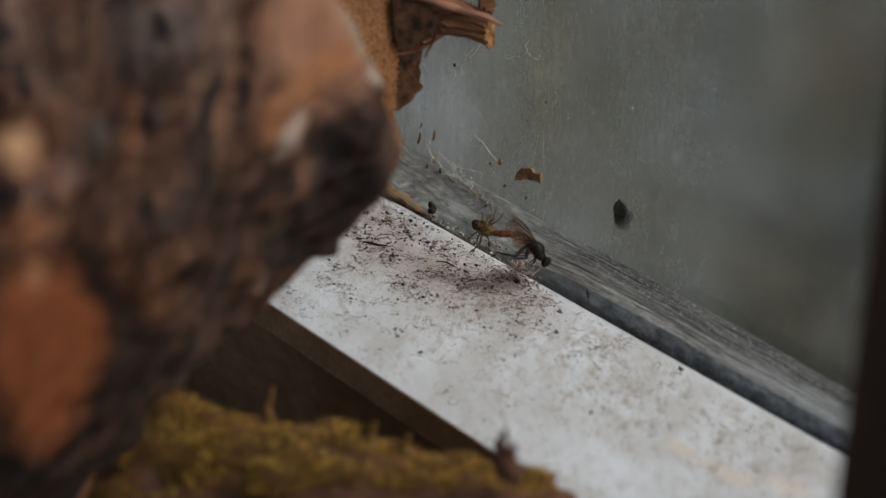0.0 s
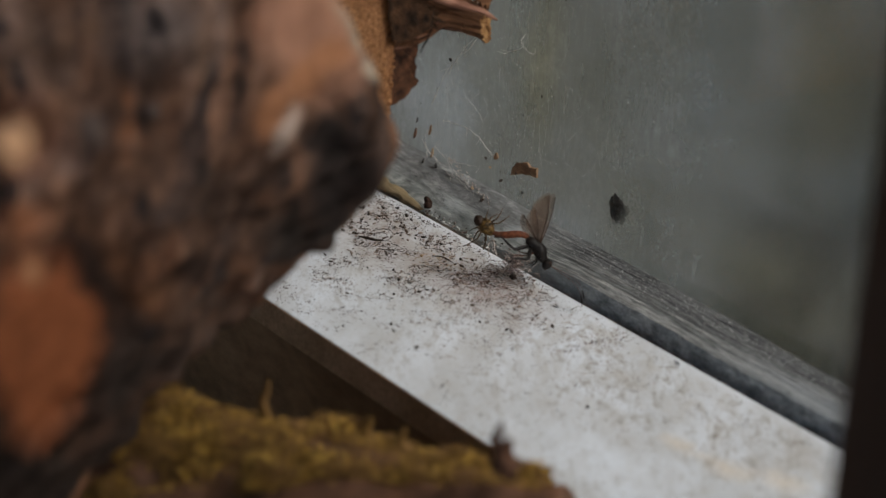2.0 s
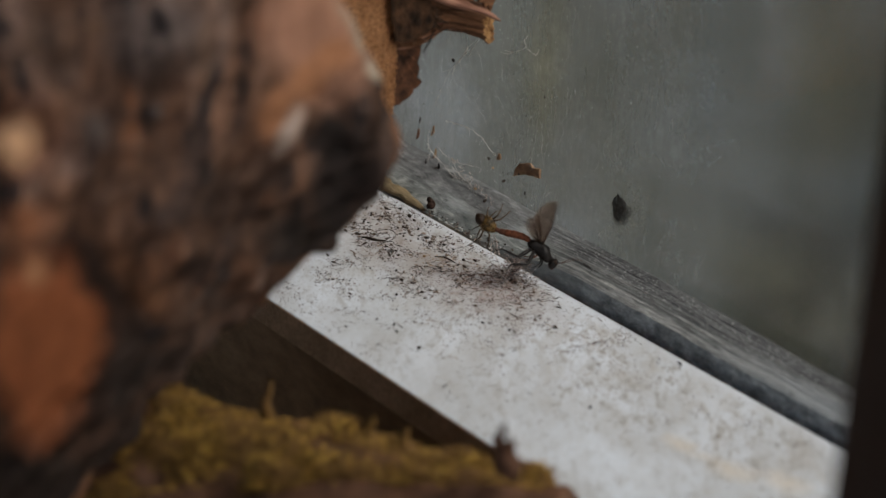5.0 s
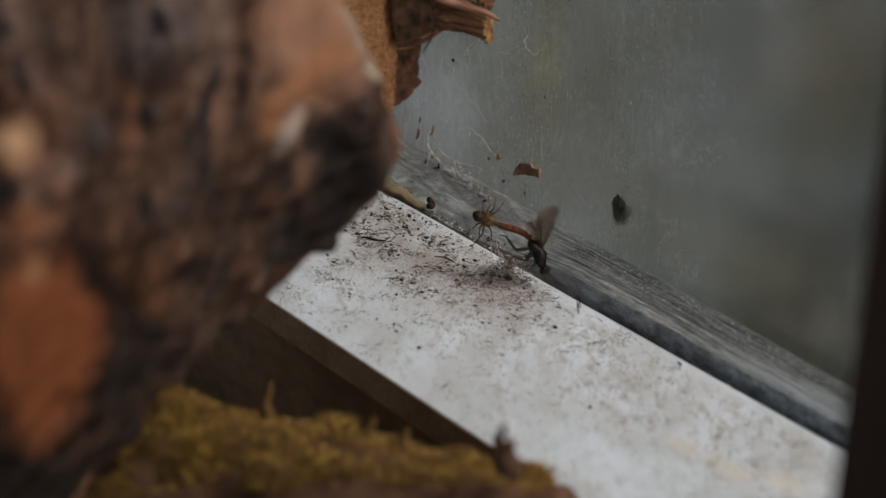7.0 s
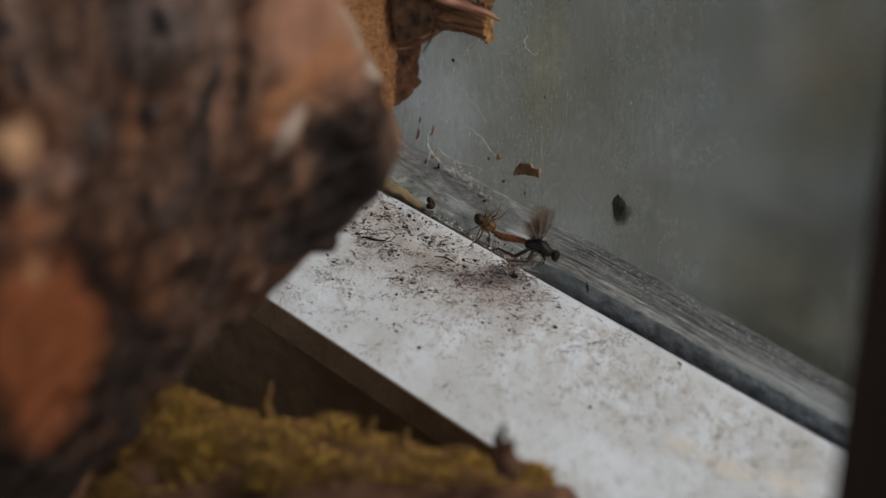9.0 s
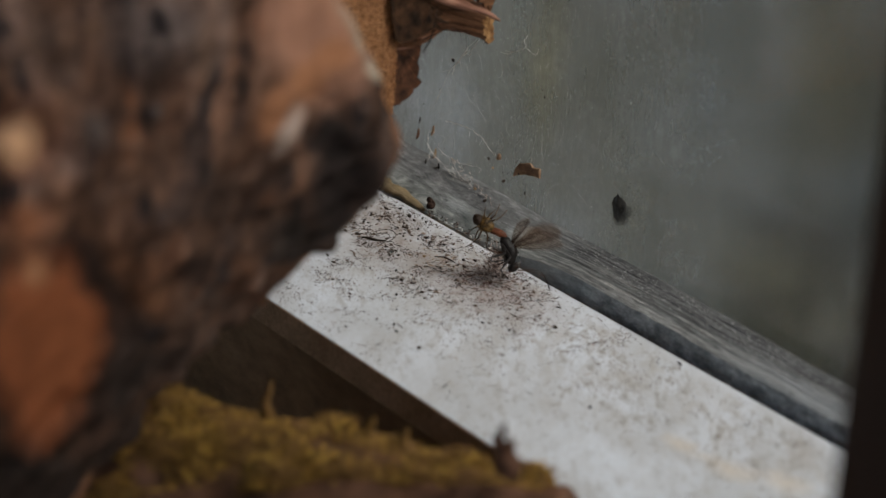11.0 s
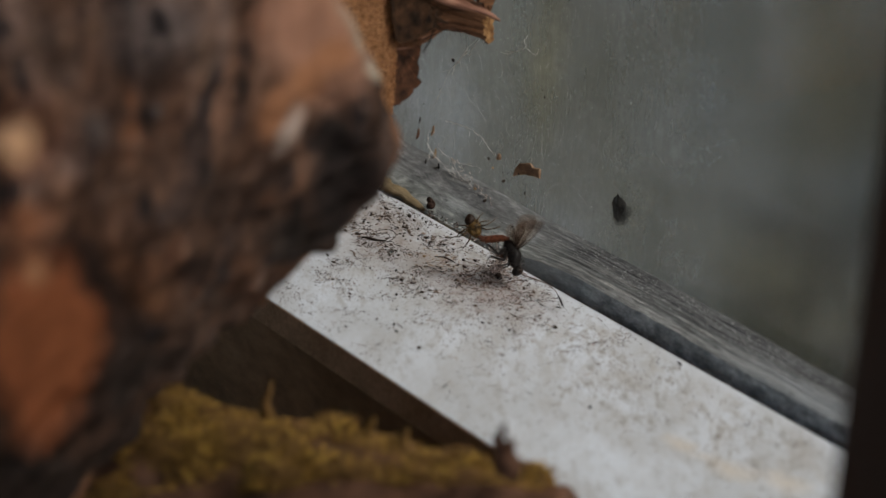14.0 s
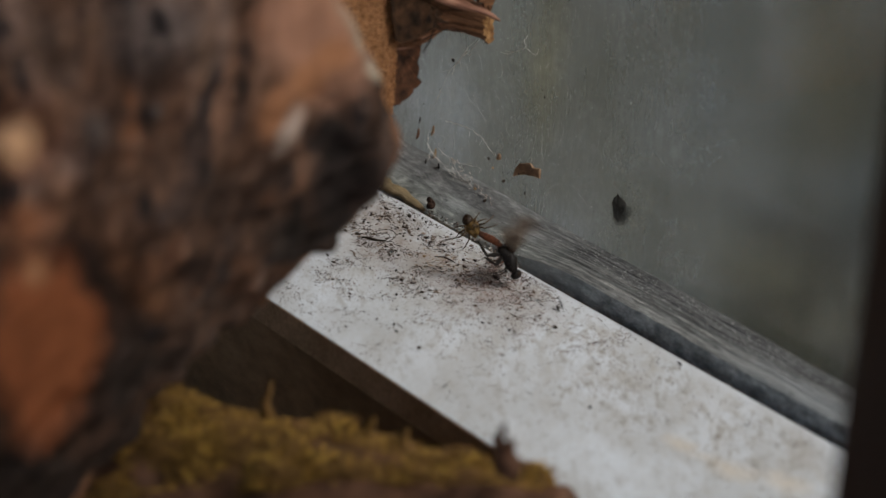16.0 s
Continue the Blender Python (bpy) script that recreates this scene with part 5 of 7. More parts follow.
    stalk = part("straw_stalk", tube([(-0.0505, -0.0125, 0.0004), (-0.0490, -0.0112, 0.0006), (-0.0470, -0.0105, 0.0004), (-0.0455, -0.0105, 0.0003)], [0.00010, 0.00015, 0.00014, 0.00008]), DEBRIS)
    tagged(stalk, "short thin dark brown stalk on the sill", "stalk")
    lint = bmesh.new()
    for i in range(330):
        x, y = rnd.gauss(-0.0315, 0.006), min(-0.0005, rnd.gauss(-0.0100, 0.0045))
        a, l, p, pts = rnd.uniform(0, 6.28), rnd.uniform(0.0006, 0.002), Vector((x, y, abs(rnd.gauss(0, 0.0006)) + 0.0001)), []
        for k in range(5):
            pts.append(p.copy())
            p += Vector((math.cos(a) * l / 4, math.sin(a) * l / 4, rnd.gauss(0, 0.00012)))
            p.z = max(0.0001, p.z)
            a += rnd.gauss(0, 0.6)
        add_tube(lint, pts, rnd.uniform(0.00002, 0.00006), 3, False)
    tagged(part("lint_heap", lint, GRAIN_RED), "heap of brown lint and frass on the sill", "lint", kind="stuff")
    # tan stained wood showing where the rail meets the sill
    bm = tube([(-0.112, 0.0030, 0.0012), (-0.100, 0.0028, 0.0014), (-0.092, 0.0026, 0.0015), (-0.086, 0.0023, 0.0013), (-0.081, 0.0022, 0.0010), (-0.0745, 0.0020, 0.0007)], [0.0018, 0.0019, 0.0018, 0.0015, 0.0010, 0.0002], 14)
    bmesh.ops.subdivide_edges(bm, edges=bm.edges[:], cuts=3, use_grid_fill=True)
    for v in bm.verts:
        v.co += Vector((0, 1, 1)) * (0.0006 * noise.noise(v.co * 350) + 0.0004 * noise.noise(Vector((v.co.x * 200, v.co.y * 2000, v.co.z * 2000))))
    for v in bm.verts:
        v.co.z = 0.0002 + 0.62 * v.co.z
    stain = part("tan_wood_chip", bm, TAN, None, "", True)
    tagged(stain, "tan splinter of bare wood beside the rail", "wood chip")


# ---- the spider and the wasp ----
FACING = Matrix((WEB_ACROSS, WEB_UP, -WEB_IN)).transposed().to_4x4()


def in_web(u, w, angle):
    """A place in the upright plane of the web, in mm from its middle, turned in that plane."""
    return Matrix.Translation(HOME + WEB_ACROSS * u / 1000 + WEB_UP * w / 1000) @ FACING @ pose(0, 0, 0, 0, 0, angle)


def along(u, w, angle):
    return pose(u / 1000, w / 1000, 0, 0, 0, angle)


def hip_a(angle, tilt):
    return pose(0.0009, -0.0009, 0.0005, 0, tilt, angle)


def hip_b(angle, tilt):
    return pose(0.0016, -0.0010, 0.0009, 0, tilt, angle)


def brow(angle, tilt):
    return pose(0.0069, 0.0003, 0.0002, 0, tilt, angle)


def on_sill(x, y, angle):
    return pose(x / 1000, y / 1000, 0.0008, 0, 0, angle)


def make_spider():
    s = thing("spider", in_web(-10, 5, -30))
    tagged(s, "small amber spider with dark abdomen holding a wasp", "spider")
    part("abdomen", ball(0.00122, (1.1, 1, 1), (-0.0006, 0, 0.0002), 20, 14, 0.0002, 1500), SPIDER_BROWN, s, "dark brown round abdomen", True)
    part("head", ball(0.00166, (1.25, 1.0, 0.9), (0.0013, 0, 0), 24, 16, 0.00045, 1100), AMBER, s, "amber head and thorax", True)
    for sgn in (-1, 1):
        part("palp", tube([(0.0020, 0.0003 * sgn, 0), (0.0028, 0.0006 * sgn, 0.0003), (0.0032, 0.0004 * sgn, -0.0002)], 0.00016), AMBER, s)
        for k, (a, l) in enumerate(((40, 5.6), (64, 5.2), (98, 3.4), (138, 3.4)) if sgn > 0 else ((36, 5.0), (84, 6.2), (112, 3.6), (150, 3.3))):
            a = radians(a + 6 * sgn)
            d, q = Vector((math.cos(a), sgn * math.sin(a), 0)), Vector((0.0011, 0.0006 * sgn, 0.0002))
            bend = Vector((math.cos(a + 0.9 * (1 if k < 2 else -1)), sgn * math.sin(a + 0.9 * (1 if k < 2 else -1)), -0.6))
            l /= 1000
            pts = [q, q + d * l * 0.2 + Vector((0, 0, 0.0006)), q + d * l * 0.42 + Vector((0, 0, 0.0010)), q + d * l * 0.58 + bend * l * 0.18, q + d * l * 0.66 + bend * l * 0.36]
            part("leg", tube(pts, [0.00022, 0.00023, 0.00018, 0.00013, 0.00008], 6), AMBER_LEG, s, "thin amber leg", True)
    return s


def wing_mesh(name, length, width, parent, seed):
    """A wing along local x, membrane with veins."""
    def edge(u):
        lead = 0.16 * width * math.sin(u * math.pi) + 0.10 * width * u
        trail = -width * (math.sin(u ** 1.3 * math.pi * 0.995) ** 0.75)
        return lead, trail
    bm, g = sheet(22, 7, lambda u, v: (length * u, -edge(u)[0] * (1 - v) - edge(u)[1] * v, 0.00015 * math.sin(u * 5 + v * 4 + seed)))
    w = part(name, bm, WING, parent, "smoky amber veined wing", True)
    for f in (0.02, 0.17, 0.34, 0.50, 0.66, 0.82):
        pts = []
        for k in range(9):
            u = 0.04 + 0.9 * k / 8 * (1 - 0.35 * f * (f > 0.5))
            a, b = edge(u)
            pts.append((length * u, -a * (1 - f) - b * f, 0.0001))
        part("vein", tube(pts, [0.00013 if f < 0.1 else 0.000045] * 9, 4), VEIN, w)
    return w


def make_wasp():
    w = thing("wasp", in_web(0, 0, -45))
    tagged(w, "slender black ichneumon wasp with rust-red abdomen caught in web", "wasp")
    k = 1.16

    def lobe(r, scale, x, y, rough=0.00018, freq=1200, z=0.0):
        return ball(r * k, scale, (x * k, y * k, z * k), 22, 15, rough, freq)
    prof = ((-0.0006, 0.0006, -0.0001), (0.0002, 0.00115, -0.0002), (0.0010, 0.00125, -0.0001), (0.0018, 0.00128, 0.0001), (0.0024, 0.00142, 0.0003), (0.0032, 0.00152, 0.0003),
            (0.0040, 0.00136, 0.0001), (0.0047, 0.00110, -0.0001), (0.0053, 0.00095, -0.0001), (0.0057, 0.0006, -0.0001))
    bm = tube([(x, y, 0) for x, r, y in prof], [r for x, r, y in prof], 22)
    for v in bm.verts:
        v.co += Vector((0, v.co.y, v.co.z)).normalized() * 0.00026 * noise.noise(v.co * 1300)
    part("thorax", bm, BLACK, w, "black hump-backed thorax", True)
    rnd = random.Random(3)
    bm = bmesh.new()
    for i in range(170):
        d = Vector((rnd.gauss(0, 1), rnd.gauss(0, 1), rnd.gauss(0, 1))).normalized()
        c = Vector((rnd.choice((0.0012, 0.0027, 0.0042)), 0, 0)) * k
        q = c + d * 0.00135 * k
        add_tube(bm, [q, q + d * rnd.uniform(0.0003, 0.0007) + Vector((-0.0002, 0, 0))], [0.00004, 0.00001], 3, False)
    part("hair", bm, BLACK, w, "fine dark hairs")
    head = part("head", lobe(0.00105, (0.80, 1.05, 1.15), 0.0055, -0.0001, 0.0001), BLACK, w, "black head", True)
    for sgn in (-1, 1):
        part("eye", lobe(0.00050, (0.7, 1, 0.8), 0.0056, 0.0003, 0, 1, 0.0008 * sgn), VEIN, head, "dark brown eye", True)
    part("jaw", tube([(0.0066, -0.0006, 0), (0.0071, -0.0010, 0.0001), (0.0070, -0.0013, 0)], 0.00015), WASP_DARK_RED, head)
    segs = []
    for k in range(7):
        r = 0.00042 + 0.00038 * math.sin((k + 0.6) / 7.2 * math.pi)
        mat = WASP_RED if 1 <= k <= 4 else WASP_DARK_RED
        bm = tube([(0.0011, 0, 0), (0.0008, 0, 0), (0.0, 0, 0), (-0.0008, 0, 0), (-0.0010, 0, 0)], [r * 0.86, r * 0.97, r * 1.0, r * 1.02, r * 0.90], 14)
        segs.append(part("abdomen_segment", bm, mat, w, "rust-red abdomen ring" if mat is WASP_RED else "dark abdomen ring", True))
    part("sting", tube([(-0.0004, 0, 0), (-0.0014, 0, 0), (-0.0022, -0.0002, 0)], [0.00022, 0.00012, 0.00005]), BLACK, segs[-1])
    hind = []
    for k, (a, b, c) in enumerate(((0.0036, 0.0038, 0.0024), (0.0033, 0.0034, 0.0022))):
        h = 0.0010
        knee, ankle = Vector((a, h * 1.3, 0.0004)), Vector((a + b * 0.85, -h * 0.9, 0))
        pts = [Vector((0, 0, 0)), knee * 0.45, knee * 0.93, knee.lerp(ankle, 0.08), knee.lerp(ankle, 0.55), ankle, ankle + Vector((c * 0.75, 0.0003, 0))]
        hind.append(part("hind_leg", tube(pts, [0.00034, 0.00050, 0.00040, 0.00026, 0.00030, 0.00017, 0.00009], 7), BLACK, w, "long black hind leg", True))
    for k, (x, l, a) in enumerate(((0.0026, 0.0036, 250), (0.0036, 0.0030, 285), (0.0028, 0.0034, 232), (0.0038, 0.0028, 300))):
        d = Vector((math.cos(radians(a)), math.sin(radians(a)), 0.4 if k < 2 else -0.4))
        q = Vector((x, -0.0010, 0.0004 if k < 2 else -0.0004))
        pts = [q, q + d * l * 0.35 + Vector((0.0004, 0.0003, 0)), q + d * l * 0.7, q + d * l + Vector((-0.0006, 0, 0))]
        part("leg", tube(pts, [0.0002, 0.0002, 0.00013, 0.00006], 6), BLACK if k % 2 else WASP_DARK_RED, w, "thin dark leg", True)
    ant = []
    for k in range(2):
        pts = [(0.0155 * u, 0.0018 * math.sin(math.pi * u ** 1.4), 0.0005 * u * (1 - 2 * k)) for u in [i / 14 for i in range(15)]]
        horn = part("antenna", tube(pts[:13], [0.00008 - 0.000003 * i for i in range(13)], 5), ANTENNA, w, "long thin antenna")
        part("antenna_tip", tube([pts[11], pts[12], pts[13], pts[14]], [0.00004, 0.00017, 0.00015, 0.00005], 6), BLACK, horn, "thick black antenna tip")
        ant.append(horn)
    wings = [wing_mesh("forewing", 0.0114, 0.0035, w, 0.0), wing_mesh("forewing", 0.0114, 0.0035, w, 1.0),
             wing_mesh("hindwing", 0.0074, 0.0021, w, 2.0), wing_mesh("hindwing", 0.0070, 0.0019, w, 3.0)]
    return w, segs, hind, ant, wings


def make_pellet():
    p = part("frass_pellet", ball(0.0007, (1.9, 0.95, 0.95), u=14, v=8, rough=0.0002, freq=1500), DEBRIS)
    tagged(p, "dark oblong pellet dragged over the sill by the wasp", "pellet")
    p.matrix_world = on_sill(-27, -9, 0)
    rnd = random.Random(77)
    c = thing("web_clump", on_sill(-28, -8, 0))
    tagged(c, "brown clump of web and frass stirred by the wasp", "debris")
    for mat, count, label in ((CLUMP, 90, "brown web fibres"), (SILK_DULL, 150, "pale dusty silk"), (DEBRIS, 14, "dark fibres")):
        bm = bmesh.new()
        for i in range(count):
            h = rnd.random() ** 1.8
            lean = WEB_UP * (0.0040 * h) + WEB_ACROSS * (0.0009 * h)
            a, q, pts = rnd.uniform(0, 6.28), Vector((rnd.gauss(0, 0.0030), rnd.gauss(0, 0.0021), -0.0004)) * (1.2 - 0.7 * h) + lean, []
            step = rnd.uniform(0.0003, 0.0006)
            for k in range(5):
                pts.append(q.copy())
                q += Vector((math.cos(a), math.sin(a), rnd.gauss(0.1, 0.6))) * step
                q.z = max(-0.0006, q.z)
                a += rnd.gauss(0, 0.7)
            add_tube(bm, pts, rnd.uniform(0.00003, 0.00008), 4, False)
        part("fibres", bm, mat, c, label)
    for k in range(2):
        bm, g = sheet(9, 12, lambda u, v: tuple(WEB_ACROSS * (0.0026 * (u - 0.5) * (1 - 0.45 * v) + 0.0012 * v - 0.0008 * k + 0.0003 * n3((u, v, k), 5)) + WEB_UP * (0.0046 * v - 0.0004 + 0.0003 * n3((u, v, k + 3), 4))
                                                - WEB_IN * (0.0006 * k + 0.0006 * n3((u, v, k + 7), 3))))
        part("web_sheet", bm, WEB_SHEET, c, "dusty brown web sheet", True)
    for k in range(34):
        r = rnd.uniform(0.00014, 0.00036)
        h = rnd.random() ** 2
        at = Vector((rnd.gauss(0, 0.0017), rnd.gauss(0, 0.0013), r - 0.0008)) * (1 - 0.4 * h) + WEB_UP * 0.0035 * h
        at.z = max(at.z, r * 0.6 - 0.0008)
        part("frass_bit", ball(r, (1.2, 0.8, 0.8), at, 8, 6, r * 0.5, 0.5 / r), (DEBRIS, CLUMP, PALE_BIT)[k % 3], c)
    return p, c


spider = make_spider()
wasp, segments, hind_legs, antennae, wings = make_wasp()
pellet, clump = make_pellet()
glass_marks()
cobweb()
sill_debris()


def wing_beat(rows, calm, apart, seed):
    """Wing angles between the held poses, with the beat of a struggling wasp; apart: times at which a wing is thrown to the other side."""
    rnd = random.Random(seed)
    made = []
    for f in range(0, 481):
        t = f / FPS
        for (t0, a0, b0), (t1, a1, b1) in zip(rows, rows[1:]):
            if t0 <= t <= t1 + 1e-6:
                k = (t - t0) / (t1 - t0)
                break
        swing = 30 * min(1, min(abs(t - c) for c in calm) / 0.25)
        throw = sum(d * max(0, 1 - abs(t - c) / 0.3) for c, d in apart)
        made.append((t, throw + a0 + (a1 - a0) * k + swing * (1 if f % 2 else -1) * rnd.uniform(0.5, 1), (b0 + (b1 - b0) * k) * (1 - min(1, abs(throw) / 150))))
    return made


def motions():
    walk(spider, [
        (0, in_web(-11.3, 5.81, -26.57)), (0.5, in_web(-10.11, 5.47, -45)), (0.9, in_web(-9.98, 4.91, -40.6)),
        (1, in_web(-10.24, 5.01, -56.31)), (1.2, in_web(-10.28, 5.31, -49.09)), (1.5, in_web(-10.44, 5.4, -49.4)),
        (1.8, in_web(-10.14, 5.44, -40.6)), (2, in_web(-10.06, 5.38, -42.71)), (2.5, in_web(-9.75, 5.16, -25.02)),
        (3, in_web(-10.05, 5.75, -30.47)), (3.5, in_web(-10.25, 5.45, -37.57)), (4, in_web(-10.3, 5.58, -45)),
        (4.2, in_web(-9.97, 5.27, -36.87)), (4.7, in_web(-10.22, 5.74, -36.87)), (5.2, in_web(-10.37, 5.98, -36.87)),
        (5.7, in_web(-10.08, 5.99, -32.01)), (6.3, in_web(-10.21, 6.36, -35.54)), (6.5, in_web(-10.37, 6.6, -30.47)),
        (7, in_web(-10.78, 6.73, -21.8)), (7.3, in_web(-10.31, 6.12, -29.05)), (7.5, in_web(-10.01, 6.24, -30.47)),
        (8, in_web(-10.21, 5.83, -26.57)), (8.5, in_web(-10.01, 5.92, -6.71)), (8.9, in_web(-10.32, 6.01, -26.57)),
        (9, in_web(-10.51, 5.99, -33.69)), (9.2, in_web(-10.32, 5.94, -29.36)), (9.7, in_web(-10.51, 6.01, -28.07)),
        (10.2, in_web(-10.45, 5.76, -29.74)), (10.7, in_web(-10.76, 5.82, -34.7)), (11.3, in_web(-10.95, 5.89, -33.69)),
        (11.5, in_web(-11.31, 6.13, -33.69)), (11.9, in_web(-14.05, 7.68, -53.13)), (12, in_web(-14.67, 8.08, -64.98)),
        (12.2, in_web(-13.94, 7.68, -59.74)), (12.5, in_web(-13.06, 6.84, -37.57)), (12.8, in_web(-13.06, 6.38, -52.59)),
        (13, in_web(-12.9, 5.96, -57.99)), (13.5, in_web(-11.85, 6.51, -49.09)), (14, in_web(-12.79, 5.53, -64.8)),
        (14.3, in_web(-13.06, 7.37, -45)), (14.5, in_web(-14.27, 9.13, -42.71)), (15, in_web(-12.52, 6.9, -42.51)),
        (15.3, in_web(-13.25, 7.08, -39.81)), (15.5, in_web(-13.73, 7.21, -39.81)), (15.6, in_web(-13.67, 7.02, -40.24)),
        (16, in_web(-13.26, 5.53, -59.53)),
    ])
    walk(wasp, [
        (0, in_web(-1.25, 2.97, -48.14)), (0.5, in_web(-0.1, 1.88, -47.17)), (0.9, in_web(0.11, 1.71, -49.4)),
        (1, in_web(0.46, 1.37, -46.36)), (1.2, in_web(0.48, 1.22, -47.66)), (1.5, in_web(0.87, 0.52, -53.97)),
        (1.8, in_web(0.92, 1.4, -44.27)), (2, in_web(0.34, 1.7, -54.12)), (2.5, in_web(1.36, 1.76, -48.81)),
        (3, in_web(-0.28, 2.54, -62.49)), (3.5, in_web(0.39, 1.76, -62.95)), (4, in_web(0.46, 1.84, -66.16)),
        (4.2, in_web(1.08, 1.95, -45)), (4.7, in_web(0.58, 1.45, -54.06)), (5.2, in_web(-0.05, 1.21, -38)),
        (5.7, in_web(0.97, 1.45, -66.5)), (6.3, in_web(0.48, 1.45, -64.49)), (6.5, in_web(0.24, 1.82, -53.57)),
        (7, in_web(0.24, 1.21, -64.59)), (7.3, in_web(0.61, 0.97, -44.14)), (7.5, in_web(1.45, -0.61, -61.29)),
        (8, in_web(-2.42, 1.21, -23.96)), (8.5, in_web(-0.61, 1.21, -24.78)), (8.9, in_web(-0.48, 1.21, -18.82)),
        (9, in_web(-0.61, 1.21, -23.96)), (9.2, in_web(-0.24, 0.97, -54.32)), (9.7, in_web(-1.21, 1.21, -38.66)),
        (10.2, in_web(-2.42, 0.97, -47.35)), (10.7, in_web(-4.24, 1.21, -57.99)), (11.3, in_web(-6.66, 2.66, -81.53)),
        (11.5, in_web(-7.02, 1.21, -71.57)), (11.9, in_web(-10.17, 1.94, -49.76)), (12, in_web(-11.26, 1.45, -32.83)),
        (12.2, in_web(-10.54, 2.06, -38.66)), (12.5, in_web(-7.27, 1.82, -32.35)), (12.8, in_web(-4.24, 0, -67.22)),
        (13, in_web(-6.05, 1.82, -54.21)), (13.5, in_web(-6.05, 3.03, -55.49)), (14, in_web(-4.84, 1.21, -71.57)),
        (14.3, in_web(-7.27, 3.03, -45)), (14.5, in_web(-9.93, 4.24, -25.11)), (15, in_web(-5.45, 2.42, -56.73)),
        (15.3, in_web(-7.51, 2.66, -36.53)), (15.5, in_web(-9.08, 3.03, -25.91)), (15.6, in_web(-8.48, 2.66, -25.87)),
        (16, in_web(-6.3, 0, -60.12)),
    ])
    walk(segments[0], [
        (0, along(-0.61, -0.05, 10.11)), (0.5, along(-0.64, -0.08, 14.28)), (0.9, along(-0.64, -0.09, 15.84)),
        (1, along(-0.66, -0.07, 12.02)), (1.2, along(-0.69, -0.08, 12.86)), (1.5, along(-0.71, -0.07, 11.92)),
        (1.8, along(-0.7, -0.07, 11.57)), (2, along(-0.64, -0.07, 13.05)), (2.5, along(-0.66, -0.07, 12.99)),
        (3, along(-0.59, -0.09, 18.17)), (3.5, along(-0.65, -0.08, 15.3)), (4, along(-0.63, -0.08, 14.62)),
        (4.2, along(-0.66, -0.07, 11.46)), (4.7, along(-0.64, -0.06, 10.52)), (5.2, along(-0.65, -0.02, 4.12)),
        (5.7, along(-0.66, -0.07, 12.49)), (6.3, along(-0.64, -0.06, 10.62)), (6.5, along(-0.63, -0.05, 8.3)),
        (7, along(-0.71, -0.05, 8.39)), (7.3, along(-0.69, -0.04, 6.47)), (7.5, along(-0.77, -0.07, 10.92)),
        (8, along(-0.49, -0.01, 1.74)), (8.5, along(-0.62, -0.03, 5.4)), (8.9, along(-0.65, -0.02, 3.1)),
        (9, along(-0.65, -0.03, 4.44)), (9.2, along(-0.65, -0.06, 10.68)), (9.7, along(-0.6, -0.04, 6.63)),
        (10.2, along(-0.53, -0.04, 8.2)), (10.7, along(-0.43, -0.03, 7.66)), (11.3, along(-0.25, -0.02, 12.06)),
        (11.5, along(-0.34, -0.01, 4.3)), (11.9, along(-0.34, -0, 0.43)), (12, along(-0.36, 0.02, -5.55)),
        (12.2, along(-0.31, 0.01, -4.29)), (12.5, along(-0.38, 0, -1.17)), (12.8, along(-0.63, -0.07, 13.32)),
        (13, along(-0.44, -0.06, 14.77)), (13.5, along(-0.31, -0.03, 12.99)), (14, along(-0.47, -0.07, 18.73)),
        (14.3, along(-0.35, -0.02, 7.07)), (14.5, along(-0.3, 0.02, -6.99)), (15, along(-0.45, -0.04, 10.62)),
        (15.3, along(-0.37, -0.01, 2.53)), (15.5, along(-0.31, 0, -1.58)), (15.6, along(-0.33, 0, -0.55)),
        (16, along(-0.47, -0.03, 6.28)),
    ])
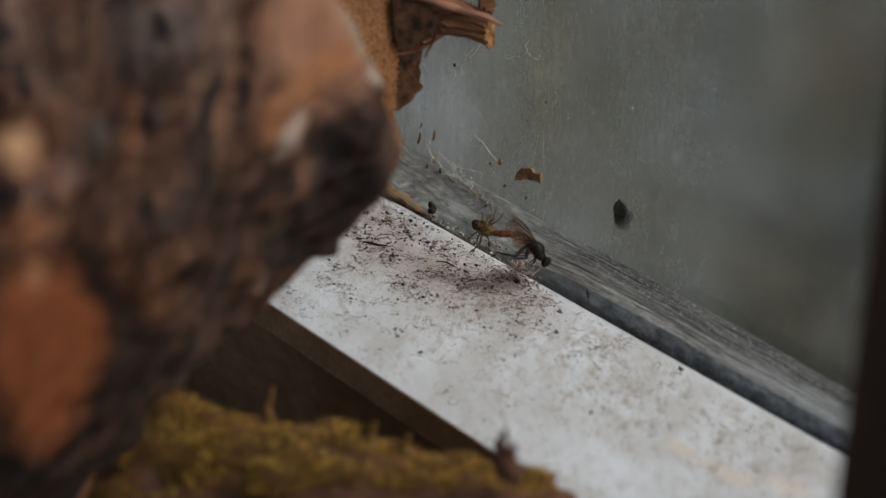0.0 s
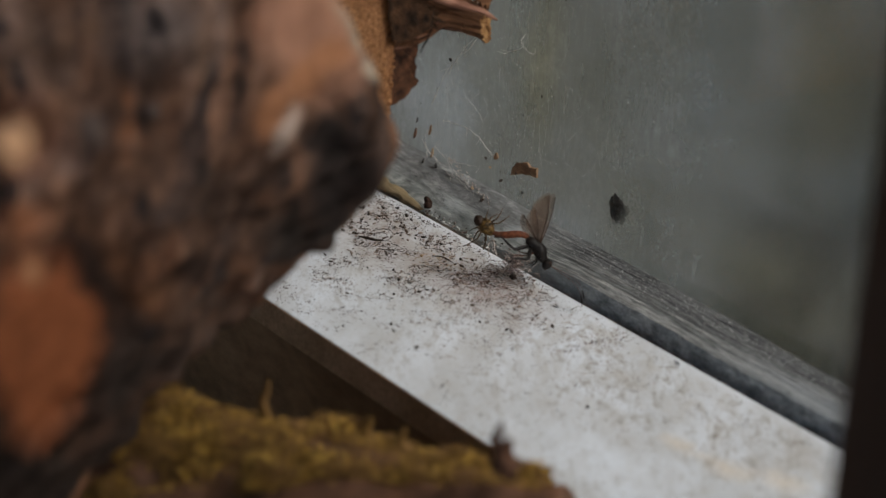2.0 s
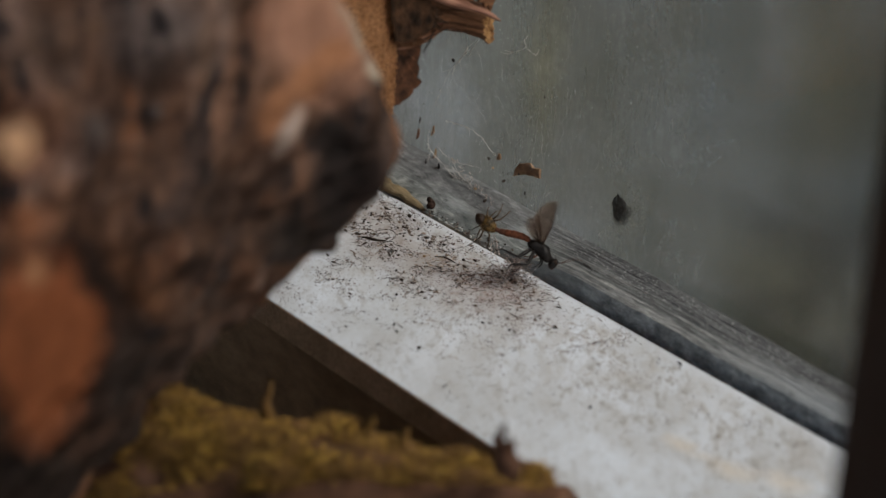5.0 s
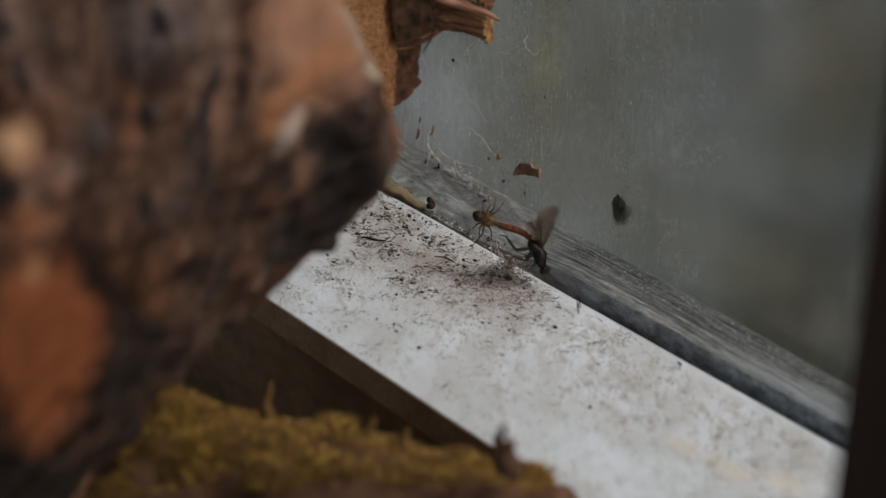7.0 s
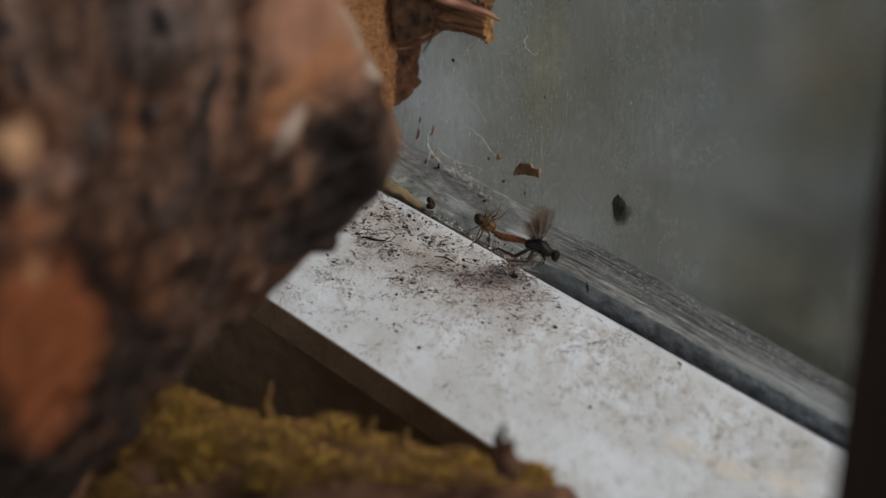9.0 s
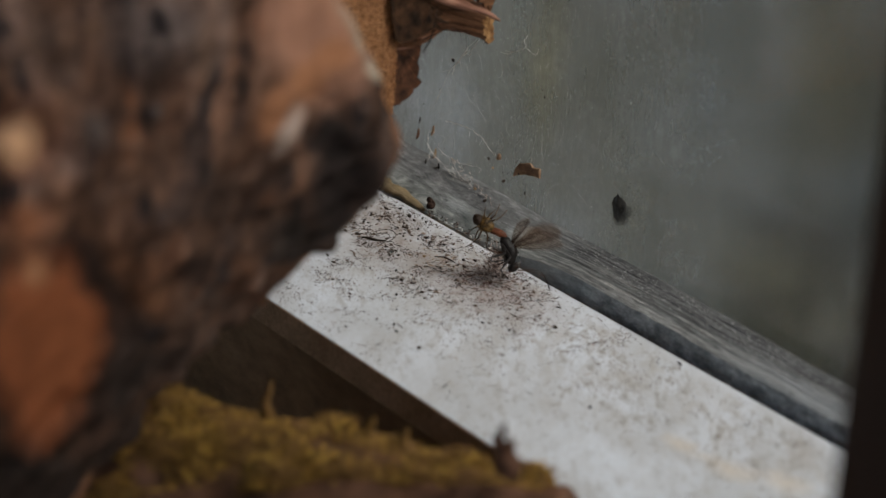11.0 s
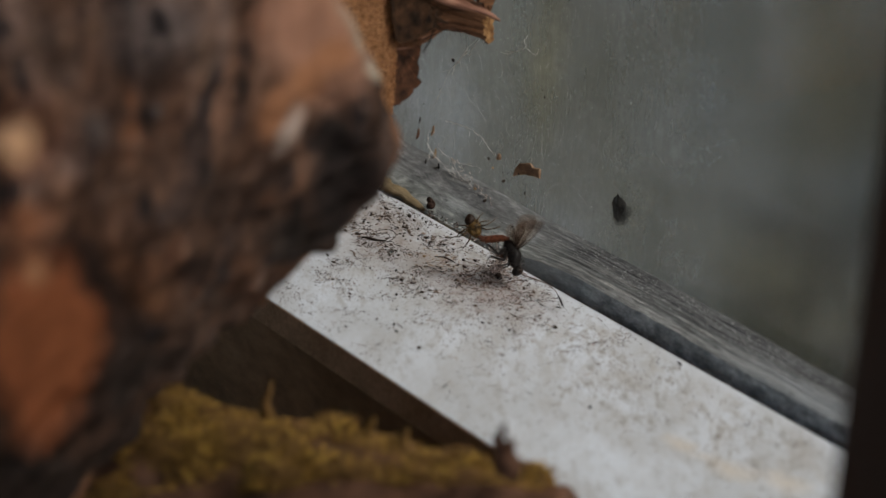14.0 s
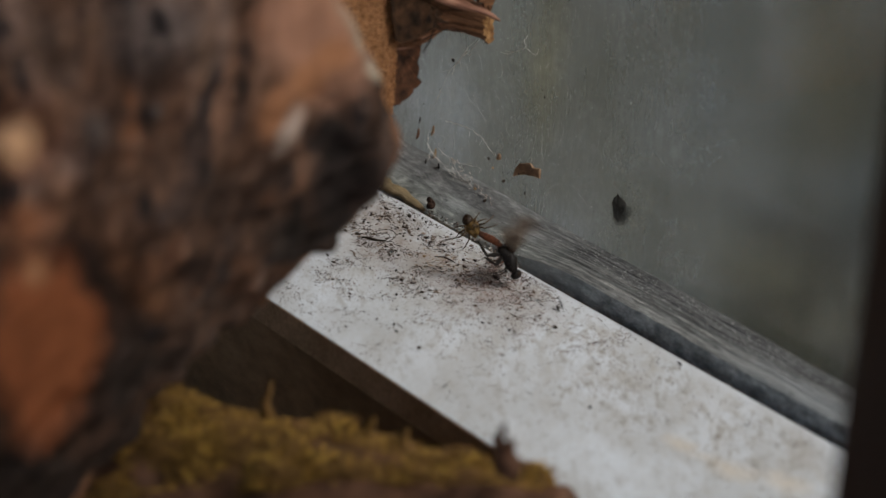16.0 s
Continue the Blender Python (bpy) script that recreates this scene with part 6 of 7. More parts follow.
    walk(segments[1], [
        (0, along(-1.68, -0.44, 29.24)), (0.5, along(-1.73, -0.64, 38.4)), (0.9, along(-1.69, -0.7, 42.85)),
        (1, along(-1.79, -0.56, 33.86)), (1.2, along(-1.86, -0.62, 35.37)), (1.5, along(-1.9, -0.59, 33.96)),
        (1.8, along(-1.93, -0.57, 31.67)), (2, along(-1.71, -0.58, 37.45)), (2.5, along(-1.76, -0.6, 36.58)),
        (3, along(-1.46, -0.73, 51.86)), (3.5, along(-1.65, -0.68, 45.23)), (4, along(-1.59, -0.63, 44.58)),
        (4.2, along(-1.8, -0.53, 32.3)), (4.7, along(-1.75, -0.48, 30.52)), (5.2, along(-1.85, -0.19, 11.65)),
        (5.7, along(-1.73, -0.57, 37.63)), (6.3, along(-1.73, -0.48, 31.65)), (6.5, along(-1.76, -0.37, 24.05)),
        (7, along(-1.98, -0.43, 24.89)), (7.3, along(-1.96, -0.32, 18.13)), (7.5, along(-2.11, -0.59, 30.96)),
        (8, along(-1.42, -0.06, 3.98)), (8.5, along(-1.83, -0.23, 13.08)), (8.9, along(-1.92, -0.14, 7.22)),
        (9, along(-1.89, -0.2, 11.03)), (9.2, along(-1.77, -0.48, 30.03)), (9.7, along(-1.72, -0.28, 17.72)),
        (10.2, along(-1.5, -0.31, 22.19)), (10.7, along(-1.2, -0.23, 21.63)), (11.3, along(-0.65, -0.21, 36.37)),
        (11.5, along(-0.98, -0.11, 12.56)), (11.9, along(-0.98, -0.01, 0.71)), (12, along(-1.04, 0.15, -16.42)),
        (12.2, along(-0.88, 0.1, -12.46)), (12.5, along(-1.09, 0.03, -3.59)), (12.8, along(-1.69, -0.58, 37.27)),
        (13, along(-1.17, -0.45, 39.57)), (13.5, along(-0.84, -0.28, 36.32)), (14, along(-1.13, -0.59, 55.17)),
        (14.3, along(-0.99, -0.17, 18.83)), (14.5, along(-0.86, 0.15, -20.04)), (15, along(-1.23, -0.33, 29.61)),
        (15.3, along(-1.07, -0.07, 6.47)), (15.5, along(-0.9, 0.04, -5.1)), (15.6, along(-0.97, 0.02, -2.28)),
        (16, along(-1.32, -0.21, 18.13)),
    ])
    walk(segments[2], [
        (0, along(-2.58, -1.1, 42.45)), (0.5, along(-2.64, -1.57, 51.47)), (0.9, along(-2.52, -1.73, 56.97)),
        (1, along(-2.73, -1.38, 47.32)), (1.2, along(-2.84, -1.52, 48.43)), (1.5, along(-2.89, -1.47, 47.85)),
        (1.8, along(-2.98, -1.4, 43.62)), (2, along(-2.55, -1.46, 52.4)), (2.5, along(-2.66, -1.48, 50.69)),
        (3, along(-2.03, -1.8, 68.81)), (3.5, along(-2.35, -1.7, 62.59)), (4, along(-2.26, -1.59, 63.08)),
        (4.2, along(-2.76, -1.33, 45.37)), (4.7, along(-2.68, -1.2, 44.19)), (5.2, along(-2.97, -0.49, 17.41)),
        (5.7, along(-2.55, -1.45, 54.58)), (6.3, along(-2.62, -1.23, 46.83)), (6.5, along(-2.74, -0.95, 35.69)),
        (7, along(-3.06, -1.1, 37.93)), (7.3, along(-3.12, -0.8, 26.42)), (7.5, along(-3.24, -1.48, 43.88)),
        (8, along(-2.3, -0.12, 4.28)), (8.5, along(-2.99, -0.55, 16.36)), (8.9, along(-3.13, -0.31, 8.28)),
        (9, along(-3.07, -0.47, 14.08)), (9.2, along(-2.73, -1.2, 42.4)), (9.7, along(-2.76, -0.69, 24.55)),
        (10.2, along(-2.37, -0.75, 30.92)), (10.7, along(-1.89, -0.58, 31.45)), (11.3, along(-0.96, -0.52, 53.13)),
        (11.5, along(-1.57, -0.28, 19.52)), (11.9, along(-1.59, -0.01, 0.08)), (12, along(-1.65, 0.39, -25.77)),
        (12.2, along(-1.4, 0.25, -19.28)), (12.5, along(-1.77, 0.09, -6.01)), (12.8, along(-2.54, -1.45, 51.32)),
        (13, along(-1.77, -1.1, 52.78)), (13.5, along(-1.27, -0.7, 50.1)), (14, along(-1.53, -1.48, 73.33)),
        (14.3, along(-1.59, -0.42, 25.99)), (14.5, along(-1.35, 0.39, -29.8)), (15, along(-1.9, -0.83, 41.59)),
        (15.3, along(-1.74, -0.15, 8.45)), (15.5, along(-1.45, 0.11, -8.99)), (15.6, along(-1.57, 0.05, -4.92)),
        (16, along(-2.09, -0.54, 27.34)),
    ])
    walk(segments[3], [
        (0, along(-3.38, -1.94, 48.65)), (0.5, along(-3.44, -2.68, 55.38)), (0.9, along(-3.24, -2.95, 61.16)),
        (1, along(-3.56, -2.39, 52.36)), (1.2, along(-3.71, -2.61, 52.77)), (1.5, along(-3.76, -2.55, 53.32)),
        (1.8, along(-3.94, -2.41, 47.65)), (2, along(-3.28, -2.53, 58.08)), (2.5, along(-3.45, -2.56, 55.75)),
        (3, along(-2.45, -3.1, 73.89)), (3.5, along(-2.91, -2.96, 68.79)), (4, along(-2.76, -2.8, 70.37)),
        (4.2, along(-3.62, -2.3, 50.41)), (4.7, along(-3.5, -2.11, 50.49)), (5.2, along(-4.04, -0.86, 20.73)),
        (5.7, along(-3.22, -2.57, 62.28)), (6.3, along(-3.39, -2.18, 54.65)), (6.5, along(-3.63, -1.68, 41.94)),
        (7, along(-4.03, -1.99, 46)), (7.3, along(-4.21, -1.4, 30.44)), (7.5, along(-4.26, -2.58, 49.14)),
        (8, along(-3.15, -0.18, 2.33)), (8.5, along(-4.11, -0.87, 14.99)), (8.9, along(-4.3, -0.46, 5.93)),
        (9, along(-4.2, -0.75, 13.2)), (9.2, along(-3.6, -2.09, 47.31)), (9.7, along(-3.74, -1.17, 26.55)),
        (10.2, along(-3.2, -1.29, 33.86)), (10.7, along(-2.53, -1.02, 36.14)), (11.3, along(-1.21, -0.93, 61.07)),
        (11.5, along(-2.12, -0.5, 24.45)), (11.9, along(-2.18, -0.01, -1.56)), (12, along(-2.21, 0.7, -32.64)),
        (12.2, along(-1.9, 0.45, -24)), (12.5, along(-2.41, 0.17, -8.25)), (12.8, along(-3.29, -2.5, 56.2)),
        (13, along(-2.31, -1.87, 56.67)), (13.5, along(-1.64, -1.2, 54.92)), (14, along(-1.78, -2.56, 78.77)),
        (14.3, along(-2.15, -0.72, 28.02)), (14.5, along(-1.81, 0.68, -35.18)), (15, along(-2.51, -1.43, 46.19)),
        (15.3, along(-2.38, -0.25, 8.11)), (15.5, along(-1.98, 0.21, -13.07)), (15.6, along(-2.15, 0.12, -8.44)),
        (16, along(-2.8, -0.96, 32.85)),
    ])
    walk(segments[4], [
        (0, along(-4.16, -2.84, 48.62)), (0.5, along(-4.22, -3.76, 51.3)), (0.9, along(-3.93, -4.15, 57.16)),
        (1, along(-4.38, -3.43, 50.16)), (1.2, along(-4.56, -3.7, 49.5)), (1.5, along(-4.61, -3.68, 51.63)),
        (1.8, along(-4.89, -3.41, 44.44)), (2, along(-3.98, -3.65, 56.25)), (2.5, along(-4.21, -3.66, 53.26)),
        (3, along(-2.85, -4.42, 70.63)), (3.5, along(-3.43, -4.29, 67)), (4, along(-3.22, -4.11, 69.93)),
        (4.2, along(-4.46, -3.3, 48.41)), (4.7, along(-4.29, -3.09, 50.38)), (5.2, along(-5.09, -1.27, 21.32)),
        (5.7, along(-3.84, -3.8, 62.95)), (6.3, along(-4.1, -3.24, 56.31)), (6.5, along(-4.5, -2.49, 43.06)),
        (7, along(-4.94, -3, 49.38)), (7.3, along(-5.28, -2.03, 30.04)), (7.5, along(-5.25, -3.72, 47.61)),
        (8, along(-3.98, -0.18, -1.98)), (8.5, along(-5.18, -1.1, 8.22)), (8.9, along(-5.43, -0.52, -0.29)),
        (9, along(-5.31, -0.97, 7.92)), (9.2, along(-4.45, -3, 45.48)), (9.7, along(-4.71, -1.63, 23.46)),
        (10.2, along(-4.01, -1.81, 30.96)), (10.7, along(-3.16, -1.48, 35.73)), (11.3, along(-1.45, -1.38, 62.19)),
        (11.5, along(-2.66, -0.77, 27.02)), (11.9, along(-2.76, 0.02, -4.18)), (12, along(-2.75, 1.08, -36.74)),
        (12.2, along(-2.39, 0.68, -26.29)), (12.5, along(-3.05, 0.27, -10.14)), (12.8, along(-4.02, -3.56, 53.4)),
        (13, along(-2.82, -2.62, 52.49)), (13.5, along(-2.02, -1.72, 52.16)), (14, along(-2.02, -3.67, 75.85)),
        (14.3, along(-2.71, -1, 24.67)), (14.5, along(-2.26, 1.01, -36.1)), (15, along(-3.11, -2.04, 44.02)),
        (15.3, along(-3.01, -0.33, 5.27)), (15.5, along(-2.5, 0.35, -17.09)), (15.6, along(-2.71, 0.22, -12.71)),
        (16, along(-3.5, -1.43, 34.49)),
    ])
    walk(segments[5], [
        (0, along(-4.98, -3.69, 42.56)), (0.5, along(-5.07, -4.61, 36.68)), (0.9, along(-4.71, -5.11, 41.95)),
        (1, along(-5.26, -4.34, 40.07)), (1.2, along(-5.49, -4.6, 37.2)), (1.5, along(-5.53, -4.7, 42.42)),
        (1.8, along(-5.89, -4.24, 32.87)), (2, along(-4.77, -4.66, 46.42)), (2.5, along(-5.06, -4.62, 42.3)),
        (3, along(-3.38, -5.54, 56.56)), (3.5, along(-4.05, -5.51, 56.7)), (4, along(-3.76, -5.37, 62.11)),
        (4.2, along(-5.37, -4.18, 38.87)), (4.7, along(-5.14, -4.02, 44.03)), (5.2, along(-6.15, -1.66, 19.18)),
        (5.7, along(-4.51, -5, 57.21)), (6.3, along(-4.85, -4.3, 52.45)), (6.5, along(-5.39, -3.28, 39.28)),
        (7, along(-5.84, -4.05, 48.57)), (7.3, along(-6.38, -2.62, 25.22)), (7.5, along(-6.31, -4.74, 39.03)),
        (8, along(-4.81, -0.11, -8.51)), (8.5, along(-6.22, -1.14, -4.94)), (8.9, along(-6.53, -0.43, -10.54)),
        (9, along(-6.4, -1.03, -2.04)), (9.2, along(-5.36, -3.81, 36.54)), (9.7, along(-5.7, -1.98, 14.96)),
        (10.2, along(-4.85, -2.24, 21.72)), (10.7, along(-3.81, -1.91, 30.24)), (11.3, along(-1.7, -1.82, 57.2)),
        (11.5, along(-3.21, -1.05, 27.17)), (11.9, along(-3.33, 0.08, -7.63)), (12, along(-3.28, 1.49, -38.11)),
        (12.2, along(-2.88, 0.92, -26.12)), (12.5, along(-3.69, 0.4, -11.55)), (12.8, along(-4.83, -4.47, 41.79)),
        (13, along(-3.39, -3.21, 37.37)), (13.5, along(-2.42, -2.16, 40.72)), (14, along(-2.37, -4.65, 62.65)),
        (14.3, along(-3.28, -1.21, 15.54)), (14.5, along(-2.72, 1.33, -32.69)), (15, along(-3.75, -2.58, 34.6)),
        (15.3, along(-3.64, -0.36, 0.01)), (15.5, along(-3.01, 0.52, -20.81)), (15.6, along(-3.27, 0.37, -17.49)),
        (16, along(-4.21, -1.9, 32.37)),
    ])
    walk(segments[6], [
        (0, along(-5.91, -4.39, 30.04)), (0.5, along(-6.08, -5.05, 8.31)), (0.9, along(-5.68, -5.62, 10.81)),
        (1, along(-6.3, -4.97, 20.85)), (1.2, along(-6.58, -5.14, 14.03)), (1.5, along(-6.62, -5.44, 24.54)),
        (1.8, along(-7.03, -4.72, 11.83)), (2, along(-5.72, -5.39, 26.92)), (2.5, along(-6.07, -5.27, 21.12)),
        (3, along(-4.17, -6.27, 25.34)), (3.5, along(-4.91, -6.43, 34.97)), (4, along(-4.5, -6.41, 44.83)),
        (4.2, along(-6.42, -4.8, 20.83)), (4.7, along(-6.1, -4.77, 30.93)), (5.2, along(-7.27, -2.01, 14.53)),
        (5.7, along(-5.34, -6.03, 44.05)), (6.3, along(-5.69, -5.24, 42.67)), (6.5, along(-6.36, -3.96, 30.59)),
        (7, along(-6.8, -5.05, 43.65)), (7.3, along(-7.55, -3.07, 16.22)), (7.5, along(-7.54, -5.49, 22.67)),
        (8, along(-5.64, 0.08, -16.66)), (8.5, along(-7.22, -0.89, -23.48)), (8.9, along(-7.59, -0.1, -23.87)),
        (9, along(-7.5, -0.86, -15.83)), (9.2, along(-6.39, -4.38, 19.84)), (9.7, along(-6.75, -2.14, 1.51)),
        (10.2, along(-5.75, -2.47, 6.3)), (10.7, along(-4.52, -2.25, 19.77)), (11.3, along(-2.01, -2.21, 45.3)),
        (11.5, along(-3.77, -1.32, 25.04)), (11.9, along(-3.93, 0.18, -11.6)), (12, along(-3.82, 1.91, -36.9)),
        (12.2, along(-3.39, 1.16, -23.63)), (12.5, along(-4.35, 0.54, -12.42)), (12.8, along(-5.81, -5.07, 19.34)),
        (13, along(-4.07, -3.51, 7.57)), (13.5, along(-2.91, -2.45, 18.79)), (14, along(-2.95, -5.34, 32.77)),
        (14.3, along(-3.88, -1.3, 1)), (14.5, along(-3.21, 1.6, -25.09)), (15, along(-4.47, -2.94, 17.28)),
        (15.3, along(-4.29, -0.32, -7.17)), (15.5, along(-3.52, 0.74, -24.04)), (15.6, along(-3.83, 0.58, -22.42)),
        (16, along(-4.95, -2.33, 26.65)),
    ])
    walk(hind_legs[0], [
        (0, hip_a(-109.95, -23.1)), (0.5, hip_a(-112.06, -21.62)), (0.9, hip_a(-107.4, -0)), (1, hip_a(-112.2, -0)),
        (1.2, hip_a(-111.57, -0)), (1.5, hip_a(-97.31, -19.71)), (1.8, hip_a(-120.71, -0)), (2, hip_a(-134.77, -25.39)),
        (2.5, hip_a(-106.53, -17.83)), (3, hip_a(-83.75, -47.37)), (3.5, hip_a(-75.54, -0)), (4, hip_a(-111.88, -30.18)),
        (4.2, hip_a(-121.98, -22.29)), (4.7, hip_a(-124.69, -0)), (5.2, hip_a(-128.63, -32.05)),
        (5.7, hip_a(-107.54, -20.7)), (6.3, hip_a(-106.97, -0)), (6.5, hip_a(-142.58, -9.37)), (7, hip_a(-133.35, -29.61)),
        (7.3, hip_a(-141.41, -0)), (7.5, hip_a(-100.17, -0)), (8, hip_a(-130.05, -33.4)), (8.5, hip_a(-145.97, -0)),
        (8.9, hip_a(-152.32, -0)), (9, hip_a(-148.93, -0)), (9.2, hip_a(-119.81, -0)), (9.7, hip_a(-128.93, -24.29)),
        (10.2, hip_a(-116.28, -33.34)), (10.7, hip_a(-94.31, -55)), (11.3, hip_a(-19.21, -55)), (11.5, hip_a(-23.57, -55)),
        (11.9, hip_a(-40.5, -55)), (12, hip_a(-42.26, -55)), (12.2, hip_a(-80.3, -55)), (12.5, hip_a(-118.5, -16.29)),
        (12.8, hip_a(-128.31, -7.31)), (13, hip_a(-88.08, -49.33)), (13.5, hip_a(-86.59, -49.49)), (14, hip_a(-107.3, -55)),
        (14.3, hip_a(-79.15, -55)), (14.5, hip_a(-74.19, -55)), (15, hip_a(-81.71, -55)), (15.3, hip_a(-89.62, -55)),
        (15.5, hip_a(-86.34, -49.07)), (15.6, hip_a(-93.26, -49.61)), (16, hip_a(-139.91, -37.68)),
    ])
    walk(hind_legs[1], [
        (0, hip_b(-90.37, -46.89)), (0.5, hip_b(-96.68, -46.09)), (0.9, hip_b(-90.6, -0)), (1, hip_b(-99.4, -0)),
        (1.2, hip_b(-102.86, -11.34)), (1.5, hip_b(-95.93, -33.07)), (1.8, hip_b(-97.12, -0)), (2, hip_b(-86.63, -46.56)),
        (2.5, hip_b(-84.78, -24.51)), (3, hip_b(-56.76, -44.05)), (3.5, hip_b(-69.75, -42.86)), (4, hip_b(-82.02, -0)),
        (4.2, hip_b(-100.99, -0)), (4.7, hip_b(-93.37, -0)), (5.2, hip_b(-100.76, -37.62)), (5.7, hip_b(-76.75, -0)),
        (6.3, hip_b(-85.11, -0)), (6.5, hip_b(-117.42, -0)), (7, hip_b(-89.51, -48.69)), (7.3, hip_b(-114.58, -21.44)),
        (7.5, hip_b(-84.41, -34.5)), (8, hip_b(-104.74, -37.21)), (8.5, hip_b(-111.42, -37.94)),
        (8.9, hip_b(-119.84, -36.56)), (9, hip_b(-120.97, -34.42)), (9.2, hip_b(-89.26, -36.16)),
        (9.7, hip_b(-100.03, -37.85)), (10.2, hip_b(-83.75, -42.39)), (10.7, hip_b(-52.84, -51.47)),
        (11.3, hip_b(7.76, -31.02)), (11.5, hip_b(1.94, -45.04)), (11.9, hip_b(1.53, -45.22)), (12, hip_b(-1.16, -42.53)),
        (12.2, hip_b(-4.92, -49.53)), (12.5, hip_b(-75.49, -55)), (12.8, hip_b(-94.03, -0)), (13, hip_b(-12.68, -44.46)),
        (13.5, hip_b(-58.12, -55)), (14, hip_b(-79.02, -55)), (14.3, hip_b(-42.13, -55)), (14.5, hip_b(-34.73, -55)),
        (15, hip_b(-90.3, -37.03)), (15.3, hip_b(-81.5, -55)), (15.5, hip_b(-78.68, -55)), (15.6, hip_b(-82.6, -55)),
        (16, hip_b(-105.73, -55)),
    ])
    walk(antennae[0], [
        (0, brow(4.61, -42.38)), (0.5, brow(6.41, -40.3)), (0.9, brow(2.69, -41.88)), (1, brow(-12.73, -39.89)),
        (1.2, brow(-2.12, -42.18)), (1.5, brow(11.37, -41.67)), (1.8, brow(3.92, -54.09)), (2, brow(5.7, -48.34)),
        (2.5, brow(-4.74, -45.85)), (3, brow(14.77, -54.89)), (3.5, brow(10.93, -38.22)), (4, brow(19.23, -41.59)),
        (4.2, brow(7.86, -56.96)), (4.7, brow(24.42, -58.92)), (5.2, brow(36.89, -67.59)), (5.7, brow(20.15, -59.65)),
        (6.3, brow(22.05, -56.55)), (6.5, brow(19.13, -52.62)), (7, brow(14.15, -48.37)), (7.3, brow(4.67, -64.76)),
        (7.5, brow(8.72, -55.88)), (8, brow(-13.64, -49.42)), (8.5, brow(-36.76, -55.87)), (8.9, brow(-42.2, -65.69)),
        (9, brow(-31.51, -50.69)), (9.2, brow(5.52, -48.73)), (9.7, brow(-15.22, -54.21)), (10.2, brow(3.2, -57.71)),
        (10.7, brow(20.98, -59.94)), (11.3, brow(54.98, -55.33)), (11.5, brow(44.66, -42.07)), (11.9, brow(42.27, -56.75)),
        (12, brow(6.76, -68)), (12.2, brow(40.85, -58.87)), (12.5, brow(18.67, -68)), (12.8, brow(27.48, -34.4)),
        (13, brow(7.02, -43.08)), (13.5, brow(14.21, -56.26)), (14, brow(32.6, -43.89)), (14.3, brow(-24.33, -68)),
        (14.5, brow(-28.27, -64.11)), (15, brow(11.28, -47.82)), (15.3, brow(8.47, -66.5)), (15.5, brow(8.52, -66.55)),
        (15.6, brow(11.71, -66.95)), (16, brow(21.85, -40.19)),
    ])
    walk(antennae[1], [
        (0, brow(0.61, -42.38)), (0.5, brow(4.81, -40.3)), (0.9, brow(-5.22, -41.88)), (1, brow(-20.56, -39.89)),
        (1.2, brow(-7.24, -42.18)), (1.5, brow(11.12, -41.67)), (1.8, brow(1.57, -54.09)), (2, brow(-0.47, -48.34)),
        (2.5, brow(-9.01, -45.85)), (3, brow(13.37, -54.89)), (3.5, brow(3.03, -38.22)), (4, brow(18.89, -41.59)),
        (4.2, brow(7.21, -56.96)), (4.7, brow(16.43, -58.92)), (5.2, brow(35.94, -67.59)), (5.7, brow(15.26, -59.65)),
        (6.3, brow(18.38, -56.55)), (6.5, brow(18.67, -52.62)), (7, brow(8.43, -48.37)), (7.3, brow(-3.05, -64.76)),
        (7.5, brow(3.93, -55.88)), (8, brow(47.34, -49.42)), (8.5, brow(17.25, -55.87)), (8.9, brow(-44.22, -65.69)),
        (9, brow(-32.11, -50.69)), (9.2, brow(5.13, -48.73)), (9.7, brow(-23.15, -54.21)), (10.2, brow(1.88, -57.71)),
        (10.7, brow(16.61, -59.94)), (11.3, brow(50.78, -55.33)), (11.5, brow(43.91, -42.07)), (11.9, brow(39.03, -56.75)),
        (12, brow(1.54, -68)), (12.2, brow(32.99, -58.87)), (12.5, brow(13.36, -68)), (12.8, brow(27.16, -34.4)),
        (13, brow(6.33, -43.08)), (13.5, brow(6.22, -56.26)), (14, brow(31.7, -43.89)), (14.3, brow(-25.59, -68)),
        (14.5, brow(-33.23, -64.11)), (15, brow(5.72, -47.82)), (15.3, brow(8.04, -66.5)), (15.5, brow(7.97, -66.55)),
        (15.6, brow(9.77, -66.95)), (16, brow(13.88, -40.19)),
    ])
    walk(pellet, [
        (0, on_sill(-32.53, -3.78, 0)), (1, on_sill(-31.82, -4.61, 1.41)), (2, on_sill(-31.88, -4.25, -2.79)),
        (4, on_sill(-30.69, -5.93, -5.37)), (6.5, on_sill(-30.63, -5.95, 6.06)), (7, on_sill(-32.41, -5.98, 8.37)),
        (7.5, on_sill(-30.71, -6.81, -4.87)), (8, on_sill(-33.61, -2.75, -9.06)), (8.5, on_sill(-34.69, -3.47, 3.59)),
        (9, on_sill(-32.87, -4.09, 9.56)), (11.5, on_sill(-34.6, -6.6, 0.57)), (12, on_sill(-34.9, -6.9, -9.92)),
        (12.5, on_sill(-34.8, -6.6, -1.98)), (13, on_sill(-33.18, -6.78, 9.64)), (13.5, on_sill(-34.86, -6.58, 3.34)),
        (14, on_sill(-34.08, -7.17, -9.17)), (14.5, on_sill(-35.4, -6.9, -4.64)), (15, on_sill(-33.88, -7.47, 8.51)),
        (15.5, on_sill(-33.23, -6.89, 5.84)), (16, on_sill(-34.11, -7.91, -7.68)),
    ])
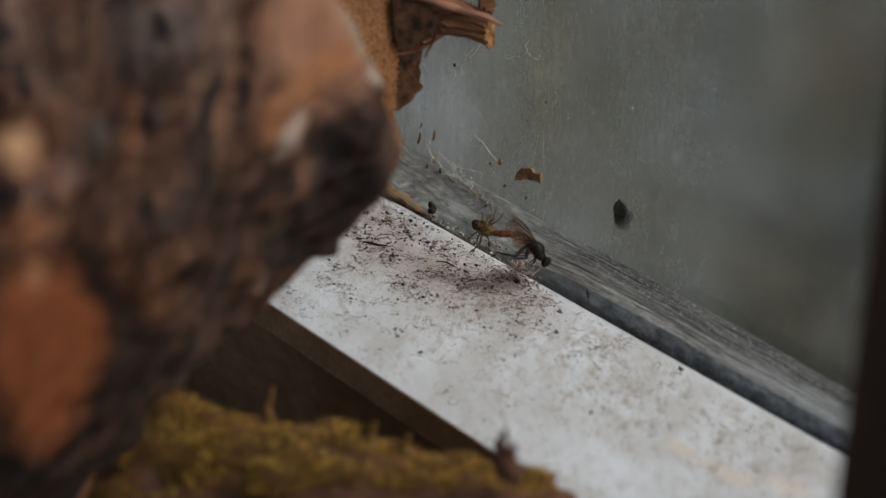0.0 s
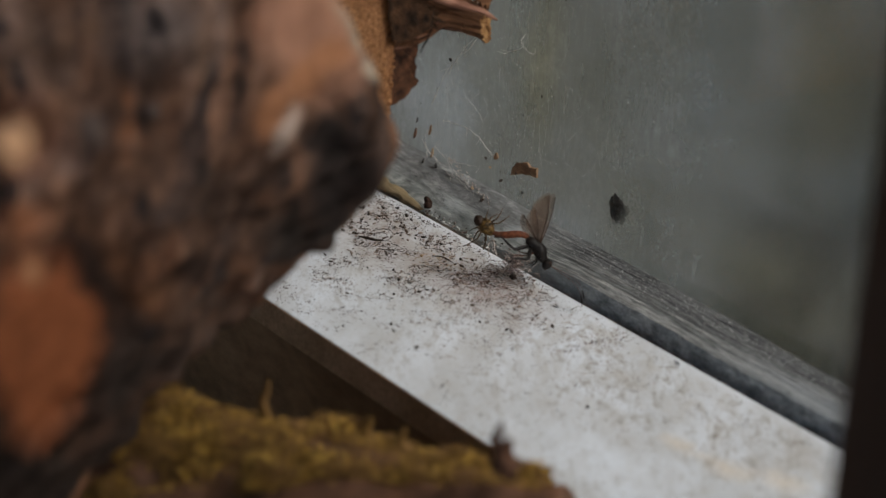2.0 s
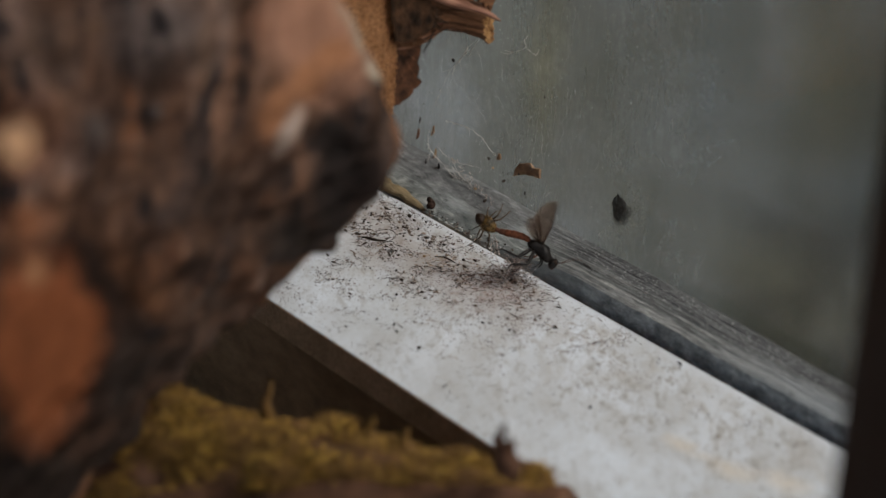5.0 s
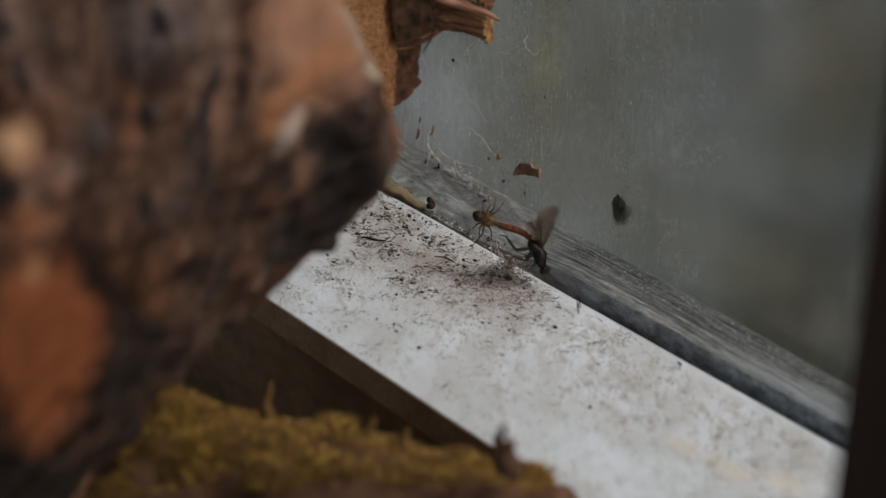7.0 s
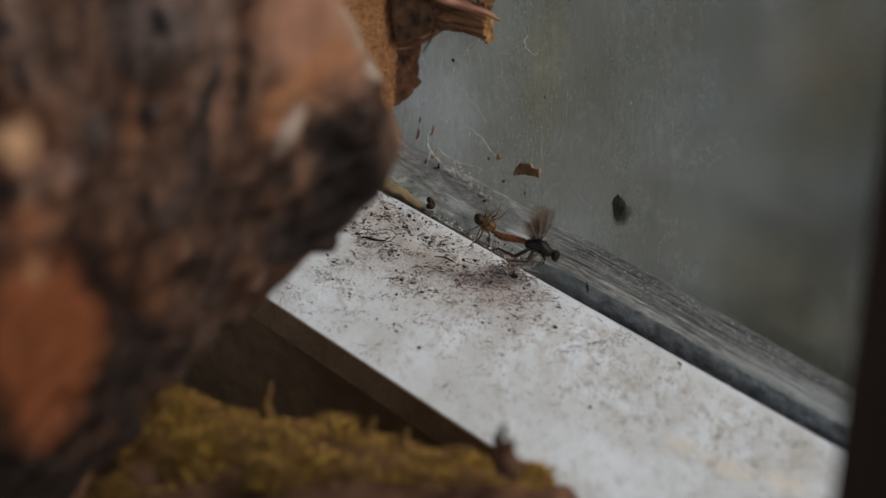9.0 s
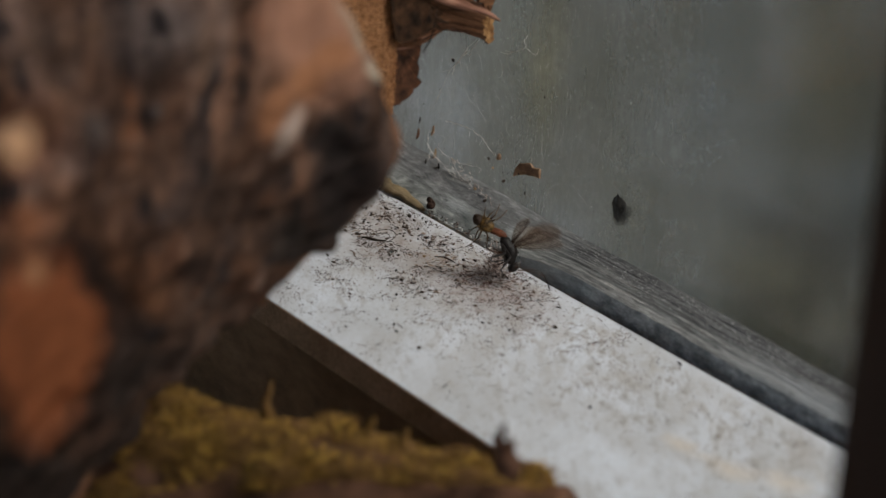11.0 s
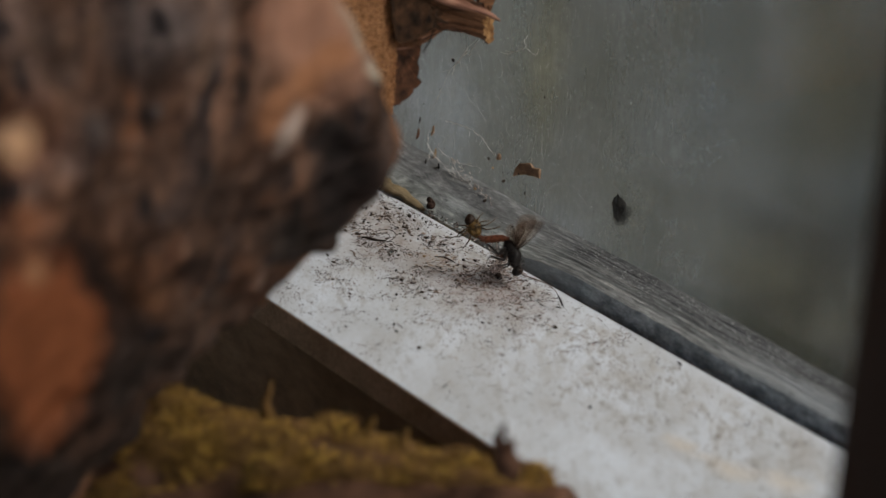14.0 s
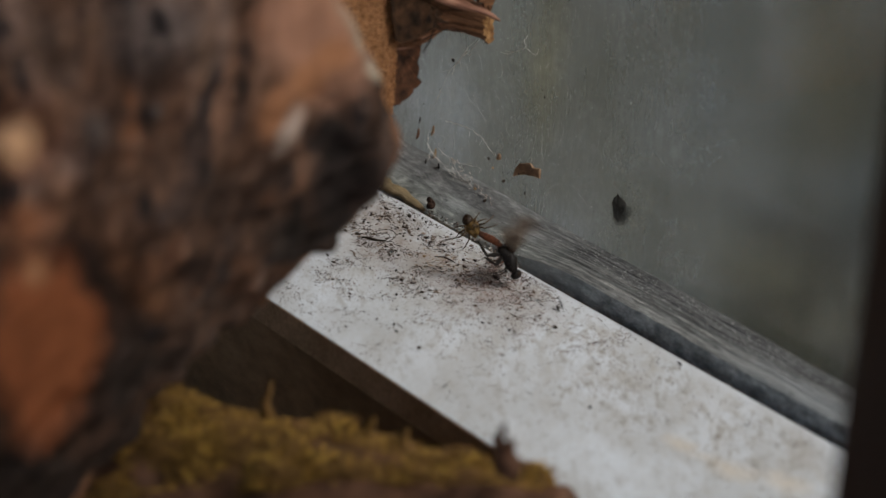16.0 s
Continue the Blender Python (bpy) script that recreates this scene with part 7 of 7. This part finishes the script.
    walk(clump, [
        (0, on_sill(-34.03, -2.78, 0)), (1, on_sill(-33.32, -3.61, 0.85)), (2, on_sill(-33.38, -3.25, -1.68)),
        (4, on_sill(-32.19, -4.93, -3.22)), (6.5, on_sill(-32.13, -4.95, 3.63)), (7, on_sill(-33.91, -4.98, 5.02)),
        (7.5, on_sill(-32.21, -5.81, -2.92)), (8, on_sill(-35.11, -1.75, -5.43)), (8.5, on_sill(-36.19, -2.47, 2.15)),
        (9, on_sill(-34.37, -3.09, 5.74)), (11.5, on_sill(-36.4, -7.2, 0.34)), (12, on_sill(-36.6, -7.2, -5.95)),
        (12.5, on_sill(-36.6, -7.0, -1.19)), (13, on_sill(-35.6, -6.9, 5.78)), (13.5, on_sill(-36.4, -6.8, 2)),
        (14, on_sill(-35.58, -6.17, -5.5)), (14.5, on_sill(-37.2, -6.3, -2.78)), (15, on_sill(-35.38, -6.47, 5.11)),
        (15.5, on_sill(-36.2, -7.2, 3.51)), (16, on_sill(-35.61, -6.91, -4.61)),
    ])
    held = [
        (0, 181, -47), (0.5, 126, 0), (0.9, 126, 0), (1, 137, -21), (1.2, 149, -23), (1.5, 173, -31), (1.8, 131, 0),
        (2, 128, 0), (2.5, 136, -20), (3, 140, -39), (3.5, 140, 0), (4, 131, 0), (4.2, 170, -40), (4.7, 129, -14),
        (5.2, 142, -40), (5.7, 143, -28), (6.3, 161, -41), (6.5, 146, -48), (7, 146, -30), (7.3, 131, -35), (7.5, 235, -44),
        (8, 126, -48), (8.5, 103, -48), (8.9, 128, -37), (9, 111, -48), (9.2, 133, -25), (9.7, 135, -46), (10.2, 117, -43),
        (10.7, 100, -37), (11.3, 96, 0), (11.5, 86, -48), (11.9, 45, -26), (12, 71, -48), (12.2, 56, -2), (12.5, 29, -48),
        (12.8, 125, 0), (13, 135, -46), (13.5, 31, -48), (14, 146, -44), (14.3, 46, -48), (14.5, 17, -48), (15, 94, -48),
        (15.3, 28, -48), (15.5, 18, -38), (15.6, 118, -32), (16, 133, -35),
    ]
    near = wing_beat(held, (0.0, 0.9, 2.0, 4.05, 12.8), (), 9)
    far = wing_beat(held, (0.0, 0.9, 2.0, 4.05, 12.0, 12.8, 15.5), ((12.0, 154), (15.5, 150)), 10)
    for k, (wing, off, roll, lift) in enumerate(zip(wings, (0, 6, 22, 44), (8, -30, 12, -30), (0.0004, -0.0004, 0.0004, -0.0004))):
        walk(wing, [(t, pose(0.0021 - 0.0007 * (k > 1), 0.0010, lift, roll, b, a + off)) for t, a, b in (far if k % 2 else near)])


motions()
